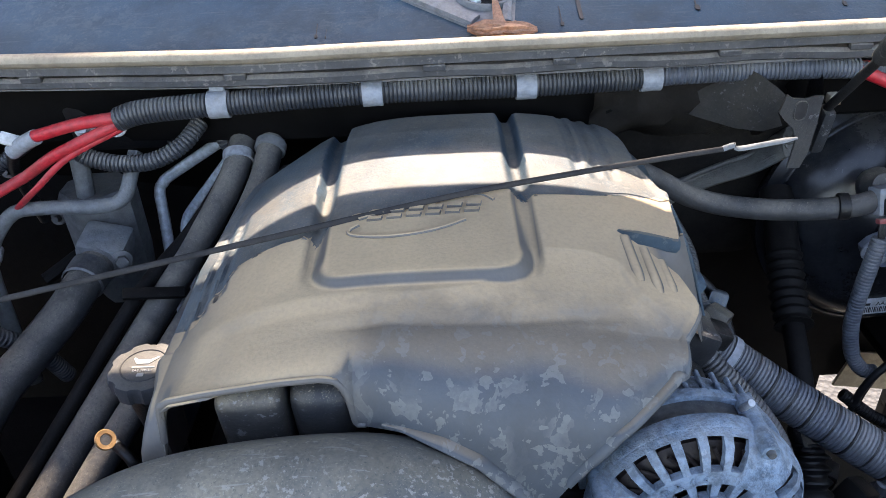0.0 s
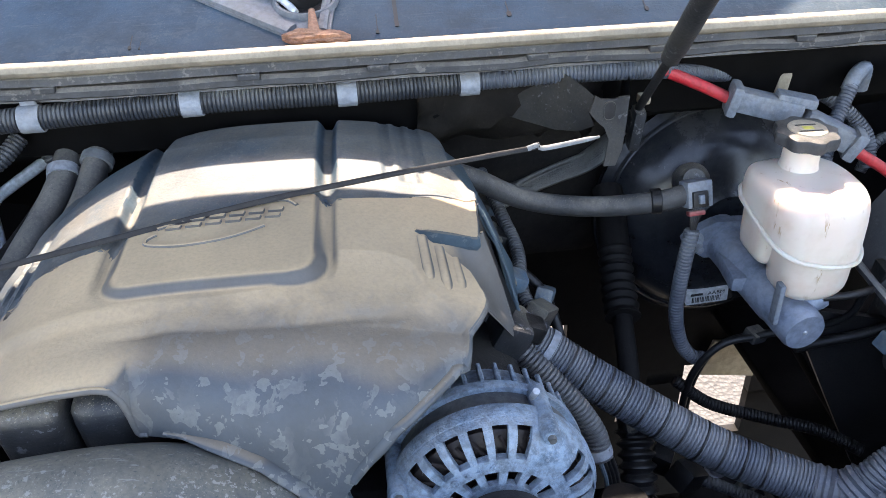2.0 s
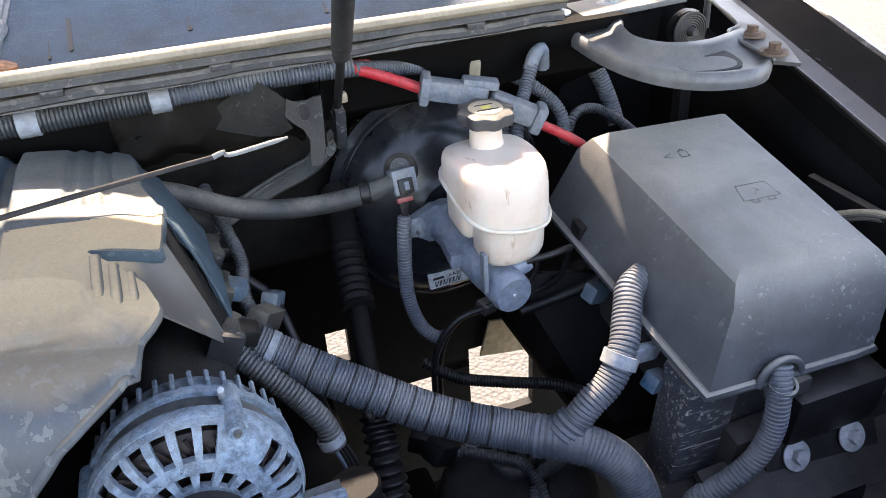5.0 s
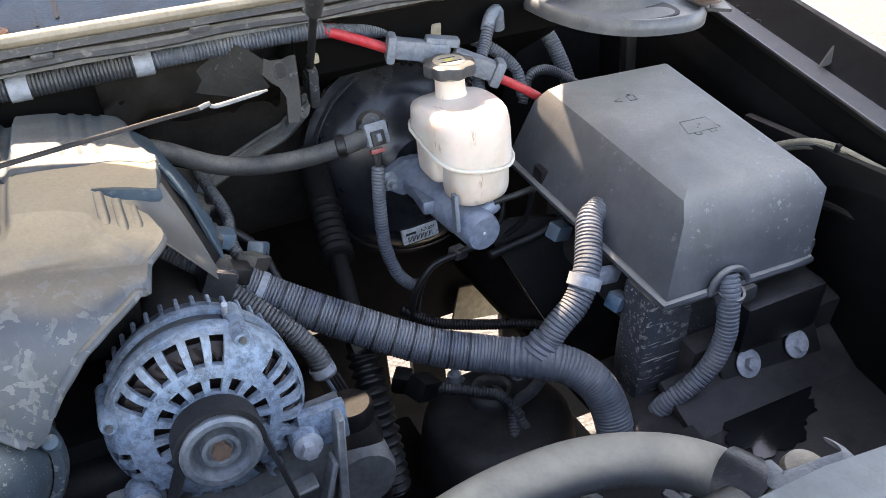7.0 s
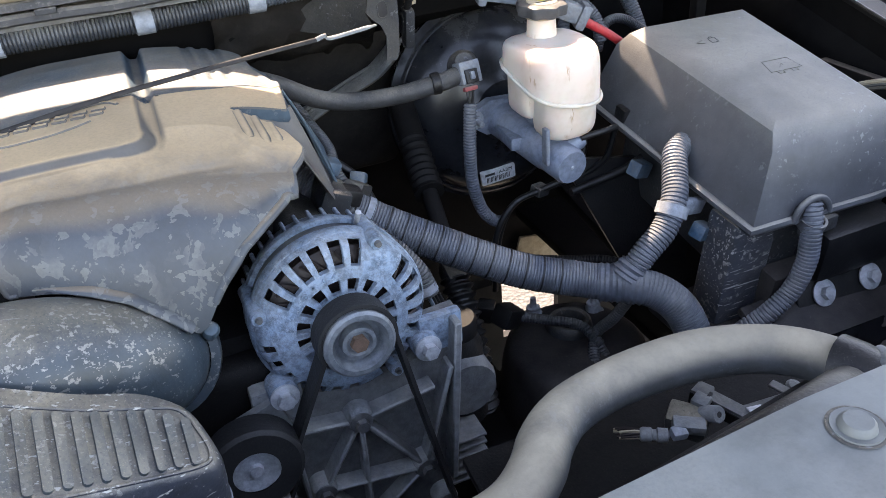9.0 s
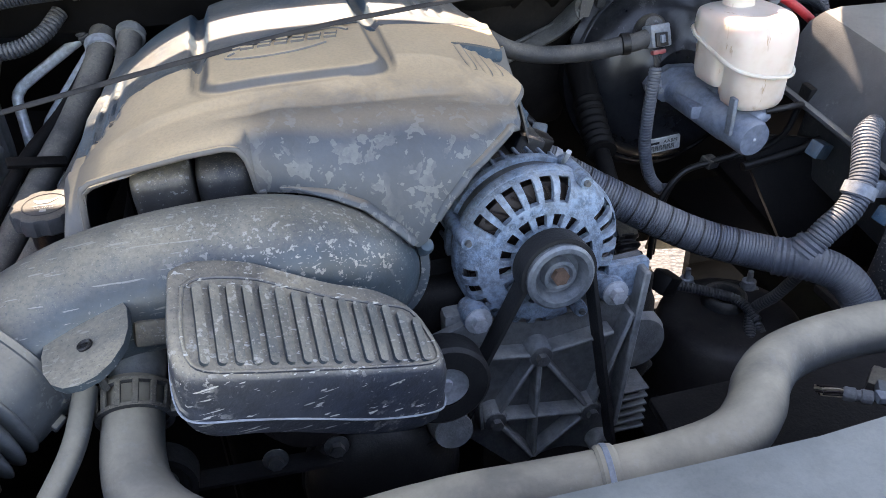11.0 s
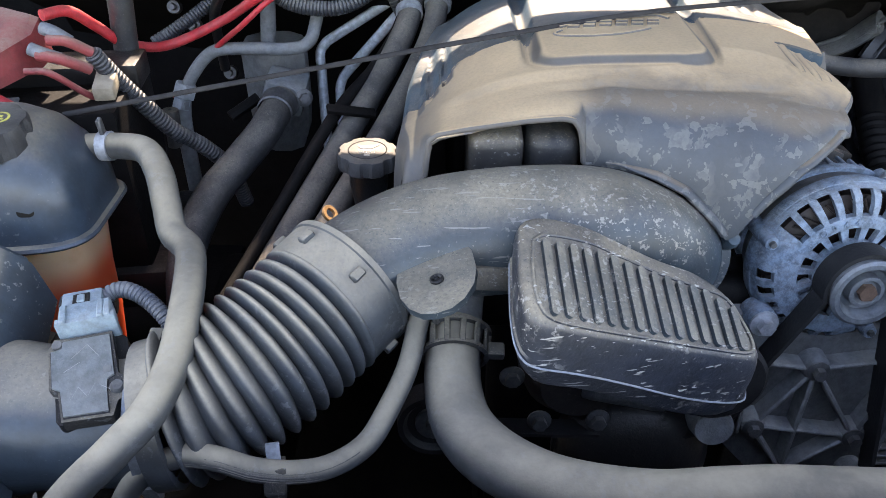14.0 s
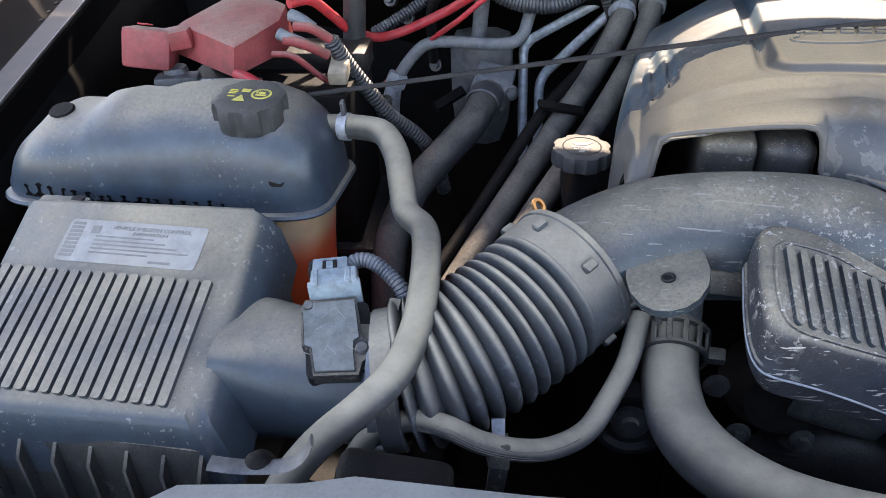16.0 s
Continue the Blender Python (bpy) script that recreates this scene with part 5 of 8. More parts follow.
    part("hose", tube(line, 0.0088, seg=18, step=0.006), RUBBER_GREY, low, sharp=70)
    for k in range(4):
        part("moulded_line", tube([Vector(p) + Vector((0.0012, -0.0086 * math.cos(0.25 * k - 0.1), 0.0086 * math.sin(0.25 * k - 0.1))) for p in line[2:9]], 0.0005, seg=4, step=0.01), RUBBER, low)
    part("clip", block((0.016, 0.022, 0.02), pose(-0.279, 0.183, 0.944, -20, 5, 10), 0.002), BLACK_DUSTY, low)
    part("clip_top", block((0.010, 0.004, 0.014), pose(-0.280, 0.191, 0.9595, -20, 0, 10), 0.001), CLIP, low)
    part("clip_leg", block((0.014, 0.006, 0.04), pose(-0.279, 0.176, 0.922, 10, 4, 10), 0.0015), BLACK_DUSTY, low)


build_front_hoses()


def build_radiator_top():
    m = pose(0.05, 0.0, 1.03)
    outline = [(-0.51, -0.2), (0.70, -0.2), (0.70, 0.07), (0.52, 0.090), (0.40, 0.090), (0.22, 0.080), (-0.10, 0.086), (-0.30, 0.074), (-0.40, 0.072), (-0.43, 0.062), (-0.50, 0.05), (-0.53, 0.02)]
    panel = thing("radiator_cover", "grey textured plastic radiator cover panel", "radiator cover", (0.1, -0.05, 1.0))
    part("panel", prism(outline, -0.012, 0.0, m, 0.005, 3), SHROUD, panel)
    part("skirt", block((1.15, 0.006, 0.05), pose(0.14, 0.064, 0.993, 8), 0.002), BLACK, panel)
    for x, y in ((0.458, 0.056), (-0.02, -0.02), (-0.40, -0.01)):
        c = part("push_clip", lathe(bmesh.new(), [(0.0, 0.006), (0.009, 0.006), (0.011, 0.004), (0.012, 0.001), (0.016, 0.0015), (0.017, -0.001)], (x, y, 1.0305), (0, 0, 1), 28), SHROUD, panel)
        part("clip_groove", lathe(bmesh.new(), [(0.0158, 0.0004), (0.0172, 0.0009), (0.0186, 0.0004)], (x, y, 1.0304), (0, 0, 1), 28, cap=False), BLACK_DUSTY, c)
    # tubes and tank under the panel
    tank = thing("radiator", "black radiator end tank below the cover", "radiator", (0.1, 0.03, 0.6))
    part("end_tank", block((1.10, 0.06, 0.05), pose(0.05, 0.045, 0.96), 0.012, 3), GRIME_SHADE, tank)
    part("core", block((1.08, 0.03, 0.42), pose(0.05, 0.02, 0.73), 0.003), GRIME_SHADE, tank)
    part("hose_neck", tube([(0.562, 0.10, 0.971), (0.567, 0.06, 0.962)], 0.019, seg=22), BLACK, tank)
    clamp = thing("hose_bracket", "dark plastic bracket holding the radiator hose end", "bracket", (0.57, 0.12, 0.94))
    wrap = []
    axis = Vector((0.35, -0.94, -0.06)).normalized()
    side = axis.cross(Vector((0, 0, 1))).normalized()
    for k in range(19):
        a = math.radians(-60 + 300 * k / 18)
        out = side * math.cos(a) + Vector((0, 0, 1)) * math.sin(a)
        c = Vector((0.552, 0.132, 0.9745))
        w = 0.012 + 0.006 * max(0.0, math.sin(a))
        wrap.append([c + out * 0.0215 - axis * w, c + out * 0.0255 - axis * w, c + out * 0.0268, c + out * 0.0255 + axis * w, c + out * 0.0215 + axis * w])
    part("saddle", loft(wrap), BLACK, clamp, "smooth black moulded wrap", sharp=30)
    tail = spline([(0.532, 0.118, 0.992), (0.505, 0.110, 1.004), (0.46, 0.102, 1.010), (0.40, 0.098, 1.008), (0.33, 0.094, 1.004)], 0.008)
    part("edge_strip", sweep(bmesh.new(), tail, lambda r, t: 0.013 - 0.009 * r / t, seg=12, step=0.008, flat=0.5), BLACK, clamp, sharp=60)
    latch = thing("latch_plate", "bent dull steel bracket with a bolt at the radiator top", "bracket", (0.62, 0.12, 1.03))
    pts = [(0.565, 0.132, 0.994), (0.562, 0.122, 0.998), (0.559, 0.11, 1.002), (0.573, 0.106, 1.003), (0.592, 0.104, 1.004), (0.605, 0.1, 1.007), (0.612, 0.102, 1.005), (0.617, 0.112, 1.002), (0.619, 0.124, 0.997)]
    part("strap", sweep(bmesh.new(), pts, 0.0075, seg=8, step=0.004, flat=0.22, up=(0, 1, 0.3)), ALLOY_DARK, latch)
    part("dome_washer", lathe(bmesh.new(), [(0.0, 0.008), (0.008, 0.007), (0.015, 0.003), (0.017, -0.004)], (0.597, 0.122, 0.983), (0, -0.2, 1), 22), TAN, latch, "dusty domed washer")
    left = thing("left_bracket", "bent dark steel bracket at the radiator cover corner", "bracket", (-0.42, 0.09, 1.0))
    part("strap", sweep(bmesh.new(), [(-0.440, 0.070, 1.028), (-0.42, 0.072, 1.026), (-0.395, 0.076, 1.027), (-0.383, 0.080, 1.034), (-0.378, 0.083, 1.044)], 0.006, seg=8, step=0.005, flat=0.2), STEEL_DARK, left)
    part("dome", lathe(bmesh.new(), [(0.0, 0.006), (0.006, 0.005), (0.009, 0.002), (0.010, 0.0)], (-0.412, 0.078, 1.024), (0, 0, 1), 22), GRIME_SHADE, left)
    mount = thing("radiator_mount", "rounded black rubber radiator mount", "mount", (-0.335, 0.10, 0.98))
    part("body", block((0.072, 0.036, 0.022), pose(-0.332, 0.088, 1.008, 5, 8, 4), 0.0105, 4), GRIME_SHADE, mount)
    # bits seen below the hose on the right: shroud edge, wiring and connectors
    shroud = thing("fan_shroud", "black plastic fan shroud edge behind the radiator", "fan shroud", (0.2, 0.11, 0.6))
    part("wall", block((1.0, 0.012, 0.32), pose(0.05, 0.098, 0.80, 6), 0.003), GRIME_SHADE, shroud)
    part("edge", block((0.22, 0.05, 0.006), pose(0.44, 0.125, 0.945, 6, -8, 3), 0.002), BLACK, shroud)
    part("floor", block((0.36, 0.16, 0.01), pose(0.46, 0.20, 0.86, 8), 0.003), GRIME_SHADE, shroud)
    # latch bar with a hooked tab and roller, a crossing plate, and cut wiring with pale plugs
    bar = part("latch_bar", prism([(-0.027, -0.006), (0.030, -0.006), (0.030, 0.006), (-0.012, 0.006), (-0.014, 0.010), (-0.027, 0.009)], -0.002, 0.002, pose(0.484, 0.190, 0.926, 0, 4, -66), 0.0008, 1), STEEL_DARK, shroud, "bare metal latch bar")
    part("bar_flange", block((0.056, 0.003, 0.012), pose(0.479, 0.188, 0.919, 0, 4, -66), 0.0008, 1), GRIME_SHADE, bar)
    part("hooked_tab", block((0.014, 0.013, 0.007), pose(0.468, 0.199, 0.928, 10, 0, -66), 0.0018), ALLOY_DARK, bar)
    part("tab_slot", block((0.003, 0.009, 0.003), pose(0.4745, 0.198, 0.9310, 10, 0, -66), 0.0005, 1), DARK_MARK, bar)
    part("roller", lathe(bmesh.new(), [(0.0026, 0.007), (0.0065, 0.007), (0.0075, 0.005), (0.0075, -0.010), (0.0, -0.010)], (0.467, 0.183, 0.927), (0.15, -0.75, 0.5), 20, cap=False), ALLOY_DARK, bar)
    part("roller_eye", lathe(bmesh.new(), [(0.0, 0.0064), (0.0027, 0.0064), (0.0027, 0.003)], (0.467, 0.183, 0.927), (0.15, -0.75, 0.5), 14), DARK_MARK, bar)
    part("cross_plate", block((0.046, 0.015, 0.003), pose(0.513, 0.172, 0.924, 8, -3, -8), 0.001, 1), STEEL_DARK, shroud)
    # sunlight on the tab is given by a white colour
    part("sunlit_tab", block((0.014, 0.008, 0.002), pose(0.501, 0.172, 0.9275, -20, 0, -10), 0.0006, 1), LABEL, shroud, "small tab coloured white for sunlight")
    part("eye_plate", block((0.010, 0.034, 0.003), pose(0.540, 0.176, 0.925, 0, 0, 18), 0.001, 1), STEEL_DARK, shroud)
    part("eye_bolt", lathe(bmesh.new(), [(0.0, 0.004), (0.005, 0.003), (0.007, 0.0)], (0.549, 0.180, 0.925), (0, -0.3, 1), 16), ALLOY_DARK, shroud)
    part("switch_body", block((0.034, 0.024, 0.022), pose(0.453, 0.196, 0.914, 8, 0, -50), 0.004), BLACK_DUSTY, shroud)
    part("plug", block((0.026, 0.012, 0.010), pose(0.443, 0.183, 0.925, 8, 4, -30), 0.0015), ALLOY_DARK, shroud, "pale grey plug")
    part("plug", block((0.013, 0.010, 0.008), pose(0.431, 0.180, 0.925, 8, 4, -10), 0.002), CLIP, shroud, "pale grey plug")
    cut = part("cut_plug", lathe(bmesh.new(), [(0.0, 0.012), (0.0045, 0.012), (0.006, 0.010), (0.006, 0.003), (0.0045, 0.002), (0.0045, -0.001), (0.006, -0.002), (0.006, -0.010), (0.0, -0.012)], (0.413, 0.187, 0.925), (-0.8, 0.5, 0.0), 16), ALLOY_DARK, shroud, "pale round plug")
    for k in range(10):
        a = 2 * math.pi * k / 10
        part("bared_wire", tube([(0.406, 0.192 + 0.003 * math.cos(a), 0.925 + 0.003 * math.sin(a)), (0.397, 0.198 + 0.005 * math.cos(a), 0.925 + 0.004 * math.sin(a)), (0.388, 0.203 + 0.0055 * math.cos(a + 0.3), 0.924 + 0.004 * math.sin(a))], 0.0010, seg=5, step=0.008), COPPER if k % 3 else TAN, cut)


build_radiator_top()


# ---- left side: air filter box, meter, coolant tank, battery ----
def build_airbox():
    box = thing("air_filter_box", "dusty dark grey air filter box with ribbed lid and faded label", "air filter box", (-0.61, 0.24, 0.82))
    # lid: sloping top with folded edges
    top = lambda x, y: 1.052 - 0.42 * (0.34 - y) + 0.0 * x
    def ring(inset, dz, shift=0.0, out=0.0):
        return [Vector((x, y, top(x, y) + dz)) for x, y in ((-0.735 + inset, 0.336 - inset), (-0.500 - inset + out, 0.342 - inset), (-0.487 - inset + out, 0.142 + inset + shift), (-0.722 + inset, 0.138 + inset + shift))]
    bm = loft([ring(0.0, -0.060, out=0.018), ring(0.0, -0.022, out=0.008), ring(0.005, -0.005), ring(0.012, 0.0)])
    bmesh.ops.bevel(bm, geom=[e for e in bm.edges if abs((e.verts[0].co - e.verts[1].co).z) > 0.004 and e.calc_length() < 0.06], offset=0.008, segments=3, affect='EDGES', clamp_overlap=True)
    lid = part("lid", bm, AIR_BOX, box, sharp=35)
    slope = math.degrees(math.atan(0.42))
    for k in range(19):
        x = -0.722 + 0.0108 * k
        q = pose(x, 0.208, top(x, 0.208) + 0.0012, slope)
        part("rib", prism(rounded(0.0076, 0.110, 0.0020, 2), -0.002, 0.0034, q, 0.0012, 1), AIR_BOX, lid)
    q = pose(-0.610, 0.288, top(0, 0.288) + 0.0006, slope)
    lab = part("label", prism(rounded(0.130, 0.044, 0.004, 3), 0.0, 0.0006, q), LABEL_GREY, lid, "faded emission label with small print")
    rows = [(-0.036, 0.0045 - 0.0042 * k, 0.055 + 0.012 * ((k * 5) % 4), 0.0014) for k in range(5)] + [(0.022, -0.0185, 0.02, 0.0022), (-0.042, 0.008, 0.008, 0.008)]
    bars(lab, "print", q @ pose(0, 0, 0.0006), rows, FADED_INK, 0.0003)
    lettering("heading", "VEHICLE EMISSION CONTROL", 0.0055, q @ pose(0.014, 0.0150, 0.0008), FADED_INK, lab, 0.0002)
    lettering("heading", "INFORMATION", 0.0048, q @ pose(0.014, 0.0098, 0.0008), FADED_INK, lab, 0.0002)
    bars(lab, "print", q @ pose(0, 0, 0.0006), [(-0.062, 0.016 - 0.0042 * k, 0.012, 0.0028) for k in range(9)], FADED_INK, 0.0003)
    part("hinge_lug", block((0.05, 0.03, 0.008), pose(-0.705, 0.332, 1.034, 12), 0.004), AIR_BOX, box)
    part("screw", lathe(bmesh.new(), [(0.0, 0.006), (0.006, 0.006), (0.007, 0.0), (0.007, -0.012)], (-0.690, 0.340, 1.036), (0, 0, 1), 14), BLACK, box)
    # body below the lid, with fins on its front
    part("body", block((0.238, 0.205, 0.13), pose(-0.612, 0.242, 0.888), 0.010, 2), BLACK_DUSTY, box)
    for k in range(8):
        part("fin", prism([(0, 0), (0.012, 0.012), (0.012, 0.06), (0, 0.075)], -0.0015, 0.0015, pose(-0.705 + 0.03 * k, 0.142, 0.872, 90, 0, -90)), BLACK_DUSTY, box)
    # outlet blending into the meter tube
    def square(x, r, k):
        pts = []
        for i in range(64):
            a = 2 * math.pi * i / 64
            c, s = math.cos(a), math.sin(a)
            n = 2 + 4 * k
            f = (abs(c) ** n + abs(s) ** n) ** (-1 / n)
            pts.append(Vector((x, 0.236 + c * r * f, 0.953 + s * r * f)))
        return pts
    part("outlet", loft([square(-0.505, 0.0490, 0.6), square(-0.492, 0.0500, 0.45), square(-0.480, 0.0520, 0.25), square(-0.468, 0.0532, 0.10), square(-0.455, 0.0535, 0.02), square(-0.44, 0.0535, 0.0), square(-0.368, 0.0535, 0.0)]), AIR_BOX, box, sharp=75)

    meter = thing("air_flow_meter", "grey air flow sensor with connector on the intake tube", "sensor", (-0.41, 0.24, 0.95))
    z = Vector((0.05, -0.30, 0.95))
    m = axis_pose(Vector((-0.408, 0.222, 1.0065)), z, (1, 0.34, 0)) @ Matrix.Scale(0.92, 4)
    frame_line = [(-0.029, 0.030), (-0.0245, 0.038), (-0.017, 0.0365), (0.0185, 0.0340), (0.0205, -0.006), (0.0250, -0.010), (0.0280, -0.018), (0.0262, -0.026), (0.0185, -0.031), (0.0145, -0.0425), (-0.0215, -0.0378), (-0.0235, -0.011), (-0.0295, -0.0075)]
    plate = part("plate", prism(frame_line, -0.008, 0.0045, m, 0.0022, 2), BLACK_DUSTY, meter, "dark sensor frame")
    lid = [(-0.0268, 0.0255), (-0.0190, 0.0262), (-0.0178, 0.0325), (0.0168, 0.0302), (0.0178, -0.0078), (0.0130, -0.0105), (0.0118, -0.0200), (0.0120, -0.0385), (-0.0195, -0.0345), (-0.0212, -0.0115), (-0.0268, -0.0080)]
    part("groove", prism([(x * 1.035, y * 1.03) for x, y in lid], 0.004, 0.0049, m), DARK_MARK, plate)
    part("sensor_lid", prism(lid, 0.003, 0.0066, m, 0.0010, 2), SENSOR, plate, "scratched grey sensor lid")
    part("label_mark", prism(rounded(0.006, 0.006, 0.0005), 0.0066, 0.0069, m @ pose(0.0135, -0.002, 0)), FADED_INK, plate)
    part("base", prism(rounded(0.056, 0.070, 0.006), -0.020, -0.005, m, 0.002), BLACK, meter)
    part("screw", lathe(bmesh.new(), [(0.0, 0.004), (0.004, 0.004), (0.0055, 0.002), (0.0055, -0.006)], m @ Vector((0.0195, -0.0190, 0.004)), z, 14), STEEL_DARK, meter)
    part("screw", lathe(bmesh.new(), [(0.0, 0.003), (0.0035, 0.003), (0.0045, -0.006)], m @ Vector((-0.0222, 0.0305, 0.004)), z, 14), STEEL_DARK, meter)
    for a, b in (((-0.012, 0.015), (0.0, 0.025)), ((0.0, 0.025), (0.008, 0.012)), ((-0.014, -0.022), (-0.008, -0.012)), ((-0.008, -0.012), (-0.002, -0.022)), ((-0.002, -0.022), (0.004, -0.012)), ((0.008, -0.015), (0.016, -0.022)), ((-0.018, 0.004), (-0.006, 0.010))):
        part("scratch", tube([m @ Vector((*a, 0.0066)), m @ Vector((*b, 0.0066))], 0.00022, seg=4, step=0.02), LABEL_GREY, plate)
    plug = part("plug", block((0.040, 0.022, 0.026), m @ pose(0.0015, 0.049, 0.004, -10, 0, -3), 0.003), PALE_PLUG, meter, "pale grey connector plug")
    part("skirt", block((0.045, 0.007, 0.028), m @ pose(0.0015, 0.041, 0.004, -10, 0, -3), 0.0015), PALE_PLUG, plug)
    for dx in (-0.014, 0.014, 0.019):
        part("plug_rib", block((0.005, 0.019, 0.004), m @ pose(dx, 0.050 - 0.05 * dx, 0.0172, -10, 0, -3), 0.001, 1), PALE_PLUG, plug)
    part("latch", block((0.031, 0.020, 0.018), m @ pose(-0.0012, 0.067, 0.002, -10, 0, -3), 0.002), PALE_PLUG, plug)
    part("latch_slot", block((0.013, 0.012, 0.003), m @ pose(-0.001, 0.067, 0.0115, -10, 0, -3), 0.0006, 1), BLACK, plug)
    part("latch_tongue", block((0.006, 0.009, 0.003), m @ pose(-0.001, 0.0665, 0.013, -10, 0, -3), 0.0008, 1), PALE_PLUG, plug)
    part("boot", block((0.044, 0.018, 0.020), m @ pose(0.0, 0.075, -0.008, -20, 0, -3), 0.004), BLACK, meter)
    part("wire", corrugated([m @ Vector((0.012, 0.071, -0.002)), m @ Vector((0.022, 0.0755, 0.002)), m @ Vector((0.033, 0.073, 0.003)), m @ Vector((0.046, 0.062, 0.0)), m @ Vector((0.058, 0.044, -0.006)), m @ Vector((0.064, 0.030, -0.02))], 0.0066, 0.0034, 0.0009, 12), LOOM_GREY, meter)
    part("band", lathe(bmesh.new(), [(0.053, -0.006), (0.0562, -0.006), (0.057, 0.0), (0.0562, 0.006), (0.053, 0.006)], (-0.374, 0.234, 0.957), (1, 0.05, 0.05), 44, cap=False), CONNECTOR, meter)
    part("clamp_screw", block((0.012, 0.010, 0.026), pose(-0.372, 0.188, 0.925, 20, 0, 0), 0.002), STEEL, meter)
    part("band_tab", block((0.010, 0.014, 0.008), pose(-0.371, 0.256, 1.012, 15), 0.0015), RUBBER_GREY, meter)


def build_tank():
    tank = thing("coolant_tank", "dusty translucent coolant tank with grey top and orange coolant", "coolant tank", (-0.62, 0.42, 0.86))
    seam = 1.020
    prof = [(-0.800, 0.000, 0.030), (-0.796, 0.022, 0.045), (-0.782, 0.048, 0.056), (-0.755, 0.070, 0.062), (-0.735, 0.078, 0.064), (-0.705, 0.078, 0.064), (-0.690, 0.088, 0.064), (-0.665, 0.093, 0.064), (-0.640, 0.092, 0.063), (-0.62, 0.098, 0.064), (-0.575, 0.103, 0.064),
            (-0.530, 0.101, 0.064), (-0.505, 0.092, 0.062), (-0.488, 0.076, 0.058), (-0.476, 0.050, 0.050), (-0.470, 0.022, 0.038), (-0.469, 0.0, 0.028)]
    rings = []
    for x, h, d in prof:
        cy = 0.437 + 0.10 * (x + 0.47) * 0.3
        ring = [Vector((x, cy + d * math.cos(a) * (1 if True else 1), seam + h * max(0.0, math.sin(a)) ** 0.62)) for a in [math.pi * k / 18 for k in range(19)]]
        rings.append(ring)
    up = part("upper_shell", loft(rings), TANK, tank, "dusty grey upper shell", sharp=60)
    lip = []
    for sgn in (1, -1):
        seq = prof if sgn > 0 else prof[::-1]
        lip += [Vector((x, 0.437 + 0.03 * (x + 0.47) + sgn * (d + 0.002), seam - 0.003)) for x, h, d in seq]
    part("seam_flange", sweep(bmesh.new(), lip + lip[:1], 0.006, seg=8, step=0.008, flat=0.6, caps=False), TANK, tank)
    low = []
    for z, x0, x1, d in ((seam - 0.004, -0.795, -0.474, 0.060), (0.985, -0.79, -0.478, 0.058), (0.95, -0.77, -0.482, 0.056), (0.89, -0.66, -0.488, 0.052), (0.84, -0.64, -0.494, 0.046)):
        cx = (x0 + x1) / 2
        ring = []
        for i in range(40):
            a = 2 * math.pi * i / 40
            c, s = math.cos(a), math.sin(a)
            k = (abs(c) ** 4 + abs(s) ** 4) ** -0.25
            ring.append(Vector((cx + (x1 - x0) / 2 * c * k * 0.98, 0.437 + 0.03 * (cx + 0.47) + d * s * k * 0.98, z)))
        low.append(ring)
    part("lower_shell", loft(low), ORANGE, tank, "translucent lower shell with orange coolant", sharp=60)
    cap_at = Vector((-0.537, 0.410, 1.097))
    ax = Vector((0.03, -0.10, 1.0)).normalized()
    m = axis_pose(cap_at, ax)
    part("filler_neck", lathe(bmesh.new(), [(0.028, -0.03), (0.028, 0.004)], cap_at, ax, 32, cap=False), DUCT, tank)
    rings = []
    for r, h in ((0.033, 0.0), (0.0345, 0.004), (0.0345, 0.020), (0.033, 0.0245), (0.028, 0.0262), (0.0, 0.0262)):
        rings.append([m @ Vector(((r - (0.0035 if 0.001 < h < 0.024 else 0.0015) * (math.cos(8 * a) > 0.35) * (r > 0.02)) * math.cos(a), (r - (0.0035 if 0.001 < h < 0.024 else 0.0015) * (math.cos(8 * a) > 0.35) * (r > 0.02)) * math.sin(a), h)) for a in [2 * math.pi * k / 64 for k in range(64)]])
    bm = loft(rings[:-1])
    cap = part("cap", bm, CAP_DUST, tank, "black fluted pressure cap with yellow symbols", sharp=30)
    q = m @ pose(0, 0, 0.0264)
    part("warning_ring", lathe(bmesh.new(), [(0.0075, 0.0), (0.0095, 0.0), (0.0095, 0.0004), (0.0075, 0.0004)], q @ Vector((0.012, 0.002, 0)), ax, 28, cap=False), YELLOW_INK, cap)
    bars(cap, "symbol", q @ pose(0.012, 0.002, 0, 0, 0, 0), [(-0.005, -0.003, 0.010, 0.0022), (-0.003, 0.001, 0.006, 0.003), (-0.0055, 0.001, 0.0015, 0.0035)], YELLOW_INK, 0.0004)
    part("warning_triangle", prism([(-0.011, -0.013), (0.001, -0.013), (-0.005, -0.002)], 0.0, 0.0005, q), YELLOW_INK, cap)
    bars(cap, "symbol", q, [(-0.019, 0.0, 0.007, 0.0016), (-0.019, 0.003, 0.008, 0.0016), (-0.019, 0.006, 0.007, 0.0016), (-0.008, 0.004, 0.008, 0.0055), (-0.018, -0.006, 0.007, 0.0016)], YELLOW_INK, 0.0004)
    part("nipple", tube([(-0.490, 0.468, 1.068), (-0.466, 0.464, 1.0705)], 0.009, seg=18), DUCT, tank)
    # dark disc for the drain recess on the far lobe, and a dark patch; wet black marks along the seam
    part("recess", lathe(bmesh.new(), [(0.0, 0.0016), (0.011, 0.0016), (0.0125, 0.0)], (-0.735, 0.412, 1.0965), (0.0, -0.25, 1), 20), GRIME_SHADE, up)
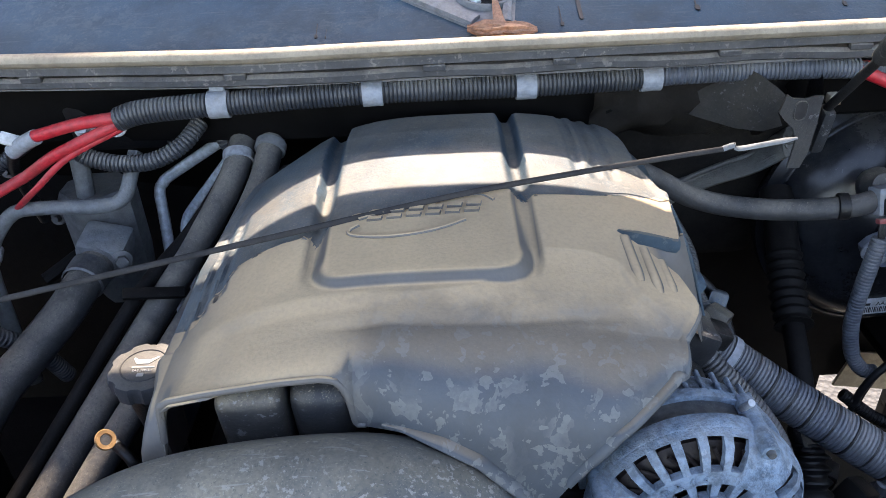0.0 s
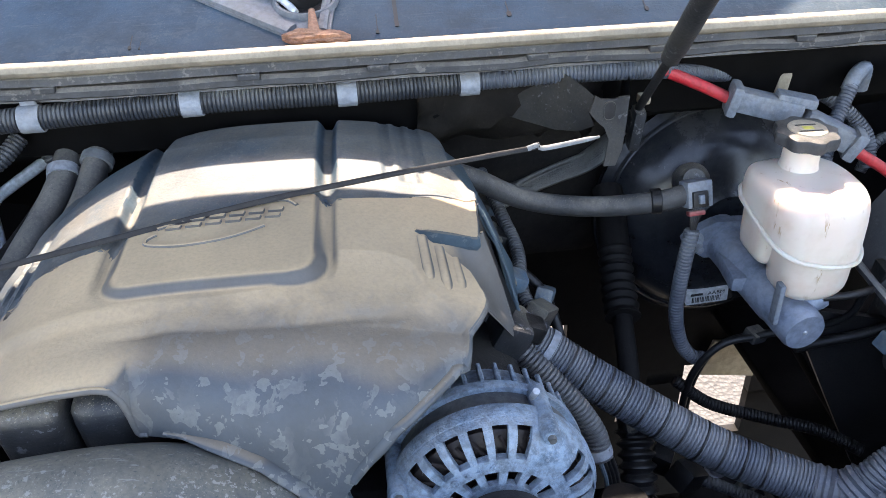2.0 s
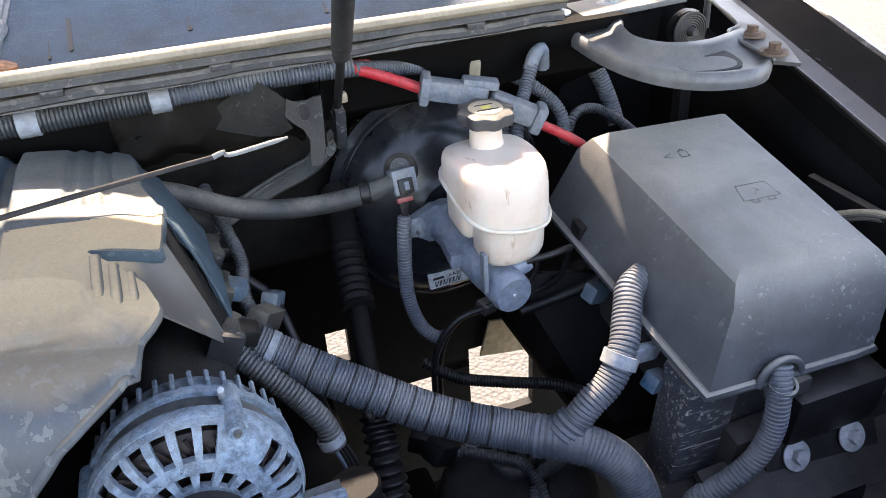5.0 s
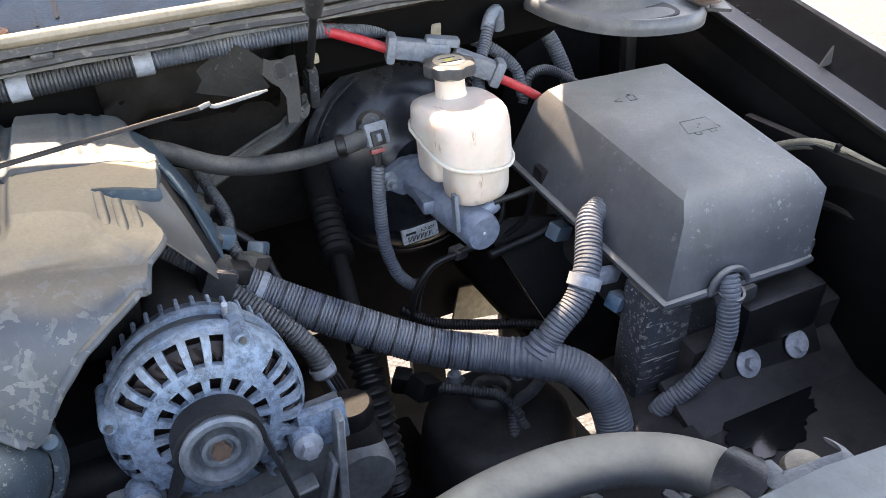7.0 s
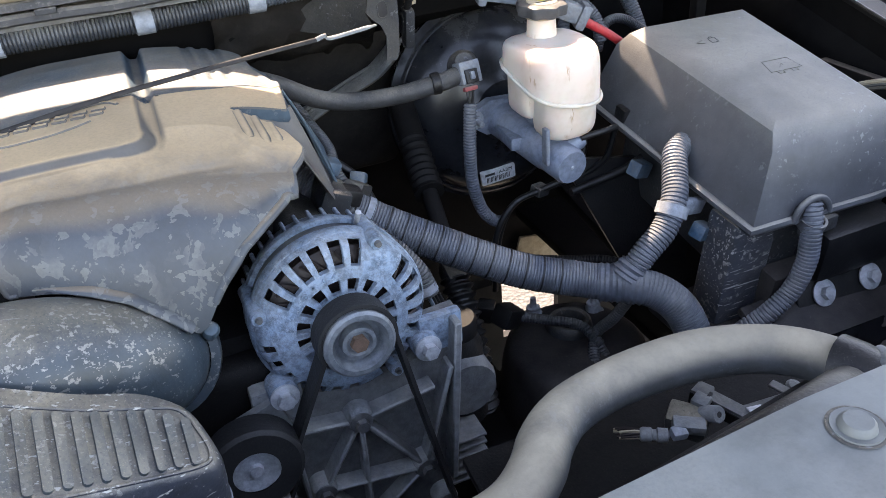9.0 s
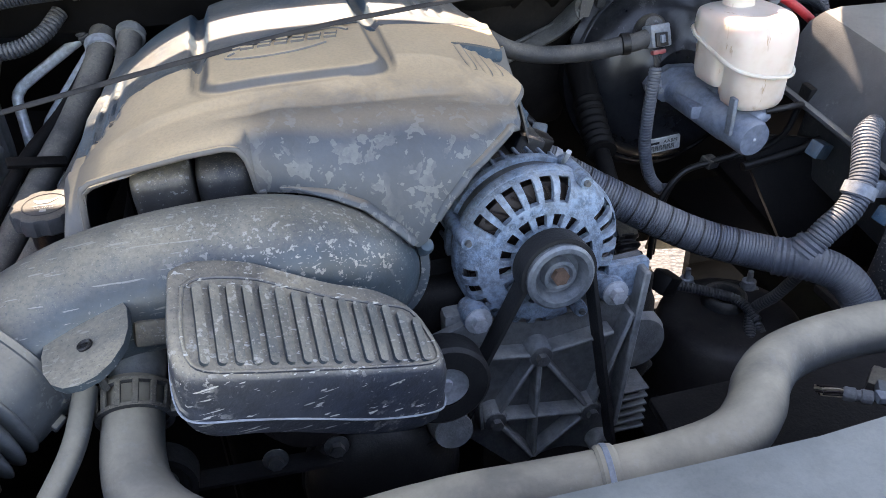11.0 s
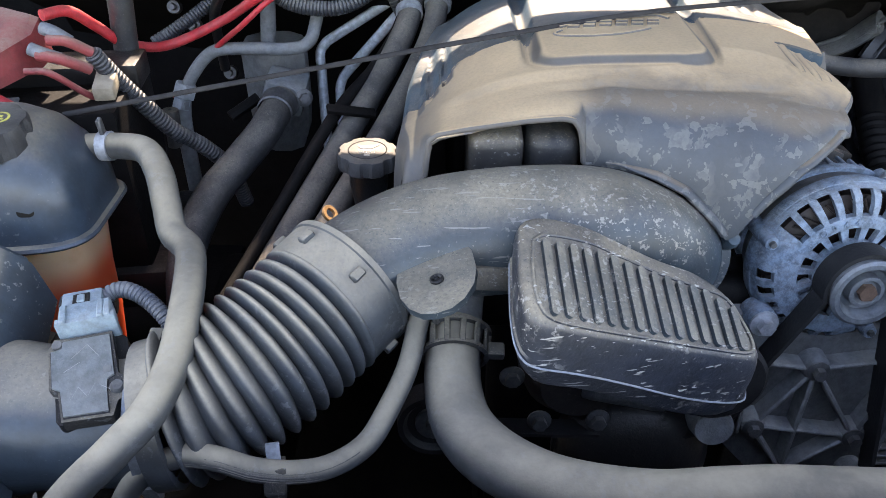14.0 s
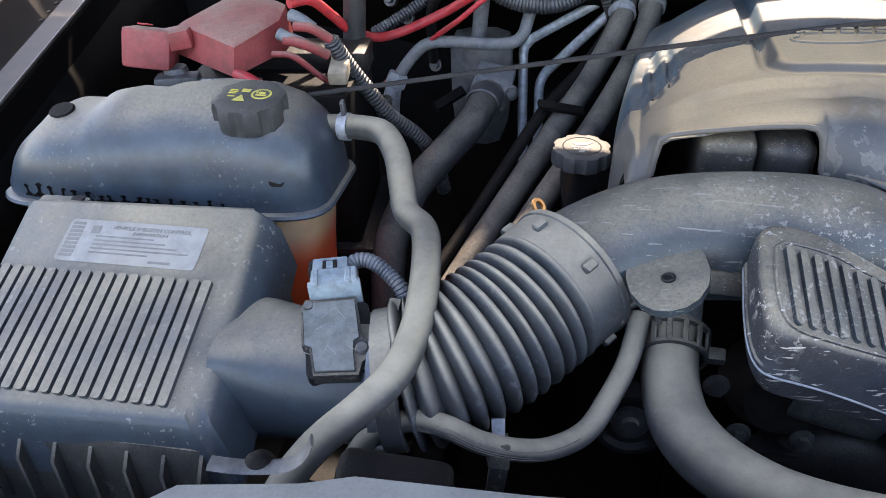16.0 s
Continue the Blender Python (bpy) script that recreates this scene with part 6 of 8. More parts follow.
    part("patch", prism(rounded(0.014, 0.009, 0.004), 0, 0.0006, axis_pose(Vector((-0.508, 0.3755, 1.052)), (0.2, -1, 0.38))), GRIME_SHADE, up)
    random.seed(4)
    def shell_at(x, h):
        """A point of the near side of the upper shell at a height over the seam, with its outward direction."""
        hh = interp([(a, b) for a, b, c in prof], x)
        dd = interp([(a, c) for a, b, c in prof], x)
        def at(q):
            k = min(1.0, max(0.0, q / max(hh, 1e-4))) ** (1 / 0.62)
            return Vector((x, 0.437 + 0.03 * (x + 0.47) - dd * math.sqrt(max(0.0, 1 - k * k)), seam + q))
        p = at(h)
        t = at(h + 0.002) - at(max(0.0, h - 0.002))
        out = Vector((0, -t.z, t.y)).normalized()
        return p, -out if out.y > 0 else out
    for k in range(17):
        x = -0.765 + 0.0125 * k + 0.004 * random.random()
        tall = (0.024 if k < 4 else 0.013 if k < 8 else 0.009) * (0.5 + 0.5 * random.random())
        w = 0.0028 + 0.0035 * random.random()
        lean = random.uniform(-0.004, 0.004)
        bm = bmesh.new()
        rings = []
        for i in range(9):
            h = 0.003 + tall * i / 8
            wide = w * (1.9 - 1.6 * smooth(0.0, 0.45, i / 8) + 0.5 * smooth(0.7, 0.9, i / 8)) * (1 - 0.9 * (i == 8))
            row = []
            for e, lift in ((-1, -0.001), (-0.8, 0.0004), (0.8, 0.0004), (1, -0.001)):
                p, out = shell_at(x + lean * i / 8 + e * wide, h)
                row.append(p + out * lift)
            rings.append(row)
        bm.free()
        part("wet_mark", loft(rings), WET, up)


def build_battery():
    bat = thing("battery", "dusty black battery with terminal clamp and label", "battery", (-0.61, 0.62, 0.85))
    part("case", block((0.20, 0.17, 0.20), pose(-0.60, 0.63, 0.965, 0, 0, 6), 0.006), GRIME_SHADE, bat)
    part("top_step", block((0.19, 0.06, 0.03), pose(-0.59, 0.66, 1.070, 0, 0, 6), 0.004), BLACK, bat)
    lab = part("label", block((0.075, 0.026, 0.003), pose(-0.635, 0.567, 1.066, 20, 0, 8), 0.001), GLUE_BLUE, bat, "dark blue battery label with pale boxes")
    for k in range(4):
        part("label_box", block((0.011, 0.014, 0.0012), pose(-0.662 + 0.0145 * k, 0.5655 + 0.002 * k, 1.0685, 20, 0, 8), 0.0003, 1), LABEL, lab)
    part("terminal_post", lathe(bmesh.new(), [(0.0, 0.012), (0.012, 0.012), (0.014, 0.008), (0.014, -0.01)], (-0.70, 0.575, 1.072), (0, 0, 1), 18), STEEL_DARK, bat)
    part("terminal_clamp", block((0.05, 0.026, 0.02), pose(-0.695, 0.566, 1.068, 0, 0, 15), 0.005), STEEL_DARK, bat)
    # pale tan is painted on for the sun that strikes this bracket
    part("hold_down", block((0.022, 0.04, 0.016), pose(-0.512, 0.60, 1.078, 12, 0, 8), 0.003), TAN, bat, "sunlit pale hold-down bracket")
    part("tray", block((0.24, 0.20, 0.05), pose(-0.60, 0.63, 0.85, 0, 0, 6), 0.008), BLACK, bat)

    red = thing("battery_cover", "dusty red plastic terminal cover on the battery", "terminal cover", (-0.62, 0.58, 1.06))
    bm = loft([[Vector(p) for p in ring] for ring in (
        [(-0.715, 0.602, 1.092), (-0.655, 0.680, 1.100), (-0.575, 0.636, 1.100), (-0.573, 0.600, 1.098), (-0.612, 0.538, 1.088)],
        [(-0.697, 0.597, 1.126), (-0.648, 0.672, 1.143), (-0.579, 0.632, 1.141), (-0.579, 0.606, 1.131), (-0.607, 0.541, 1.120)],
        [(-0.690, 0.598, 1.130), (-0.648, 0.666, 1.147), (-0.585, 0.629, 1.145), (-0.585, 0.608, 1.136), (-0.608, 0.550, 1.125)])])
    bevel_all(bm, 0.0035, 2, 20)
    part("main_cover", bm, RED_DUSTY, red)
    part("bridge", block((0.05, 0.032, 0.022), pose(-0.700, 0.585, 1.113, 0, -10, 8), 0.005), RED_DUSTY, red)
    part("flap", block((0.055, 0.042, 0.045), pose(-0.728, 0.580, 1.103, -15, 8, 10), 0.006), RED_DUSTY, red)
    bars(red, "plus_mark", pose(-0.732, 0.585, 1.1285, -15, 8, 10), [(-0.008, -0.002, 0.016, 0.004), (-0.002, -0.008, 0.004, 0.016)], RED, 0.0012)

    wires = thing("battery_cables", "red battery cables with grey lugs and corrugated conduit", "cable", (-0.5, 0.65, 0.96))
    for pts, r, mat, lab in (
            ([(-0.572, 0.625, 1.145), (-0.555, 0.650, 1.142), (-0.540, 0.675, 1.118), (-0.522, 0.705, 1.088), (-0.495, 0.765, 1.066), (-0.431, 0.800, 1.086), (-0.371, 0.782, 1.123), (-0.297, 0.790, 1.152)], 0.0062, RED, "red_cable"),
            ([(-0.515, 0.80, 0.985), (-0.452, 0.800, 1.045), (-0.403, 0.775, 1.086), (-0.360, 0.780, 1.119), (-0.299, 0.790, 1.145)], 0.0036, RED, "red_cable"),
            ([(-0.395, 0.792, 1.140), (-0.341, 0.790, 1.153), (-0.292, 0.790, 1.158)], 0.0068, RED, "red_cable"),
            ([(-0.608, 0.538, 1.092), (-0.585, 0.525, 1.090), (-0.555, 0.510, 1.078), (-0.53, 0.49, 1.06)], 0.0062, RED, "red_cable"),
            ([(-0.556, 0.590, 1.130), (-0.538, 0.592, 1.128), (-0.520, 0.603, 1.112)], 0.0058, RED_DUSTY, "red_cable"),
            ([(-0.565, 0.578, 1.118), (-0.545, 0.580, 1.114), (-0.522, 0.598, 1.095)], 0.0058, RED_DUSTY, "red_cable"),
            ([(-0.575, 0.565, 1.106), (-0.552, 0.566, 1.104), (-0.530, 0.585, 1.075), (-0.515, 0.61, 1.05)], 0.0036, RED_DUSTY, "red_cable"),
            ([(-0.562, 0.598, 1.140), (-0.550, 0.596, 1.136), (-0.535, 0.596, 1.125)], 0.0068, CONNECTOR, "lug"),
            ([(-0.572, 0.582, 1.124), (-0.560, 0.581, 1.119), (-0.545, 0.584, 1.112)], 0.0068, CONNECTOR, "lug")):
        part(lab, tube(pts, r, seg=12, step=0.006), mat, wires, sharp=70)
    part("conduit", corrugated([(-0.520, 0.603, 1.112), (-0.509, 0.618, 1.080), (-0.490, 0.630, 1.044), (-0.470, 0.650, 1.003), (-0.444, 0.672, 0.970), (-0.425, 0.70, 0.925), (-0.42, 0.73, 0.86)], 0.0098, 0.0050, 0.0016), LOOM, wires)
    post = thing("support_post", "black upright support post beside the battery", "post", (-0.525, 0.70, 0.7))
    part("post", tube([(-0.515, 0.70, 1.16), (-0.530, 0.70, 0.98), (-0.54, 0.70, 0.7)], 0.014, seg=16, step=0.03), BLACK_DUSTY, post)
    ground_cable = thing("ground_cables", "black cable ends with a pale taped lug near the bulkhead", "cable", (-0.42, 0.82, 1.08))
    part("taped_lug", tube([(-0.392, 0.792, 1.140), (-0.412, 0.796, 1.130), (-0.428, 0.80, 1.12)], 0.0085, seg=12, step=0.006), CLIP, ground_cable)
    part("white_tag", block((0.02, 0.014, 0.004), pose(-0.424, 0.797, 1.136, 40, 30, 20), 0.001), LABEL, ground_cable)
    part("cable", tube([(-0.428, 0.80, 1.12), (-0.45, 0.83, 1.08), (-0.455, 0.86, 1.0)], 0.007, seg=12, step=0.01), BLACK, ground_cable)
    part("conduit", corrugated([(-0.526, 0.800, 1.057), (-0.498, 0.815, 1.071), (-0.462, 0.83, 1.093), (-0.42, 0.84, 1.12)], 0.0085, 0.0046, 0.0012), LOOM, ground_cable)
    for k, (x, y, z) in enumerate(((-0.50, 0.90, 1.05), (-0.53, 0.92, 1.07), (-0.46, 0.90, 0.98))):
        part("stud", lathe(bmesh.new(), [(0.0, 0.016), (0.004, 0.016), (0.005, 0.006), (0.009, 0.006), (0.010, 0.0), (0.010, -0.01)], (x, y, z), (0.1, -1, 0.3), 14), STEEL_DARK, ground_cable)


build_airbox()
build_tank()
build_battery()


# ---- behind on the left: dryer, pipes, hoses, oil filler ----
def build_left_rear():
    acc = thing("refrigerant_dryer", "grimy cast dryer canister with pipes and hose fittings", "dryer", (-0.38, 0.86, 0.75))
    rings = []
    for z, r in ((0.88, 0.030), (0.91, 0.042), (0.95, 0.046), (1.030, 0.047), (1.040, 0.042)):
        rings.append([Vector((-0.385 + r * math.cos(a) * (1.0 if abs(math.cos(a)) > 0.4 else 1.05), 0.868 + r * 0.85 * math.sin(a), z)) for a in [2 * math.pi * k / 8 + 0.39 for k in range(8)]])
    bm = loft(rings)
    bevel_all(bm, 0.005, 2, 25)
    part("canister", bm, ALLOY_GRIMY, acc)
    part("top_pipe", tube([(-0.388, 0.845, 1.036), (-0.385, 0.845, 1.06), (-0.381, 0.845, 1.10)], 0.0105, seg=16), ALLOY_DARK, acc)
    part("loop_pipe", tube([(-0.498, 0.79, 0.985), (-0.482, 0.795, 1.015), (-0.455, 0.80, 1.043), (-0.422, 0.800, 1.049), (-0.351, 0.800, 1.048), (-0.325, 0.803, 1.056), (-0.317, 0.82, 1.075), (-0.313, 0.840, 1.094)], 0.0082, seg=16, step=0.006), ALLOY_DARK, acc, sharp=70)
    part("pipe_nut", lathe(bmesh.new(), [(0.0, 0.014), (0.0135, 0.014), (0.0155, 0.011), (0.0155, -0.004), (0.012, -0.006), (0.012, -0.02), (0.0, -0.02)], (-0.496, 0.790, 0.992), (0.4, 0.2, 1), 6), ALLOY_MID, acc)
    part("drop_pipe", tube([(-0.498, 0.788, 0.985), (-0.503, 0.79, 0.955), (-0.505, 0.79, 0.90), (-0.505, 0.79, 0.80)], 0.0105, seg=14), ALLOY_DARK, acc)
    part("fitting_block", block((0.055, 0.05, 0.045), pose(-0.362, 0.80, 0.990, 10, 15, 0), 0.008), ALLOY_DARK, acc)
    part("fitting_collar", lathe(bmesh.new(), [(0.016, -0.02), (0.020, -0.018), (0.022, 0.0), (0.018, 0.012), (0.0, 0.014)], (-0.362, 0.772, 0.985), (-0.1, -1, -0.1), 22), ALLOY_DARK, acc)
    hexbolt("bolt", (-0.335, 0.775, 0.990), (0.4, -1, 0.2), acc, 0.013, STEEL_DARK)
    part("service_cap", lathe(bmesh.new(), [(0.0, 0.020), (0.010, 0.020), (0.011, 0.018), (0.011, -0.004), (0.009, -0.006), (0.009, -0.03)], (-0.5005, 0.735, 0.972), (0.05, 0, 1), 22, cap=False), BLACK_DUSTY, acc, "black capped service port")
    part("cap_dimple", lathe(bmesh.new(), [(0.0, 0.0004), (0.0025, 0.0004)], (-0.4995, 0.735, 0.9925), (0.05, 0, 1), 12), DARK_MARK, acc)
    part("pressure_switch", tube([(-0.405, 0.815, 0.975), (-0.425, 0.80, 0.965), (-0.44, 0.79, 0.958)], 0.008, seg=8, step=0.02), GRIME_SHADE, acc)

    big = thing("suction_hose", "thick dusty black suction hose running down beside the tank", "hose", (-0.42, 0.6, 0.75))
    part("hose", tube([(-0.362, 0.768, 0.990), (-0.368, 0.73, 0.985), (-0.376, 0.70, 0.976), (-0.402, 0.66, 0.954), (-0.427, 0.62, 0.934), (-0.445, 0.58, 0.905), (-0.454, 0.55, 0.872), (-0.453, 0.52, 0.82), (-0.45, 0.50, 0.72)], 0.0205, seg=22, step=0.008), RUBBER, big, sharp=70)
    part("ferrule", lathe(bmesh.new(), [(0.0215, -0.014), (0.0235, -0.012), (0.0235, 0.012), (0.0215, 0.014)], (-0.366, 0.748, 0.988), (0.1, 1, 0.1), 26, cap=False), STEEL_DARK, big)

    loop = thing("loop_conduit", "black corrugated conduit looping at the bulkhead", "conduit", (-0.3, 0.8, 1.09))
    part("conduit", corrugated([(-0.361, 0.800, 1.119), (-0.346, 0.800, 1.108), (-0.317, 0.800, 1.100), (-0.280, 0.800, 1.101), (-0.249, 0.812, 1.112), (-0.228, 0.835, 1.13)], 0.0098, 0.0046, 0.0014), LOOM, loop)
    part("conduit", corrugated([(-0.225, 0.865, 1.12), (-0.215, 0.86, 1.095), (-0.205, 0.865, 1.07)], 0.009, 0.0046, 0.0014), LOOM, loop)
    part("bulkhead_box", block((0.11, 0.06, 0.07), pose(-0.335, 0.885, 1.125, 10), 0.01), BLACK, loop)
    for x in (-0.36, -0.325):
        hexbolt("bolt", (x, 0.838, 1.128), (0, -1, 0.5), loop, 0.014, STEEL)

    for name, pts in (("pipe", [(-0.226, 0.905, 1.078), (-0.236, 0.903, 1.072), (-0.310, 0.917, 1.024), (-0.322, 0.918, 1.014), (-0.329, 0.915, 1.002), (-0.328, 0.905, 0.97), (-0.325, 0.88, 0.90), (-0.32, 0.86, 0.84)]), ("pipe", [(-0.205, 0.875, 1.074), (-0.221, 0.880, 1.058), (-0.288, 0.905, 0.980), (-0.298, 0.906, 0.966), (-0.303, 0.902, 0.950), (-0.302, 0.89, 0.91), (-0.30, 0.87, 0.85)])):
        solo("refrigerant_pipe", tube(pts, 0.0072, seg=16, step=0.006), ALUMINIUM, "bare aluminium refrigerant pipe bent downwards", "pipe", group="refrigerant pipes", sharp=70)

    tubes = thing("heater_hoses", "black heater hoses and tubes tied together beside the engine", "hose", (-0.25, 0.65, 0.9))
    part("hose", tube([(-0.395, 0.43, 0.84), (-0.325, 0.56, 0.922), (-0.256, 0.69, 1.000), (-0.206, 0.79, 1.060), (-0.192, 0.842, 1.090), (-0.19, 0.88, 1.115)], 0.0155, seg=18), RUBBER, tubes, sharp=70)
    part("hose", tube([(-0.36, 0.41, 0.84), (-0.290, 0.54, 0.925), (-0.218, 0.67, 1.000), (-0.170, 0.78, 1.060), (-0.155, 0.85, 1.10)], 0.0145, seg=18), RUBBER, tubes, sharp=70)
    part("steel_tube", tube([(-0.41, 0.44, 0.86), (-0.348, 0.56, 0.930), (-0.284, 0.676, 1.006), (-0.238, 0.748, 1.040), (-0.208, 0.815, 1.072), (-0.20, 0.87, 1.10)], 0.0075, seg=14), GRIME_SHADE, tubes, "glossy black tube")
    part("clamp", lathe(bmesh.new(), [(0.015, -0.006), (0.0178, -0.006), (0.0178, 0.006), (0.015, 0.006)], (-0.1945, 0.832, 1.084), (-0.1, 0.85, 0.5), 24, cap=False), STEEL, tubes)
    part("clamp", lathe(bmesh.new(), [(0.014, -0.005), (0.0178, -0.005), (0.0178, 0.005), (0.014, 0.005)], (-0.157, 0.838, 1.093), (0.15, 0.85, 0.45), 24, cap=False), ALLOY_DARK, tubes)
    part("tie_bracket", block((0.06, 0.012, 0.006), pose(-0.262, 0.672, 1.014, 30, 15, 20), 0.0015), GRIME_SHADE, tubes)

    oil = thing("oil_filler", "black oil filler neck with dusty fluted cap", "oil filler", (-0.238, 0.555, 0.9))
    ax = Vector((0.02, -0.03, 1.0)).normalized()
    at = Vector((-0.234, 0.552, 1.0213)) - ax * 0.0213
    m = axis_pose(at, ax)
    part("neck", lathe(bmesh.new(), [(0.024, 0.010), (0.0205, 0.004), (0.0205, -0.02), (0.016, -0.05), (0.016, -0.12)], at, ax, 26, cap=False), BLACK, oil)
    rings = []
    for r, h in ((0.0295, 0.002), (0.0320, 0.004), (0.0325, 0.016), (0.031, 0.0200), (0.0275, 0.0212)):
        rings.append([m @ Vector(((r - 0.0022 * (math.cos(8 * a) > 0.5)) * math.cos(a), (r - 0.0022 * (math.cos(8 * a) > 0.5)) * math.sin(a), h)) for a in [2 * math.pi * k / 64 for k in range(64)]])
    cap = part("cap", loft(rings), CAP_DUST, oil, "dusty oil cap with moulded oil can symbol", sharp=30)
    q = m @ pose(0, 0, 0.0213)
    part("can_symbol", prism([(-0.007, 0.002), (0.004, 0.002), (0.012, 0.010), (0.010, 0.0105), (0.004, 0.007), (-0.007, 0.0075), (-0.010, 0.010), (-0.011, 0.008)], 0.0, 0.0006, q), PALE_INK, cap)
    lettering("grade", "SAE 5W-30", 0.0036, q @ pose(0, -0.0068, 0.0003), PALE_INK, cap, 0.0002)
    bars(cap, "moulded_marks", q, [(-0.010, -0.003, 0.020, 0.0012), (-0.003, -0.014, 0.006, 0.004)], PALE_INK, 0.0005)
    part("rim_line", lathe(bmesh.new(), [(0.0195, 0.0), (0.0203, 0.0006), (0.021, 0.0)], q @ Vector((0, 0, 0)), ax, 36, cap=False), DARK_MARK, cap)
    ringer = thing("transmission_dipstick", "transmission dipstick with an orange ring handle", "dipstick", (-0.258, 0.50, 0.97))
    part("ring", lathe(bmesh.new(), [(0.0055, -0.002), (0.0090, -0.002), (0.0098, 0.0), (0.0090, 0.002), (0.0055, 0.002), (0.0052, 0.0), (0.0055, -0.002)], (-0.276, 0.524, 0.960), (0.55, -0.3, 0.55), 26, cap=False), YELLOW_PLASTIC, ringer)
    part("stem", tube([(-0.272, 0.528, 0.951), (-0.25, 0.51, 0.94), (-0.245, 0.52, 0.85)], 0.005, seg=10), BLACK, ringer)

    # dipstick blade lying across the bay
    blade = [(-0.525, 0.516, 1.080), (-0.30, 0.550, 1.108), (-0.10, 0.580, 1.132), (0.05, 0.614, 1.1435), (0.15, 0.640, 1.1445), (0.25, 0.665, 1.144), (0.300, 0.677, 1.1435), (0.312, 0.680, 1.1455), (0.318, 0.681, 1.141), (0.377, 0.696, 1.1415)]
    stick = thing("dipstick", "long flat steel dipstick laid across the engine bay", "dipstick", (0.0, 0.6, 1.14))
    part("blade", sweep(bmesh.new(), blade[:8], 0.0026, seg=8, step=0.006, flat=0.35, up=(0, 0.84, -0.54)), BLADE, stick)
    part("tip", sweep(bmesh.new(), blade[6:], lambda r, t: 0.0027 - 0.0013 * smooth(t - 0.015, t, r), seg=8, step=0.004, flat=0.35, up=(0, 0.84, -0.54)), ALLOY_DARK, stick, "worn tip")


build_left_rear()


# ---- right side: booster, master cylinder, fuse box, looms ----
def build_brakes():
    booster = thing("brake_booster", "round black painted brake booster with label", "brake booster", (0.59, 0.88, 0.78))
    c, ax = Vector((0.592, 0.855, 0.945)), Vector((-0.03, -1.0, 0.10)).normalized()
    prof = [(0.0, 0.055), (0.045, 0.055), (0.052, 0.050), (0.062, 0.046), (0.095, 0.040), (0.118, 0.030), (0.134, 0.012), (0.141, -0.004), (0.150, -0.010), (0.157, -0.014), (0.158, -0.022), (0.150, -0.028), (0.150, -0.06), (0.13, -0.09), (0.0, -0.10)]
    part("shell", lathe(bmesh.new(), prof, c, ax, 72), BOOSTER, booster, sharp=28)
    part("bead", lathe(bmesh.new(), [(0.1435, -0.004), (0.146, -0.001), (0.1485, -0.004)], c, ax, 72, cap=False), BOOSTER, booster)
    m = axis_pose(Vector((0.5775, 0.806, 0.846)), (-0.05, -1, -0.10), (1, -0.06, 0))
    lab = part("label", prism(rounded(0.056, 0.024, 0.002, 2), -0.004, 0.002, m @ pose(0, 0, 0, 0, 0, 6)), LABEL, booster, "white bar code label")
    q = m @ pose(0, 0, 0.0021, 0, 0, 6)
    bars(lab, "bar_code", q, [(-0.020 + 0.0022 * k, -0.009, 0.0009 + 0.0006 * (k % 3 == 0), 0.009) for k in range(18)], DARK_MARK, 0.0003)
    bars(lab, "print", q, [(-0.022, 0.003, 0.016, 0.004)], DARK_MARK, 0.0003)
    lettering("print", "AABM", 0.0085, q @ pose(0.012, 0.0052, 0.0003), DARK_MARK, lab, 0.0002)
    valve = part("check_valve", lathe(bmesh.new(), [(0.0, 0.026), (0.012, 0.026), (0.015, 0.016), (0.019, 0.012), (0.021, 0.0), (0.021, -0.01)], (0.512, 0.765, 1.045), (-0.25, -0.8, 0.5), 24), BLACK_DUSTY, booster)
    plug = part("sensor_plug", block((0.030, 0.022, 0.030), pose(0.503, 0.730, 1.048, -20, 0, 6), 0.003), CONNECTOR, booster, "grey sensor connector")
    part("plug_face", block((0.018, 0.006, 0.018), pose(0.503, 0.7175, 1.047, -20, 0, 6), 0.0015), BLACK, plug)
    part("plug_key", block((0.006, 0.006, 0.010), pose(0.503, 0.714, 1.049, -20, 0, 6), 0.001), CONNECTOR, plug)
    part("plug_seal", block((0.020, 0.008, 0.006), pose(0.500, 0.716, 1.031, -20, 0, 6), 0.002), RED_DUSTY, plug)

    vac = thing("vacuum_hose", "dusty black vacuum hose from the booster to the engine", "hose", (0.37, 0.75, 1.0))
    part("hose", tube([(0.492, 0.733, 1.046), (0.464, 0.728, 1.043), (0.409, 0.745, 1.032), (0.354, 0.760, 1.031), (0.308, 0.765, 1.043), (0.259, 0.755, 1.075), (0.22, 0.745, 1.095)], 0.0118, seg=18, step=0.006), RUBBER, vac, sharp=70)
    part("clamp", lathe(bmesh.new(), [(0.012, -0.006), (0.0142, -0.005), (0.0142, 0.005), (0.012, 0.006)], (0.458, 0.7295, 1.0425), (1, -0.2, 0.1), 22, cap=False), BLACK, vac)
    wl = thing("sensor_loom", "grey corrugated sensor loom hanging from the booster valve", "wiring loom", (0.5, 0.71, 0.82))
    part("conduit", corrugated([(0.497, 0.712, 1.012), (0.493, 0.708, 0.988), (0.490, 0.707, 0.939), (0.492, 0.708, 0.896), (0.504, 0.709, 0.853), (0.522, 0.71, 0.828), (0.537, 0.712, 0.822)], 0.0088, 0.0042, 0.0012), LOOM_GREY, wl)
    for k in range(5):
        part("wire", tube([(0.495 + 0.003 * k, 0.718, 1.034), (0.494 + 0.002 * k, 0.713, 1.022), (0.496 + 0.0008 * k, 0.711, 1.008)], 0.0013, seg=6), BLACK, wl)

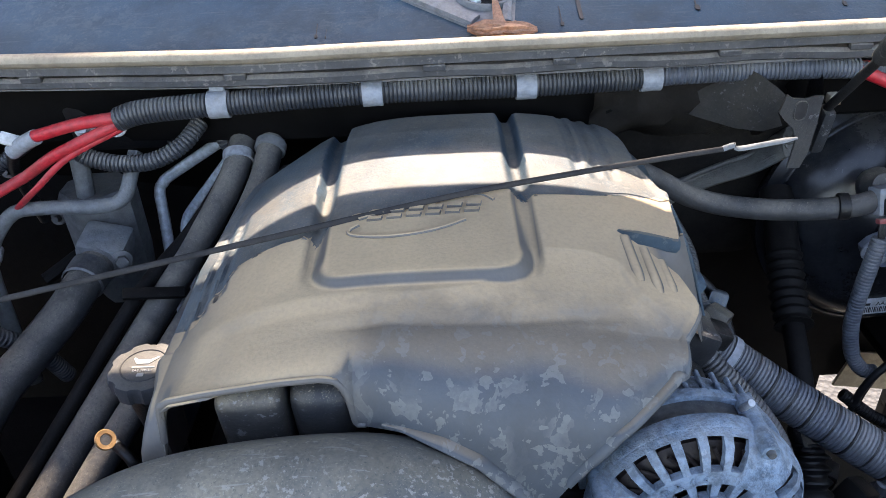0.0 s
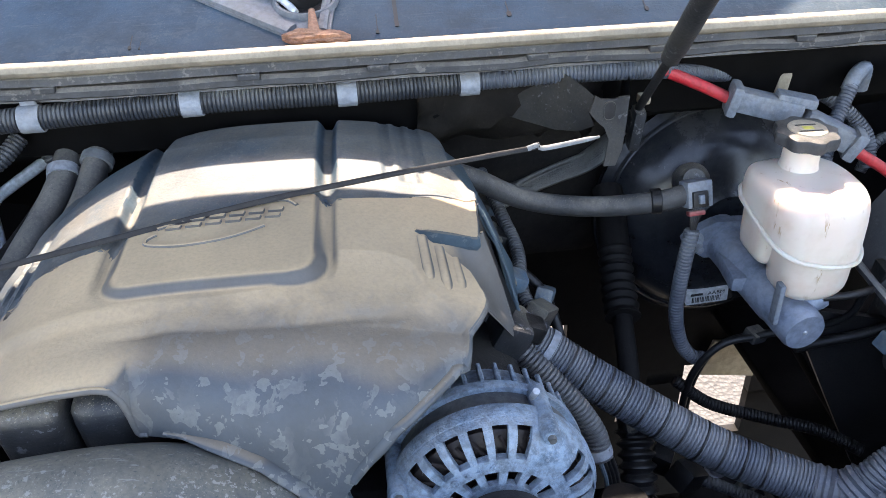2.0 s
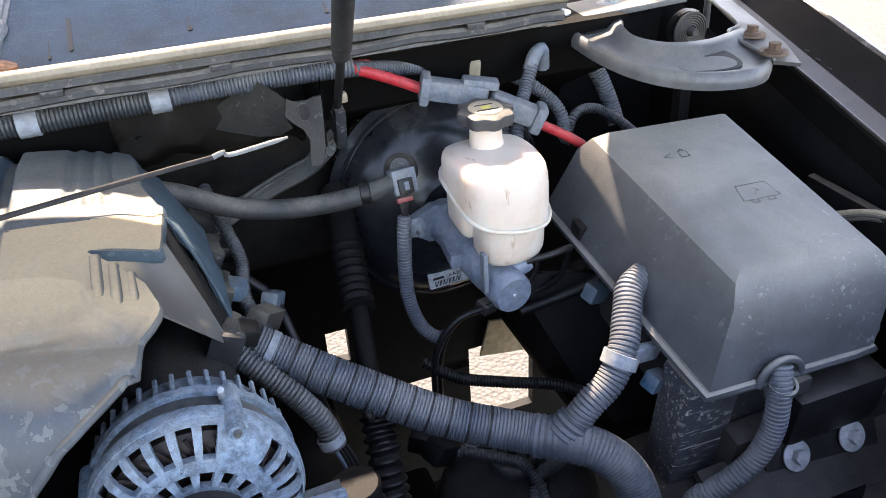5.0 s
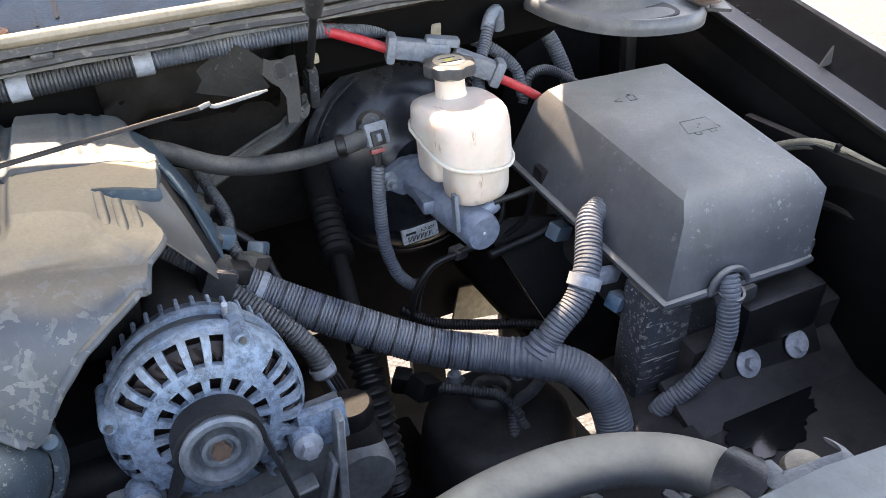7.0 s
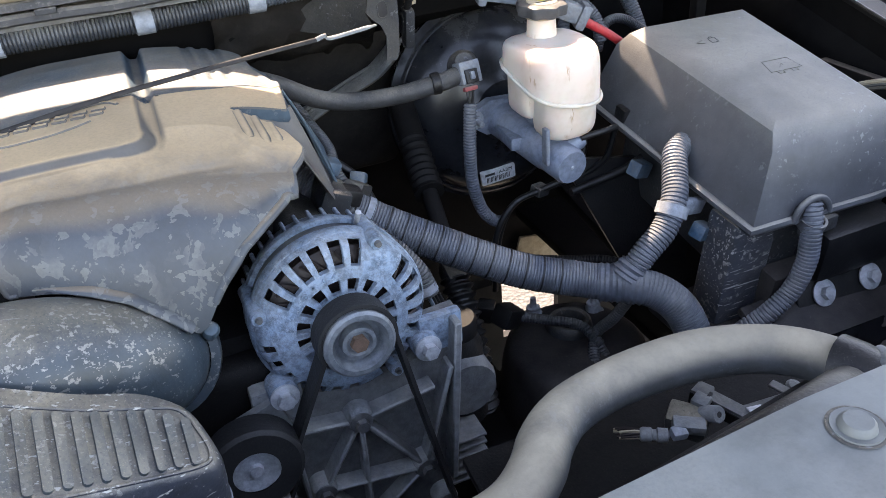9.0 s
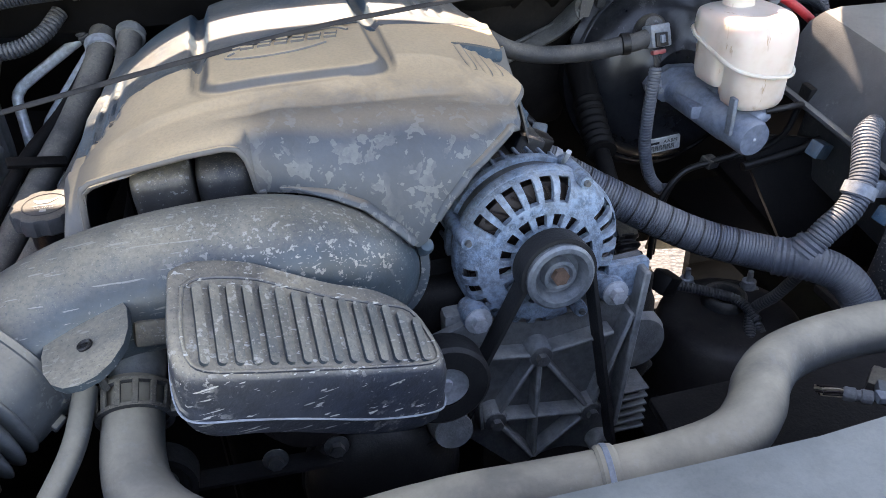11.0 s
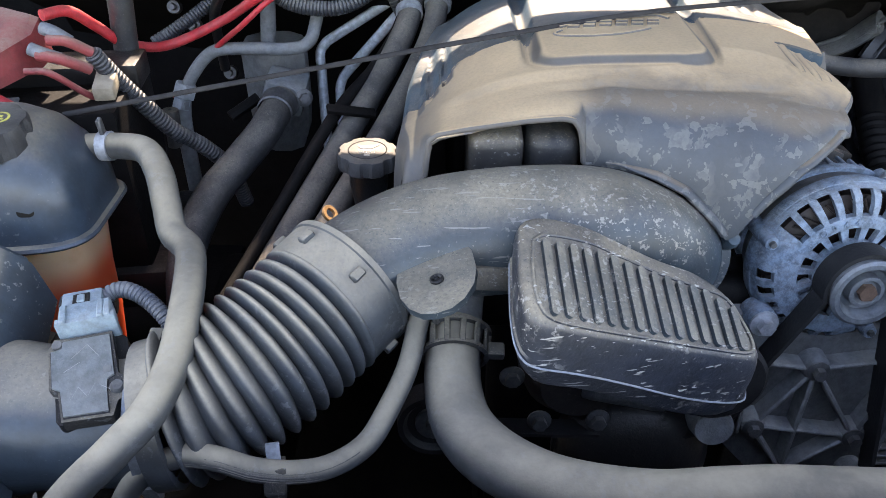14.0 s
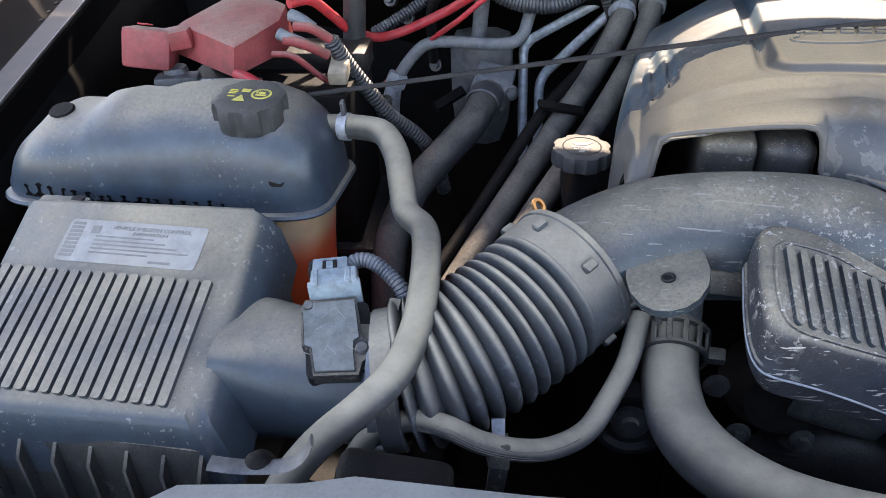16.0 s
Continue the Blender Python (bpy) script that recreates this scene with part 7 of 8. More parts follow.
    master = thing("master_cylinder", "blue-grey master cylinder with milky fluid reservoir and black cap", "master cylinder", (0.59, 0.68, 0.92))
    a, b = Vector((0.566, 0.790, 0.956)), Vector((0.587, 0.603, 0.941))
    d = (b - a).normalized()
    L = (b - a).length
    part("body", lathe(bmesh.new(), [(0.0, 0.0), (0.026, 0.0), (0.026, L - 0.05), (0.0245, L - 0.046), (0.0245, L - 0.006), (0.022, L), (0.0, L)], a, d, 32), BLUE_GREY, master)
    part("end_dimple", lathe(bmesh.new(), [(0.0, 0.0015), (0.0022, 0.001), (0.003, 0.0)], b, d, 12), STEEL, master)
    part("flange", prism([(0.056, 0.0), (0.050, 0.010), (0.022, 0.026), (-0.022, 0.026), (-0.050, 0.010), (-0.056, 0.0), (-0.050, -0.010), (-0.022, -0.026), (0.022, -0.026), (0.050, -0.010)], 0.0, 0.012, axis_pose(Vector((0.565, 0.775, 0.962)), d, (1, 0.05, -0.12)), 0.003), BLUE_GREY, master)
    hexbolt("nut", (0.522, 0.758, 0.966), d, master, 0.0155, STEEL)
    part("stud", tube([(0.522, 0.752, 0.966), (0.5235, 0.736, 0.966)], 0.0042, seg=10), STEEL, master)
    part("side_web", block((0.03, 0.07, 0.02), pose(0.558, 0.715, 0.952, 0, 0, -6), 0.006), BLUE_GREY, master)
    part("outlet", lathe(bmesh.new(), [(0.0, 0.032), (0.010, 0.032), (0.012, 0.026), (0.013, 0.0)], (0.590, 0.636, 0.952), (0.9, -0.1, 0.35), 18), BLUE_GREY, master)
    part("outlet", lathe(bmesh.new(), [(0.0, 0.032), (0.010, 0.032), (0.012, 0.026), (0.013, 0.0)], (0.578, 0.70, 0.965), (0.9, -0.1, 0.35), 18), BLUE_GREY, master)
    part("clip_leg", block((0.006, 0.012, 0.05), pose(0.557, 0.618, 0.972), 0.002), CONNECTOR, master)

    # reservoir: one rounded upper tank on a sloping parting flange, a deep front chamber and a shallow rear one
    plan = [(0.5415, 0.700), (0.5420, 0.660), (0.5450, 0.628), (0.556, 0.610), (0.576, 0.6035), (0.603, 0.6040), (0.628, 0.6135), (0.644, 0.634), (0.6495, 0.662), (0.649, 0.695), (0.640, 0.720), (0.615, 0.731), (0.580, 0.731), (0.552, 0.722)]
    plan = [(p.x, p.y) for p in spline([(x, y, 0) for x, y in plan + plan[:1]], 0.007)][:-1]
    mid = Vector((0.5955, 0.668))
    part_z = lambda x, y: 1.026 + 0.22 * (y - 0.61) - 0.20 * (x - 0.59)
    def ring(k, z, grow=0.0):
        """The plan scaled about its middle; z: a height, or a share of the way up from the parting plane to the top."""
        out = []
        for x, y in plan:
            d = Vector((x, y)) - mid
            d = d * k + d.normalized() * grow
            q = mid + d
            out.append(Vector((q.x, q.y, part_z(x, y) + (1.0885 - part_z(x, y)) * z)))
        return out
    up = loft([ring(1.0, 0.0), ring(0.998, 0.25), ring(0.99, 0.55), ring(0.972, 0.74), ring(0.935, 0.87), ring(0.875, 0.95), ring(0.78, 0.99), ring(0.60, 1.0)])
    res = part("reservoir", up, MILKY, master, "milky white fluid reservoir with brown stains", sharp=60)
    def chamber(outline, low, name):
        line = [(p.x, p.y) for p in spline([(x, y, 0) for x, y in outline + outline[:1]], 0.006)][:-1]
        c = Vector((sum(x for x, y in line), sum(y for x, y in line))) / len(line)
        rings = []
        for k, h in ((0.72, 0.0), (0.90, 0.003), (0.965, 0.009), (0.985, 0.016)):
            rings.append([Vector((c.x + (x - c.x) * k, c.y + (y - c.y) * k, low + h)) for x, y in line])
        rings.append([Vector((x, y, part_z(x, y))) for x, y in line])
        part(name, loft(rings), MILKY, res, sharp=60)
    chamber([(0.5585, 0.655), (0.5585, 0.625), (0.570, 0.610), (0.590, 0.606), (0.614, 0.610), (0.633, 0.623), (0.642, 0.645), (0.642, 0.668), (0.625, 0.678), (0.575, 0.678)], 0.9755, "front_chamber")
    chamber([(0.546, 0.700), (0.546, 0.662), (0.556, 0.652), (0.600, 0.650), (0.640, 0.655), (0.644, 0.700), (0.632, 0.718), (0.600, 0.725), (0.560, 0.720)], 0.994, "rear_chamber")
    edge = ring(1.0, 0.0, 0.0012)
    part("parting_flange", sweep(bmesh.new(), edge + edge[:1], 0.0026, seg=8, step=0.006, caps=False), MILKY, res)
    part("neck", lathe(bmesh.new(), [(0.021, -0.006), (0.019, 0.002), (0.018, 0.026)], (0.597, 0.700, 1.092), (0, 0, 1), 28, cap=False), MILKY, res)
    part("neck_collar", lathe(bmesh.new(), [(0.0185, 0.0), (0.0205, 0.001), (0.0205, 0.003), (0.0185, 0.004)], (0.597, 0.700, 1.110), (0, 0, 1), 28, cap=False), TAN, res)
    cm = axis_pose(Vector((0.597, 0.700, 1.115)), (0.02, -0.05, 1)) @ Matrix.Scale(0.92, 4)
    rings = []
    for r, h in ((0.030, 0.0), (0.0335, 0.002), (0.0345, 0.012), (0.033, 0.0155), (0.029, 0.017)):
        rings.append([cm @ Vector(((r + 0.0022 * math.cos(8 * t)) * math.cos(t), (r + 0.0022 * math.cos(8 * t)) * math.sin(t), h)) for t in [2 * math.pi * k / 96 for k in range(96)]])
    cap = part("cap", loft(rings), CAP_DUST, master, "black scalloped cap with dusty top", sharp=35)
    part("cap_disc", lathe(bmesh.new(), [(0.0, 0.0012), (0.019, 0.0012), (0.020, 0.0)], cm @ Vector((0, 0, 0.017)), cm.to_3x3() @ Vector((0, 0, 1)), 32), SEAL, cap)
    bars(cap, "cap_mark", cm @ pose(0, 0, 0.0183), [(-0.012, 0.006, 0.024, 0.002), (-0.014, -0.009, 0.028, 0.002)], DARK_MARK, 0.0004)
    bars(cap, "cap_mark", cm @ pose(0, 0, 0.0183), [(-0.006, -0.004, 0.012, 0.007)], YELLOW_INK, 0.0004)

    lines = thing("brake_lines", "thin black brake lines below the master cylinder", "brake line", (0.62, 0.66, 0.85))
    part("line", tube([(0.612, 0.625, 0.968), (0.64, 0.62, 0.972), (0.668, 0.63, 0.968), (0.68, 0.65, 0.95), (0.675, 0.66, 0.91), (0.65, 0.68, 0.88), (0.60, 0.70, 0.862), (0.55, 0.70, 0.85), (0.525, 0.70, 0.80), (0.52, 0.70, 0.72)], 0.0042, seg=10, step=0.008), BLACK, lines)
    part("line", tube([(0.604, 0.697, 0.975), (0.645, 0.69, 0.965), (0.652, 0.68, 0.92), (0.628, 0.68, 0.885), (0.59, 0.685, 0.872), (0.545, 0.69, 0.858), (0.515, 0.69, 0.81), (0.51, 0.69, 0.72)], 0.0045, seg=10, step=0.008), BLACK, lines)
    part("line_clip", block((0.022, 0.02, 0.014), pose(0.588, 0.692, 0.868, 10, 8, 20), 0.003), BLACK_DUSTY, lines)


def build_fusebox():
    fb = thing("fuse_box", "large grey textured fuse box with sloped lid", "fuse box", (0.81, 0.54, 0.78))
    # corners of the lid from the crown down: back left, back right, front right, front left
    top = [(0.744, 0.716, 1.058), (0.925, 0.698, 1.061), (0.912, 0.424, 1.014), (0.742, 0.434, 1.017)]
    crease = [(0.728, 0.722, 1.045), (0.932, 0.703, 1.052), (0.920, 0.407, 0.996), (0.734, 0.422, 0.998)]
    rim = [(0.690, 0.735, 0.965), (0.925, 0.725, 0.965), (0.896, 0.393, 0.914), (0.698, 0.398, 0.916)]
    top_left = [(0.762, 0.708, 1.065), (0.915, 0.692, 1.066), (0.902, 0.438, 1.022), (0.757, 0.447, 1.026)]
    def mid(a, b, t):
        return [Vector(p).lerp(Vector(q), t) for p, q in zip(a, b)]
    bm = loft([[Vector(p) for p in rim], mid(rim, crease, 0.5), [Vector(p) for p in crease], [Vector(p) for p in top], [Vector(p) for p in top_left]])
    bmesh.ops.bevel(bm, geom=[e for e in bm.edges if e.calc_face_angle(0) > radians(20)], offset=0.010, segments=3, profile=0.55, affect='EDGES', clamp_overlap=True)
    lid = part("lid", bm, BOX, fb, "textured grey lid with moulded symbols", sharp=25)
    flange = mid(rim, crease, 0.02)
    ring = [Vector((p.x * 1.0, p.y, p.z)) for p in flange]
    dense = []
    for i in range(4):
        for k in range(8):
            dense.append(ring[i].lerp(ring[(i + 1) % 4], k / 8))
    part("rim", sweep(bmesh.new(), dense + dense[:1], 0.0055, seg=8, step=0, caps=False, flat=1.2), BOX, fb)
    # arched notch in the rim where the front loom leaves
    arch = [Vector((0.779 + 0.0255 * math.cos(a), 0.3925, 0.9165 + 0.0255 * math.sin(a))) for a in [math.pi * k / 14 for k in range(15)]]
    part("notch_rim", tube(arch, 0.0042, seg=10, step=0.004), BOX, fb)
    part("notch", prism([(0.021 * math.cos(a), 0.021 * math.sin(a)) for a in [math.pi * k / 14 for k in range(15)]], -0.003, 0.0, pose(0.779, 0.3915, 0.9165, 90, 0, 0)), DARK_MARK, fb)
    # base below
    part("base", block((0.20, 0.28, 0.13), pose(0.83, 0.56, 0.885, 10), 0.008), BLACK_DUSTY, fb)
    part("corner_leg", block((0.066, 0.05, 0.16), pose(0.722, 0.445, 0.838, 4, 2, 0), 0.008), SPLASH, fb, "black leg spattered with pale drops")
    part("gusset", prism([(0.0, 0.0), (0.048, -0.042), (0.0, -0.044)], -0.003, 0.003, pose(0.852, 0.415, 0.868, 90, 0, 0), 0.001, 1), BLACK_DUSTY, fb)
    part("front_foot", block((0.12, 0.05, 0.07), pose(0.86, 0.405, 0.855, 6), 0.010), BLACK, fb)
    part("latch", block((0.012, 0.02, 0.022), pose(0.714, 0.475, 0.935, 8), 0.002), BLACK, fb)
    part("latch", block((0.012, 0.022, 0.022), pose(0.700, 0.66, 0.968, 8), 0.002), BLACK, fb)
    part("loom_collar", lathe(bmesh.new(), [(0.0135, -0.005), (0.0165, -0.005), (0.0165, 0.007), (0.0135, 0.007)], (0.779, 0.391, 0.910), (0.05, -0.3, 1), 26, cap=False), BOX, fb)
    # moulded symbols on the lid: outline only
    n = (Vector(top[1]) - Vector(top[0])).cross(Vector(top[2]) - Vector(top[1]))
    n = -n.normalized() if n.z < 0 else n.normalized()
    along = (Vector(top[1]) - Vector(top[0])).normalized()
    def on(u, v):
        p = Vector(top_left[0]).lerp(Vector(top_left[1]), u)
        q = Vector(top_left[3]).lerp(Vector(top_left[2]), u)
        return p.lerp(q, v)
    m = axis_pose(on(0.62, 0.60) + n * 0.0004, n, along)
    for pts in ([(-0.022, -0.012), (0.022, -0.012), (0.018, 0.014), (-0.018, 0.014), (-0.022, -0.012)], [(-0.015, -0.012), (-0.013, -0.018), (-0.006, -0.018), (-0.006, -0.012)], [(0.006, -0.012), (0.006, -0.018), (0.013, -0.018), (0.015, -0.012)], [(-0.004, -0.004), (0.003, 0.004), (0.0, 0.005)], [(0.003, 0.004), (0.003, 0.0)]):
        part("moulded_line", sweep(bmesh.new(), [m @ Vector((x, y, 0)) for x, y in pts], 0.0004, seg=5, step=0), BLACK_DUSTY, lid)
    m = axis_pose(on(0.34, 0.26) + n * 0.0004, n, along)
    for pts in ([(-0.018, 0.0), (-0.008, 0.004)], [(-0.018, 0.0), (-0.008, -0.005)], [(0.002, -0.006), (0.002, 0.006), (0.012, 0.006), (0.012, -0.006), (0.002, -0.006)], [(0.005, 0.006), (0.005, 0.009), (0.009, 0.009), (0.009, 0.006)]):
        part("moulded_line", sweep(bmesh.new(), [m @ Vector((x, y, 0)) for x, y in pts], 0.0004, seg=5, step=0), BLACK_DUSTY, lid)

    floor = thing("splash_tray", "black plastic tray with bolts and a wet patch", "tray", (0.85, 0.35, 0.74))
    part("tray", block((0.42, 0.42, 0.012), pose(0.86, 0.30, 0.755, 4, 0, 3), 0.004), TRAY, floor)
    part("step", block((0.26, 0.03, 0.10), pose(0.875, 0.418, 0.79, 10, 0, 0), 0.005), TRAY, floor)
    part("slope", block((0.30, 0.11, 0.012), pose(0.86, 0.368, 0.770, 28, 0, 2), 0.003), TRAY, floor)
    part("bolt_plate", block((0.150, 0.006, 0.062), pose(0.858, 0.3905, 0.793, -30, 0, -1.5), 0.006, 3), BLACK, floor)
    for p in ((0.822, 0.388, 0.797), (0.895, 0.386, 0.799)):
        hexbolt("bolt", p, (0, -0.85, 0.5), floor, 0.016, STEEL, 1.75)
    blob = []
    for k in range(90):
        a = 2 * math.pi * k / 90
        r = 1 + 0.12 * math.sin(3 * a + 1) + 0.09 * math.sin(7 * a) + 0.05 * math.sin(17 * a + 2) + 0.035 * math.sin(31 * a)
        blob.append((0.072 * r * math.cos(a), 0.033 * r * math.sin(a)))
    part("wet_patch", prism(blob, 0.0, 0.0012, pose(0.805, 0.325, 0.7640, 4, 0, 14)), WET, floor, "dark wet patch of spilled fluid")
    part("side_panel", block((0.012, 0.40, 0.26), pose(1.0, 0.40, 0.88, 0, -8, 0), 0.004), PAINT, floor)
    arch = [Vector((1.0 - 0.02 * math.sin(a), 0.42 + 0.16 * math.cos(a), 0.78 + 0.16 * math.sin(a))) for a in [math.pi * k / 16 for k in range(17)]]
    part("wheel_arch_bead", tube(arch, 0.006, seg=8, step=0.012), PAINT, floor)


def build_fender_wires():
    loom = thing("fender_wires", "thin tan and grey wires along the inner fender", "wiring loom", (0.96, 0.48, 1.0))
    for k, m in enumerate((TAN, RUBBER_GREY, BLACK_DUSTY)):
        part("wire", tube([(0.955, 0.545, 0.985 - 0.006 * k), (0.972, 0.510, 1.003 - 0.005 * k), (0.980, 0.480, 1.012 - 0.005 * k), (0.984, 0.445, 1.013 - 0.006 * k), (0.986, 0.40, 1.008 - 0.007 * k), (0.988, 0.30, 1.000 - 0.008 * k)], 0.0028, seg=8, step=0.01), m, loom)
    part("wire_tie", block((0.006, 0.006, 0.024), pose(0.981, 0.452, 1.006, 10), 0.001), BLACK, loom)


build_brakes()
build_fusebox()
build_fender_wires()


def build_looms():
    main = thing("main_loom", "thick grey corrugated engine loom with tape bands and a branch", "wiring loom", (0.5, 0.5, 0.7))
    trunk = [(0.225, 0.66, 1.004), (0.271, 0.628, 0.975), (0.321, 0.605, 0.941), (0.389, 0.570, 0.904), (0.468, 0.530, 0.866), (0.539, 0.495, 0.848), (0.580, 0.468, 0.844), (0.613, 0.445, 0.835), (0.637, 0.425, 0.808), (0.645, 0.405, 0.765), (0.645, 0.395, 0.70)]
    part("trunk", corrugated(trunk, 0.0222, 0.0040, 0.0012, 22), LOOM_GREY, main)
    branch = [(0.580, 0.468, 0.846), (0.605, 0.468, 0.879), (0.635, 0.472, 0.903), (0.657, 0.486, 0.929), (0.676, 0.512, 0.949), (0.693, 0.535, 0.962), (0.72, 0.55, 0.965)]
    part("branch", corrugated(branch, 0.0160, 0.0048, 0.0017, 18), LOOM_GREY, main)
    line = spline(trunk, 0.002)
    def tape(i, w=0.004, r=0.0226, mat=None, name="tape_band"):
        d = (line[i + 2] - line[i - 2]).normalized()
        part(name, lathe(bmesh.new(), [(r - 0.002, -w), (r, -w), (r, w), (r - 0.002, w)], line[i], d, 22, cap=False), mat or BLACK, main)
    for i in range(48, 185, 11):
        tape(i, 0.0009)
    tape(57, 0.004, 0.0234, CLIP, "grey_band")
    wrap = part("tape_wrap", tube([(0.555, 0.485, 0.845), (0.580, 0.468, 0.845), (0.600, 0.455, 0.842)], lambda r, t: 0.0236 + 0.0010 * math.sin(r * 900), seg=20, step=0.002), LOOM_GREY, main)
    part("tape_wrap", tube([(0.580, 0.468, 0.852), (0.594, 0.468, 0.868)], lambda r, t: 0.0215 - 0.12 * r + 0.001 * math.sin(r * 900), seg=18, step=0.002), LOOM_GREY, main)
    part("clip_ring", lathe(bmesh.new(), [(0.016, -0.007), (0.0195, -0.007), (0.0195, 0.007), (0.016, 0.007)], (0.650, 0.480, 0.920), (0.5, 0.3, 0.8), 24, cap=False), CLIP, main)
    part("clip_arm", block((0.05, 0.012, 0.02), pose(0.682, 0.485, 0.915, 10, 20, 20), 0.003), CLIP, main)
    under = thing("under_loom", "corrugated loom passing under the trunk loom behind the alternator", "wiring loom", (0.33, 0.55, 0.8))
    part("conduit", corrugated([(0.262, 0.60, 0.985), (0.295, 0.575, 0.955), (0.325, 0.555, 0.925), (0.345, 0.540, 0.895), (0.352, 0.53, 0.868)], 0.0125, 0.0046, 0.0014), LOOM, under)
    part("grey_band", lathe(bmesh.new(), [(0.012, -0.005), (0.0142, -0.005), (0.0142, 0.005), (0.012, 0.005)], (0.349, 0.534, 0.876), (0.25, -0.3, -0.9), 22, cap=False), CLIP, under)
    for k in range(4):
        part("wire", tube([(0.350 + 0.004 * k, 0.53, 0.868), (0.358 + 0.004 * k, 0.525, 0.84), (0.366 + 0.003 * k, 0.52, 0.79)], 0.0028, seg=8), BLACK if k else GLUE_BLUE, under)

    right = thing("fuse_box_loom", "corrugated loom dropping from the front of the fuse box", "wiring loom", (0.75, 0.4, 0.7))
    part("conduit", corrugated([(0.779, 0.396, 0.935), (0.776, 0.388, 0.915), (0.774, 0.383, 0.892), (0.771, 0.380, 0.862), (0.756, 0.380, 0.828), (0.730, 0.385, 0.800), (0.705, 0.398, 0.77), (0.690, 0.415, 0.71)], 0.0125, 0.0048, 0.0014), LOOM_GREY, right)
    part("clamp", block((0.05, 0.016, 0.018), pose(0.789, 0.390, 0.905, 0, 0, 5), 0.003), BLACK_DUSTY, right)

    rear = thing("cowl_loom", "black corrugated loom clipped under the cowl with grey clips", "wiring loom", (0.1, 0.8, 1.14))
    line = [(-0.300, 0.788, 1.156), (-0.27, 0.790, 1.163), (-0.19, 0.793, 1.166), (-0.03, 0.800, 1.168), (0.13, 0.808, 1.164), (0.24, 0.812, 1.164), (0.275, 0.81, 1.166)]
    part("conduit", corrugated(line, 0.0128, 0.0044, 0.0013, 16), LOOM, rear)
    part("thin_conduit", corrugated([(0.27, 0.81, 1.166), (0.348, 0.808, 1.168), (0.42, 0.80, 1.170), (0.476, 0.800, 1.168)], 0.0112, 0.0042, 0.0011, 14), LOOM_GREY, rear)
    for x, y, z in ((-0.191, 0.792, 1.166), (-0.031, 0.799, 1.168), (0.130, 0.807, 1.164), (0.262, 0.810, 1.165)):
        c = part("clip", lathe(bmesh.new(), [(0.0128, -0.0105), (0.0146, -0.0105), (0.0146, 0.0105), (0.0128, 0.0105)], (x, y, z), (1, 0.03, 0), 24, cap=False), CLIP, rear, "grey plastic loom clip")
        part("tab", block((0.016, 0.004, 0.016), pose(x, y + 0.002, z + 0.016), 0.001, 1), CLIP, c)
    right_red = thing("junction_cables", "red cables and grey conduits leading to an inline connector", "cable", (0.6, 0.8, 1.02))
    part("red_cable", tube([(0.470, 0.800, 1.169), (0.520, 0.798, 1.147), (0.565, 0.788, 1.126)], 0.0068, seg=12), RED, right_red)
    part("red_cable", tube([(0.470, 0.800, 1.172), (0.536, 0.850, 1.151), (0.625, 0.882, 1.133)], 0.0045, seg=12), RED, right_red)
    part("red_cable", tube([(0.685, 0.738, 1.080), (0.72, 0.738, 1.058), (0.745, 0.74, 1.04)], 0.0062, seg=12), RED, right_red)
    part("conduit", corrugated([(0.476, 0.800, 1.166), (0.544, 0.830, 1.147), (0.628, 0.855, 1.126), (0.690, 0.855, 1.108), (0.730, 0.838, 1.084), (0.754, 0.820, 1.055), (0.756, 0.805, 1.02)], 0.0090, 0.0042, 0.0012), LOOM_GREY, right_red)
    part("conduit", corrugated([(0.612, 0.880, 1.136), (0.675, 0.900, 1.127), (0.751, 0.920, 1.117), (0.818, 0.930, 1.102), (0.860, 0.920, 1.070), (0.875, 0.900, 1.031), (0.882, 0.880, 0.99)], 0.0125, 0.0046, 0.0013), LOOM_GREY, right_red)
    part("conduit", corrugated([(0.655, 0.745, 1.055), (0.660, 0.752, 1.068), (0.672, 0.770, 1.090), (0.689, 0.788, 1.110), (0.703, 0.80, 1.132)], 0.0085, 0.0042, 0.0012), LOOM_GREY, right_red)
    part("conduit", corrugated([(0.780, 0.850, 0.99), (0.798, 0.858, 1.027), (0.835, 0.868, 1.027), (0.874, 0.868, 1.003), (0.90, 0.86, 0.98)], 0.0075, 0.0042, 0.001), LOOM, right_red)
    con = part("inline_connector", block((0.075, 0.025, 0.026), pose(0.592, 0.775, 1.126, 0, 12, -16), 0.006), CONNECTOR, right_red, "blue-grey inline connector")
    part("collar", block((0.012, 0.034, 0.036), pose(0.556, 0.786, 1.133, 0, 12, -16), 0.005), CONNECTOR, con)
    part("latch", block((0.044, 0.022, 0.012), pose(0.620, 0.768, 1.134, 0, 10, -16), 0.004), CONNECTOR, con)
    part("rear_half", block((0.065, 0.025, 0.026), pose(0.657, 0.752, 1.100, 0, 25, -20), 0.006), CONNECTOR, con)
    part("rear_collar", block((0.014, 0.033, 0.035), pose(0.683, 0.742, 1.087, 0, 25, -20), 0.005), CONNECTOR, con)
    part("fir_clip", block((0.016, 0.010, 0.036), pose(0.640, 0.838, 1.125, 10, 0, 0), 0.003), TAN, right_red)
    part("loom_tape", tube([(0.700, 0.80, 1.126), (0.708, 0.804, 1.142), (0.722, 0.812, 1.146), (0.728, 0.82, 1.12)], 0.009, seg=10, step=0.005), CONNECTOR, right_red)


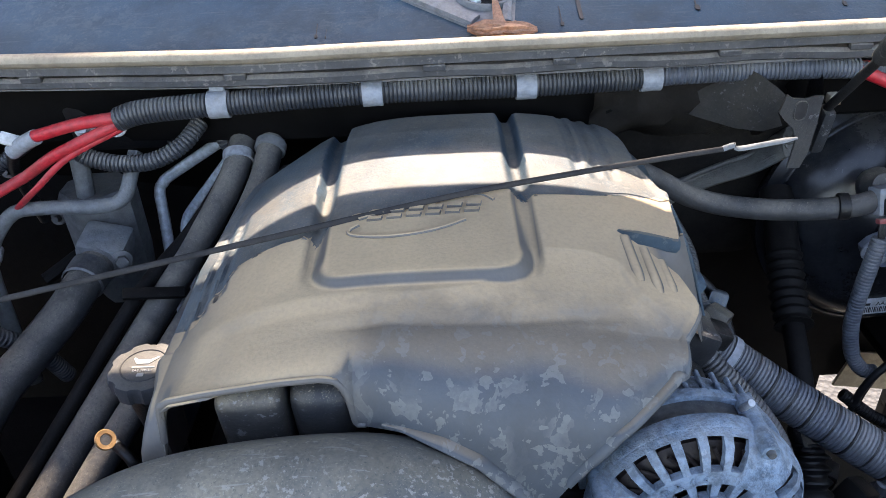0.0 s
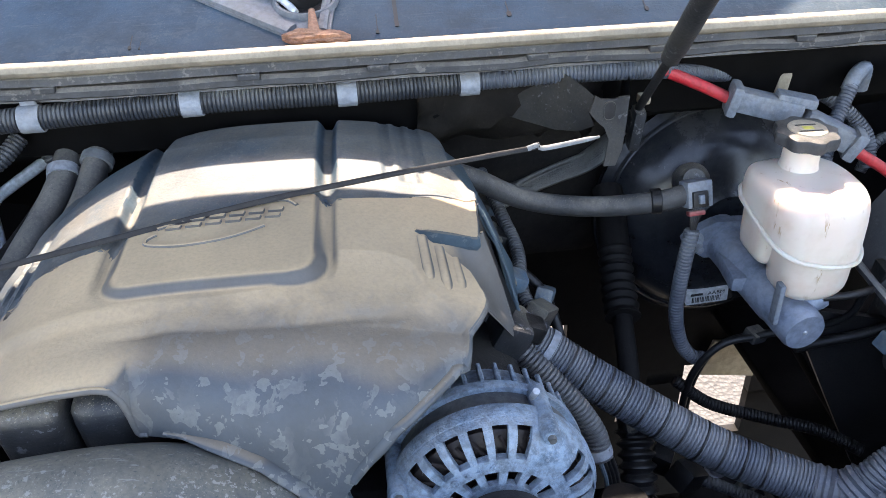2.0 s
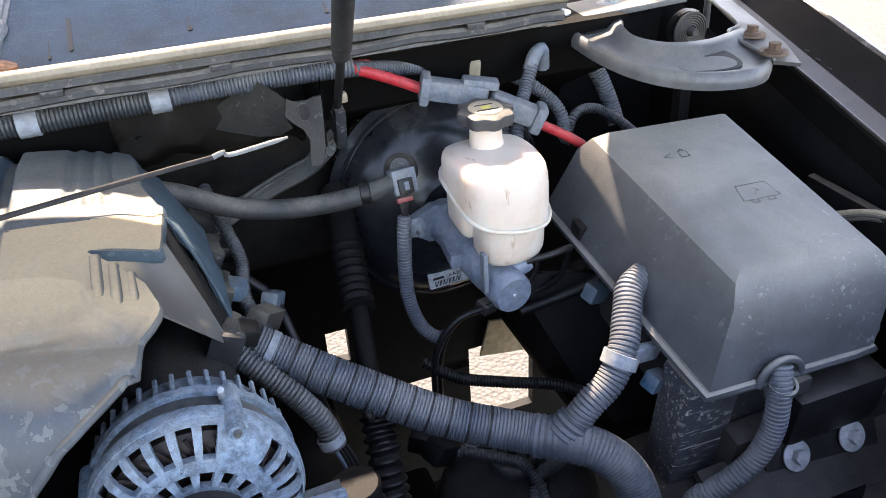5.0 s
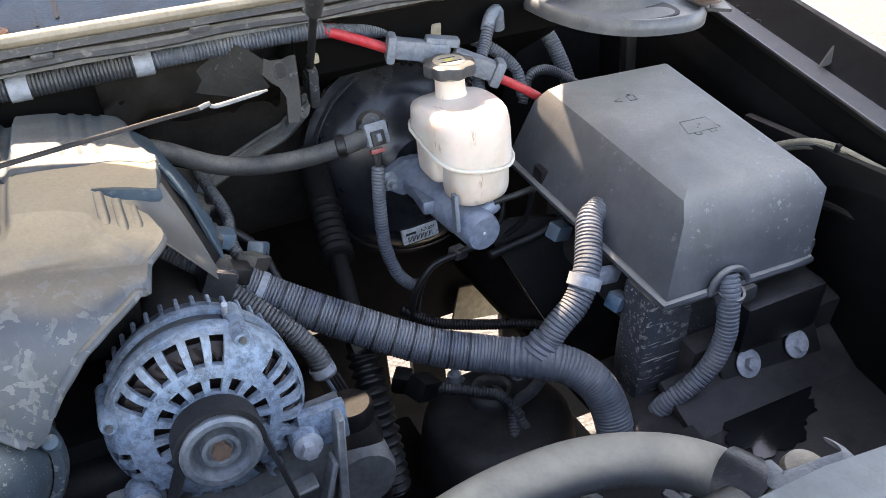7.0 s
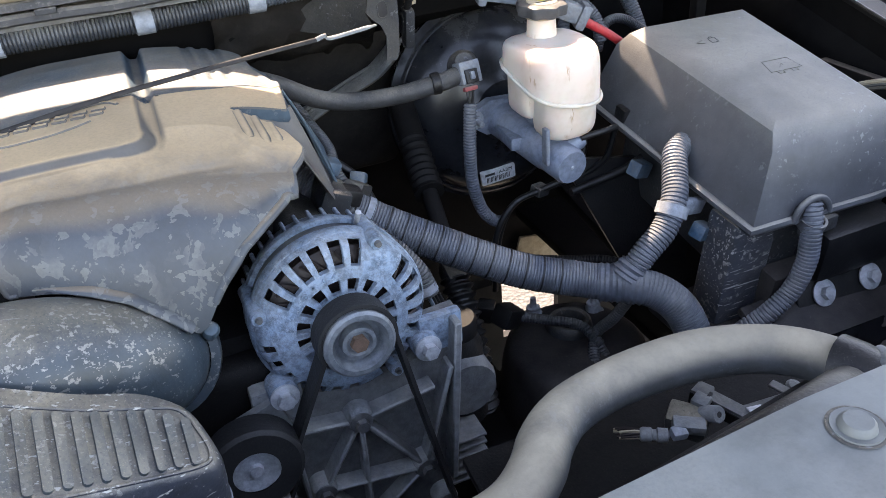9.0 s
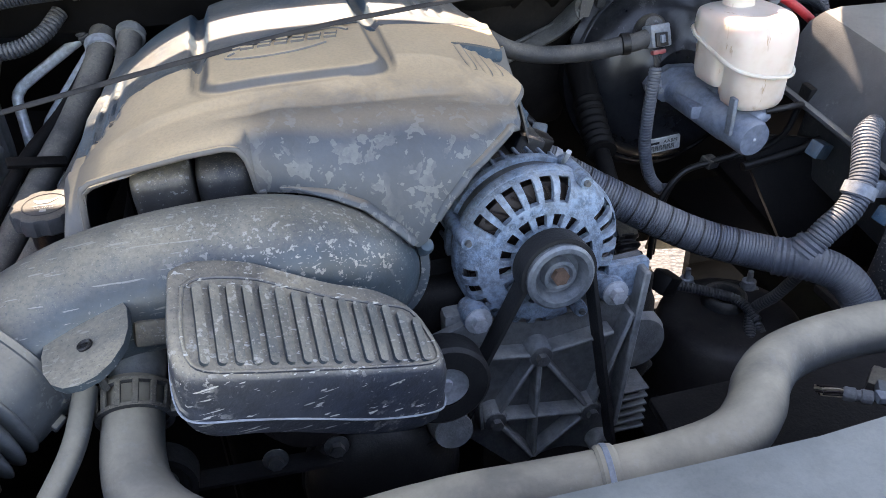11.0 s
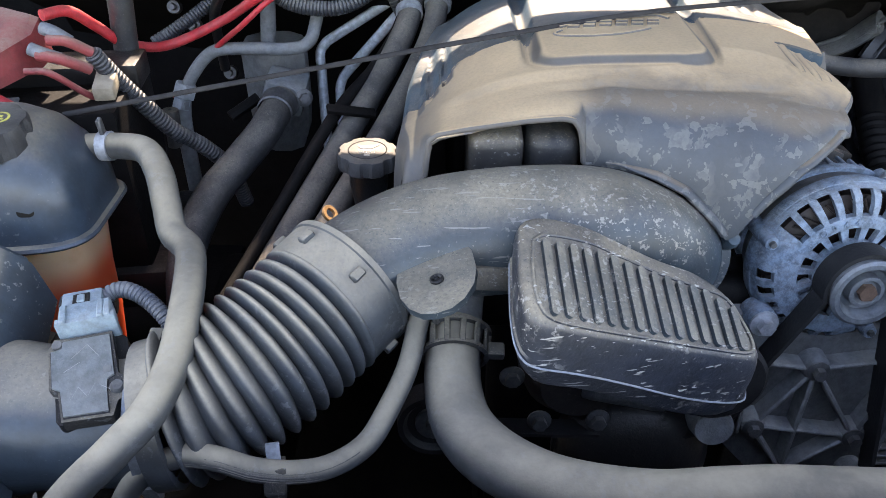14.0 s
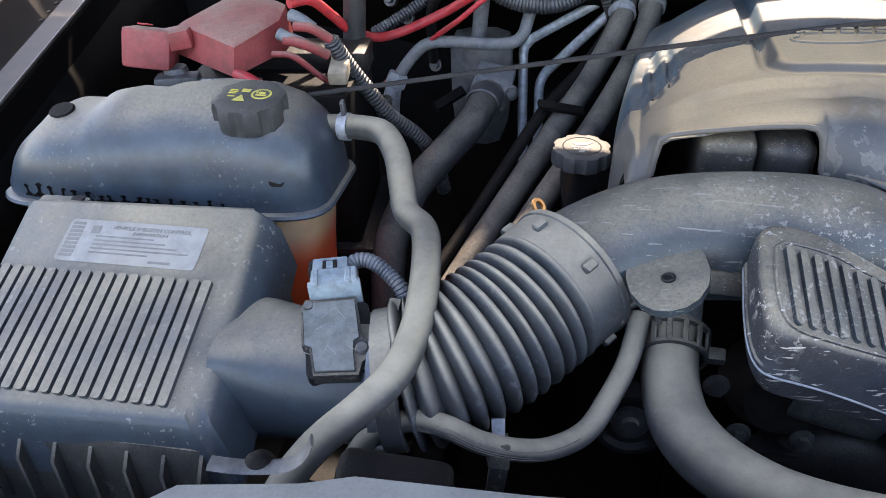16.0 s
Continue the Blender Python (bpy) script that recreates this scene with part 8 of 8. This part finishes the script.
def build_rear_right():
    strut = thing("hood_strut", "black gas strut holding the hood, with a dusty cylinder", "gas strut", (0.45, 0.8, 1.1))
    foot, joint, top = Vector((0.452, 0.803, 1.118)), Vector((0.445, 0.705, 1.217)), Vector((0.433, 0.56, 1.37))
    part("rod", tube([foot, joint], 0.0048, seg=14), BELT, strut)
    part("cylinder", tube([joint + (joint - top).normalized() * 0.004, joint, joint.lerp(top, 0.5), top], lambda r, t: 0.0095 + 0.0012 * smooth(0.012, 0.02, r), seg=20), BLACK_DUSTY, strut)
    part("socket", block((0.018, 0.018, 0.03), pose(0.452, 0.806, 1.105, 30, 0, 0), 0.005), BLACK_DUSTY, strut)

    br = thing("strut_bracket", "dusty stamped steel bracket at the bulkhead with a slotted hole", "bracket", (0.42, 0.78, 1.0))
    face = [(0.386, 1.138), (0.391, 1.157), (0.398, 1.1525), (0.412, 1.1515), (0.420, 1.154), (0.4285, 1.154), (0.4275, 1.120), (0.4255, 1.092), (0.4195, 1.073), (0.4065, 1.073), (0.4095, 1.105), (0.404, 1.119), (0.394, 1.128)]
    bm = prism([(x - 0.40, z - 1.12) for x, z in face], -0.0015, 0.0015, pose(0.40, 0.765, 1.12, 90, 0, 0), 0.0010, 1)
    plate = part("plate", bm, BLACK_DUSTY, br)
    part("slot", prism(rounded(0.011, 0.019, 0.0050, 5), 0.0016, 0.0022, pose(0.4075, 0.765, 1.139, 90, 0, 0)), DARK_MARK, plate)
    part("slot_rim", sweep(bmesh.new(), [pose(0.4075, 0.765, 1.139, 90, 0, 0) @ Vector((x, y, 0.0018)) for x, y in rounded(0.0125, 0.0205, 0.0056, 5) + rounded(0.0125, 0.0205, 0.0056, 5)[:1]], 0.0008, seg=6, step=0, caps=False), BLACK_DUSTY, plate)
    def wing(rows, name, material):
        """A sheet-metal wing over rows of points, 2 mm thick."""
        bm = loft([[Vector(p) for p in row] for row in rows], closed=False)
        bmesh.ops.solidify(bm, geom=bm.faces[:], thickness=0.002)
        part(name, bm, material, br, sharp=50)
    wing([[(0.390, 0.766, 1.156), (0.386, 0.766, 1.137), (0.393, 0.766, 1.122)], [(0.383, 0.774, 1.162), (0.376, 0.775, 1.136), (0.378, 0.776, 1.112)], [(0.370, 0.790, 1.170), (0.360, 0.793, 1.138), (0.356, 0.795, 1.108)], [(0.352, 0.810, 1.176), (0.336, 0.815, 1.142), (0.322, 0.820, 1.112)], [(0.300, 0.835, 1.178), (0.285, 0.840, 1.150), (0.270, 0.845, 1.125)]], "left_wing", BLACK_DUSTY)
    wing([[(0.4285, 0.765, 1.154), (0.4275, 0.765, 1.120), (0.4255, 0.765, 1.090)], [(0.434, 0.785, 1.166), (0.433, 0.785, 1.120), (0.432, 0.785, 1.085)], [(0.438, 0.820, 1.178), (0.437, 0.820, 1.120), (0.436, 0.820, 1.085)]], "right_wing", BLACK)
    part("ball_mount", block((0.014, 0.02, 0.055), pose(0.452, 0.80, 1.100, 14, 0, 0), 0.005), BLACK_DUSTY, br)
    part("yellow_cap", block((0.014, 0.012, 0.012), pose(0.458, 0.800, 1.135), 0.003), TAN, br)

    felt = thing("heater_case", "dark felt-covered heater case behind the engine", "heater case", (0.25, 1.0, 0.8))
    part("case", block((0.42, 0.16, 0.30), pose(0.26, 0.985, 1.00, 12), 0.03, 3), FELT, felt)
    pad = bmesh.new()
    def crumple(i, j):
        x, z = 0.205 + 0.012 * i, 0.913 + 0.012 * j
        y = interp([(0.86, 1.09), (1.02, 0.99), (1.10, 0.862), (1.17, 0.845)], z) - 0.036
        return Vector((x, y + 0.018 * noise.noise(Vector((i * 0.30, j * 0.40, 1.0))) + 0.012 * abs(noise.noise(Vector((i * 0.55, j * 0.45, 4.0)))) + 0.005 * noise.noise(Vector((i * 1.3, j * 1.2, 7.0))), z))
    cells = [[pad.verts.new(crumple(i, j)) for j in range(22)] for i in range(19)]
    for a, b in zip(cells, cells[1:]):
        for k in range(21):
            pad.faces.new((a[k], a[k + 1], b[k + 1], b[k]))
    bmesh.ops.solidify(pad, geom=pad.faces[:], thickness=0.004)
    part("insulation_pad", pad, FELT_PALE, felt, "crumpled grey insulation pad", sharp=70)
    sh = []
    for k, (x, y, z) in enumerate(((0.27, 0.885, 0.955), (0.302, 0.893, 0.968), (0.342, 0.905, 0.981), (0.385, 0.905, 0.998), (0.425, 0.89, 1.020), (0.452, 0.865, 1.055))):
        sh.append(Vector((x, y, z)))
    part("sheath", sweep(bmesh.new(), sh, 0.026, seg=16, step=0.008, flat=0.35), BRAID, felt, "flat ribbed sheath")
    for k in range(4):
        off = Vector((0.010 * (k - 1.5), 0, 0.010 * (k - 1.5)))
        part("sheath_rib", tube([p + off + Vector((0.0, -0.010, 0.004)) for p in sh], 0.003, seg=6), BRAID, felt)
    steer = thing("steering_shaft", "black steering shaft with rubber boot", "steering shaft", (0.41, 0.65, 0.6))
    part("upper_tube", tube([(0.446, 0.86, 0.99), (0.436, 0.77, 0.93)], 0.019, seg=20), GRIME_SHADE, steer)
    part("boot", tube([(0.438, 0.79, 0.943), (0.432, 0.745, 0.915), (0.428, 0.71, 0.899)], lambda r, t: 0.0195 + 0.002 * math.sin(r * 500), seg=22, step=0.002), GRIME_SHADE, steer)
    part("shaft", tube([(0.428, 0.715, 0.90), (0.420, 0.66, 0.875), (0.412, 0.61, 0.845)], 0.012, seg=18), GRIME_SHADE, steer)
    part("joint", block((0.03, 0.035, 0.035), pose(0.411, 0.60, 0.838, 25), 0.007), BLACK_DUSTY, steer)
    part("lower_boot", tube([(0.410, 0.595, 0.835), (0.407, 0.56, 0.80), (0.405, 0.53, 0.745), (0.404, 0.51, 0.68)], lambda r, t: 0.018 + 0.003 * math.sin(r * 520), seg=20, step=0.002), BLACK, steer)

    hinge = thing("bonnet_link", "dusty grey stamped hood hinge arm with slots and rusty bolts", "link arm", (0.9, 0.8, 1.1))
    outer = spline([(x, y, 1.151) for x, y in ((0.796, 0.900), (0.777, 0.852), (0.769, 0.771), (0.772, 0.711), (0.782, 0.670), (0.798, 0.640), (0.819, 0.619), (0.846, 0.606), (0.877, 0.601), (0.905, 0.612), (0.934, 0.641))], 0.005)
    inner = spline([(x, y, 1.160) for x, y in ((0.872, 0.884), (0.862, 0.852), (0.848, 0.826), (0.832, 0.797), (0.821, 0.757), (0.830, 0.727), (0.851, 0.709), (0.885, 0.704), (0.919, 0.713), (0.945, 0.718))], 0.004)
    rows = []
    for k in range(64):
        a, b = outer[round(k / 63 * (len(outer) - 1))], inner[round(k / 63 * (len(inner) - 1))]
        rows.append([a.lerp(b, u) + Vector((0, 0, h)) for u, h in ((0.02, -0.015), (0.0, -0.008), (0.012, -0.001), (0.05, 0.003), (0.11, 0.003), (0.19, -0.002), (0.66, -0.002), (0.78, 0.004), (0.93, 0.005), (0.99, 0.0), (1.0, -0.012), (0.97, -0.012), (0.92, 0.001), (0.5, -0.006), (0.10, -0.002), (0.06, -0.014))])
    arm = part("arm", loft(rows), PAINT_DUST, hinge, sharp=60)
    def plate_on_arm(outline, lift):
        """A thin plate that follows the pressed floor of the arm."""
        at = lambda x, y, h: Vector((x, y, 1.149 + 0.085 * ((x - 0.82) * 0.6 + (y - 0.62) * 0.79) + h))
        path = spline([(x, y, 0) for x, y in outline + outline[:1]], 0.006)[:-1]
        return loft([[at(p.x, p.y, -0.003) for p in path], [at(p.x, p.y, lift) for p in path]])
    # dark plate painted in for the shade at the slot's edge
    slot = part("slot", plate_on_arm([(0.829, 0.680), (0.860, 0.680), (0.885, 0.676), (0.889, 0.655), (0.880, 0.629), (0.850, 0.628), (0.817, 0.643), (0.820, 0.665)], 0.0004), DARK_MARK, arm, "stamped slot drawn as a dark plate")
    part("slot_floor", plate_on_arm([(0.823, 0.671), (0.855, 0.668), (0.875, 0.660), (0.881, 0.644), (0.873, 0.631), (0.850, 0.631), (0.820, 0.645), (0.818, 0.660)], 0.0008), PAINT_DUST, slot)
    part("round_hole", prism([(0.019 * math.cos(math.pi * k / 14), 0.012 * math.sin(math.pi * k / 14)) for k in range(28)], -0.003, 0.0008, pose(0.807, 0.829, 1.1528, 0, -5, 0)), DARK_MARK, arm)
    part("base_plate", prism([(0.048, 0.166), (0.010, 0.049), (-0.024, 0.023), (-0.034, -0.070), (-0.012, -0.088), (0.016, -0.030), (0.073, 0.162)], -0.004, 0.0, pose(0.949, 0.69, 1.158, 3), 0.0015, 1), PAINT_GREY, hinge)
    part("plate_edge", tube([(0.993, 0.853, 1.167), (0.958, 0.740, 1.162), (0.927, 0.714, 1.160), (0.916, 0.62, 1.156)], 0.0022, seg=8, step=0.006), PAINT_DUST, hinge, "thin pale edge")
    for p in ((0.947, 0.698, 1.159), (0.925, 0.633, 1.159)):
        washer = part("washer", lathe(bmesh.new(), [(0.0, 0.002), (0.016, 0.002), (0.017, 0.0)], p, (0, 0, 1), 22), RUST, hinge, "rusty washer")
        hexbolt("bolt", Vector(p) + Vector((0, 0, 0.002)), (0, 0, 1), hinge, 0.013, RUST, 1.3)
    coil = Vector((0.967, 0.842, 1.125))
    spring = []
    for k in range(150):
        a = k * 0.25
        r = 0.008 + 0.00050 * k * 0.25
        spring.append(coil + Vector((r * math.cos(a), 0, r * math.sin(a))))
    part("coil_spring", sweep(bmesh.new(), spring, 0.0024, seg=6, step=0.004), BLACK_DUSTY, hinge, "black flat coil spring")
    part("spring_backing", lathe(bmesh.new(), [(0.0, 0.0), (0.026, 0.0), (0.027, -0.012), (0.0, -0.012)], coil + Vector((0, 0.006, 0)), (0, -1, 0), 32), BLACK, hinge)
    part("spring_pin", lathe(bmesh.new(), [(0.0, 0.012), (0.005, 0.012), (0.006, 0.0)], coil, (0, -1, 0), 14), STEEL_DARK, hinge)
    part("hinge_post", block((0.02, 0.02, 0.25), pose(0.985, 0.87, 1.02), 0.004), PAINT, hinge)
    part("stay", tube([(1.005, 0.86, 1.12), (1.0, 0.855, 1.19)], 0.005, seg=10), STEEL_DARK, hinge)
    rail = thing("cowl_end_plate", "sunlit dusty steel plate at the cowl end with bolts", "plate", (0.78, 0.87, 1.15))
    part("plate", block((0.30, 0.07, 0.008), pose(0.80, 0.875, 1.166, 0, -3, -4), 0.002), PAINT_DUST, rail)
    for p in ((0.772, 0.868, 1.171), (0.857, 0.876, 1.170)):
        hexbolt("bolt", p, (0, 0, 1), rail, 0.017, STEEL, 1.8)

    wiper = thing("wiper_linkage", "grey wiper pivot housing above the cowl with struts", "wiper pivot", (0.11, 0.88, 1.24))
    m = axis_pose(Vector((0.0, 0.812, 1.2225)), (0, -0.32, 1.0), (1, 0, 0))
    up = m.to_3x3() @ Vector((0, 0, 1))
    part("housing", prism([(-0.036, 0.094), (0.070, 0.008), (0.119, 0.004), (0.130, 0.10), (0.136, 0.16), (-0.05, 0.16)], -0.004, 0.003, m, 0.001, 1), HOUSING, wiper, "grey wedge-shaped housing", sharp=25)
    for a, b, wide in (((-0.036, 0.095), (0.074, 0.006), 0.017), ((0.116, 0.006), (0.131, 0.15), 0.010)):
        a, b = Vector((*a, 0.0)), Vector((*b, 0.0))
        side = Vector((-(b - a).y, (b - a).x, 0)).normalized() * (wide if wide > 0.012 else wide)
        sec = [(0.0, 0.001), (0.06, 0.007), (0.45, 0.0085), (0.94, 0.0075), (1.0, 0.002)]
        part("raised_rim", loft([[m @ (a.lerp(b, k / 6) + side * u + Vector((0, 0, h))) for u, h in sec] for k in range(7)]), HOUSING, wiper, sharp=30)
    seat = m @ Vector((0.094, 0.066, 0.003))
    part("recess", lathe(bmesh.new(), [(0.0, 0.001), (0.029, 0.001), (0.031, 0.006), (0.034, 0.006), (0.036, 0.0)], seat, up, 36), HOUSING, wiper)
    part("recess_floor", lathe(bmesh.new(), [(0.0, 0.0024), (0.0285, 0.0024), (0.029, 0.0005)], seat, up, 36), BLACK, wiper)
    part("pivot", lathe(bmesh.new(), [(0.0, 0.034), (0.012, 0.034), (0.017, 0.031), (0.019, 0.024), (0.019, 0.016), (0.023, 0.014), (0.024, 0.0)], seat + Vector((-0.004, 0.006, 0)), up, 32), BLACK, wiper, "glossy black wiper pivot")
    part("wiper_arm", tube([seat + up * 0.03, seat + Vector((-0.02, 0.05, 0.045)), seat + Vector((-0.06, 0.14, 0.09))], 0.014, seg=14, step=0.01, flat=0.6), BLACK, wiper)
    part("washer_pipe", tube([m @ Vector((0.030, 0.094, 0.010)), m @ Vector((0.052, 0.078, 0.012)), m @ Vector((0.074, 0.054, 0.010)), m @ Vector((0.084, 0.040, 0.006))], 0.0042, seg=12, step=0.005), ALUMINIUM, wiper)
    part("pipe_base", lathe(bmesh.new(), [(0.0, 0.016), (0.010, 0.015), (0.019, 0.009), (0.022, 0.0)], m @ Vector((0.012, 0.106, 0.003)), up, 24), TAN, wiper, "cream plastic pipe base")

    # dry leaf on the seal
    leaf = bmesh.new()
    rings = []
    for i in range(41):
        u = i / 40
        c = Vector((0.070 + 0.070 * u, 0.806 - 0.008 * u, 1.2285 - 0.0025 * u))
        r = 0.0095 * math.sin(math.pi * (0.05 + 0.91 * u)) ** 0.55
        ring = []
        for k in range(36):
            a = 2 * math.pi * k / 36
            fold = 1 + 0.34 * noise.noise(Vector((u * 4, 1.6 * math.cos(a), 1.6 * math.sin(a)))) + 0.13 * math.sin(9 * a + 7 * u + 2 * noise.noise(Vector((u * 6, a, 0)))) + 0.10 * noise.noise(Vector((u * 22, 5 * math.cos(a), 5 * math.sin(a))))
            ring.append(leaf.verts.new(c + Vector((0.0, 1.25 * math.cos(a), 0.78 * math.sin(a))) * (r * fold)))
        rings.append(ring)
    for a, b in zip(rings, rings[1:]):
        for k in range(36):
            leaf.faces.new((a[k], a[(k + 1) % 36], b[(k + 1) % 36], b[k]))
    leaf.faces.new(rings[0][::-1])
    leaf.faces.new(rings[-1])
    lf = thing("dry_leaf", "curled dry brown leaf lying on the cowl", "leaf", (0.11, 0.815, 1.23))
    part("blade", leaf, LEAF, lf, sharp=25)
    part("stalk", tube([(0.103, 0.805, 1.231), (0.102, 0.822, 1.2375), (0.101, 0.843, 1.245)], lambda r, t: 0.0066 - 0.0035 * r / t, seg=8, step=0.004, flat=0.5), LEAF, lf)


build_looms()
build_rear_right()


# ---- engine body and the dark lower bay ----
def build_lower_bay():
    eng = thing("engine_block", "grimy black engine block darkened as in shade", "engine", (0.03, 0.7, 0.45))
    part("block", block((0.30, 0.46, 0.42), pose(0.03, 0.68, 0.74), 0.02), GRIME_SHADE, eng)
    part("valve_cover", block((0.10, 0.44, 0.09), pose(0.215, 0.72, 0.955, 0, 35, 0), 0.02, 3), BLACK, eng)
    part("valve_cover", block((0.10, 0.44, 0.09), pose(-0.150, 0.70, 0.88, 0, -35, 0), 0.02, 3), GRIME_SHADE, eng)
    part("front_cover", block((0.28, 0.06, 0.34), pose(0.03, 0.455, 0.76), 0.02, 3), GRIME_SHADE, eng)
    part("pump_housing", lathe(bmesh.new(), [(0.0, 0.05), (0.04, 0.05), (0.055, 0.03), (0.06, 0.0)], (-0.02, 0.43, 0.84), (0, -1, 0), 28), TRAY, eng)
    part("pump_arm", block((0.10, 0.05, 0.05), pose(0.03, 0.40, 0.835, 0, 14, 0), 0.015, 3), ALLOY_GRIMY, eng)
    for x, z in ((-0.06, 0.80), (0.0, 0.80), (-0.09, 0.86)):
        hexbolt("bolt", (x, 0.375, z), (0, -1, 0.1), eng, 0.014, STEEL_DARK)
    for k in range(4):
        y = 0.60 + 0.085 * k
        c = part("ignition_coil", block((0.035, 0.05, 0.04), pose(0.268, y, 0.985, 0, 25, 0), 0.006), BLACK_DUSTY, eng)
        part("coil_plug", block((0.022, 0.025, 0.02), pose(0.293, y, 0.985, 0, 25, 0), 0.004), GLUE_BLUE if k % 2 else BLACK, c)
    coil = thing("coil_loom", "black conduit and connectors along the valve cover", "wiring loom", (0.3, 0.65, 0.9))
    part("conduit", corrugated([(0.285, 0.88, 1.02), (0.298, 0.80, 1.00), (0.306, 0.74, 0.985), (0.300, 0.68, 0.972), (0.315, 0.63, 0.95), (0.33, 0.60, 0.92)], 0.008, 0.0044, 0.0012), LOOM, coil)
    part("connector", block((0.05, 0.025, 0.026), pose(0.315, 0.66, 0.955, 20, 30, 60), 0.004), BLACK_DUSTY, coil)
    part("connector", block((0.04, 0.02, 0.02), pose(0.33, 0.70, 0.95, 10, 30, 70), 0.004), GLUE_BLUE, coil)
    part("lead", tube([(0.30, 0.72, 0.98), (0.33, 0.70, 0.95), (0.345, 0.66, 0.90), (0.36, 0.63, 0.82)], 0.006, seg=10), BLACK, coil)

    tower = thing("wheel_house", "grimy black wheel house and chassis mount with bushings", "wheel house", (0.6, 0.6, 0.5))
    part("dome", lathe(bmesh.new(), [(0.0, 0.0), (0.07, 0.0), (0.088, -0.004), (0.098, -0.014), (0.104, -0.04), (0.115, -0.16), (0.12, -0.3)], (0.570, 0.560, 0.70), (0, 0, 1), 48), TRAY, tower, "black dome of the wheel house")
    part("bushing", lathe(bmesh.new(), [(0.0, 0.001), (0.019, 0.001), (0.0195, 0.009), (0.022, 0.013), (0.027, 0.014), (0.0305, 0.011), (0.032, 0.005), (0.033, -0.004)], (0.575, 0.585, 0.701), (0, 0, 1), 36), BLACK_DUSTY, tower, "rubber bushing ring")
    part("bushing_pin", lathe(bmesh.new(), [(0.0, 0.010), (0.006, 0.009), (0.0075, 0.0)], (0.574, 0.588, 0.702), (0, 0, 1), 16), GRIME_SHADE, tower)
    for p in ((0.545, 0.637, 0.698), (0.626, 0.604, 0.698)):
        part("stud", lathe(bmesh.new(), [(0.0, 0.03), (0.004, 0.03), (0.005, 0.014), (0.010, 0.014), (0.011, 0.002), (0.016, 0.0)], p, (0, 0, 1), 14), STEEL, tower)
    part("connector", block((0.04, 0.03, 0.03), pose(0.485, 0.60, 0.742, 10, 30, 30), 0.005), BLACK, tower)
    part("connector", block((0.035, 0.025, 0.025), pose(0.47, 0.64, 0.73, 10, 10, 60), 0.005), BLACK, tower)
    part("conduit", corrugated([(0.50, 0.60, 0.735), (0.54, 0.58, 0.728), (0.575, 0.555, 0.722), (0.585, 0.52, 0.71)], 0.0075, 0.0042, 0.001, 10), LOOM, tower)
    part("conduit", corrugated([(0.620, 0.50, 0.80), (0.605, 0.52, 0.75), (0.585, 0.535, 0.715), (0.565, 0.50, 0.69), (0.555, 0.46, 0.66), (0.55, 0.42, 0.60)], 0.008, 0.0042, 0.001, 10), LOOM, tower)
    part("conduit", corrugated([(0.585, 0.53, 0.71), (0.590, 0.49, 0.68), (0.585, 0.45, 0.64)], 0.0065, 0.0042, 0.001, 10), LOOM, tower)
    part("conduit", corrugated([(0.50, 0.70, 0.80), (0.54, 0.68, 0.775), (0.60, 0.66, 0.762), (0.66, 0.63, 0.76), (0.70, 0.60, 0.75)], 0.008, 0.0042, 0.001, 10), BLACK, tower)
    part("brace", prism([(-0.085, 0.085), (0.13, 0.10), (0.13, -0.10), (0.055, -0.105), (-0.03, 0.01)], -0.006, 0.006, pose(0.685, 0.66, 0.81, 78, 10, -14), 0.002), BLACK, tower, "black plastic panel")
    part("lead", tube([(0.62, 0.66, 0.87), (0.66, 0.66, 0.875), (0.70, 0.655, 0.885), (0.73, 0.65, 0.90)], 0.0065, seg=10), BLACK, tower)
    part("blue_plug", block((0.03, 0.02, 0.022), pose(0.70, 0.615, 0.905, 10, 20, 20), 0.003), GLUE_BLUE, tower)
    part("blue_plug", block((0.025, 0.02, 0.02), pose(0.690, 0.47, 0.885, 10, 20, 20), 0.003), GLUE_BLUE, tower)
    # tan colour stands in for sun on a bulkhead flange
    part("sunlit_flange", block((0.12, 0.006, 0.085), pose(0.785, 1.055, 0.50, 5, 12, 4), 0.001), TAN, tower)
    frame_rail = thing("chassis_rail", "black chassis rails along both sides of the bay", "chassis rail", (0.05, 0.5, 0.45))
    part("rail", block((0.09, 0.95, 0.14), pose(0.455, 0.25, 0.52), 0.012), GRIME_SHADE, frame_rail)
    part("rail", block((0.09, 1.3, 0.14), pose(-0.42, 0.42, 0.56), 0.012), GRIME_SHADE, frame_rail)
    part("cross_member", block((0.9, 0.12, 0.10), pose(0.02, 0.36, 0.50), 0.012), GRIME_SHADE, frame_rail)
    part("left_panel", block((0.34, 0.62, 0.02), pose(-0.64, 0.55, 0.70), 0.006), GRIME_SHADE, frame_rail)
    part("left_brace", block((0.10, 0.10, 0.20), pose(-0.39, 0.62, 0.72), 0.012), GRIME_SHADE, frame_rail)
    part("right_panel", block((0.30, 0.30, 0.02), pose(0.86, 0.72, 0.74, 10), 0.006), GRIME_SHADE, frame_rail)
    part("front_panel", block((0.90, 0.26, 0.02), pose(0.05, 0.22, 0.56), 0.006), GRIME_SHADE, frame_rail)
    part("lower_tray", block((0.34, 0.3, 0.02), pose(-0.55, 0.18, 0.70), 0.006), GRIME_SHADE, frame_rail)


build_lower_bay()
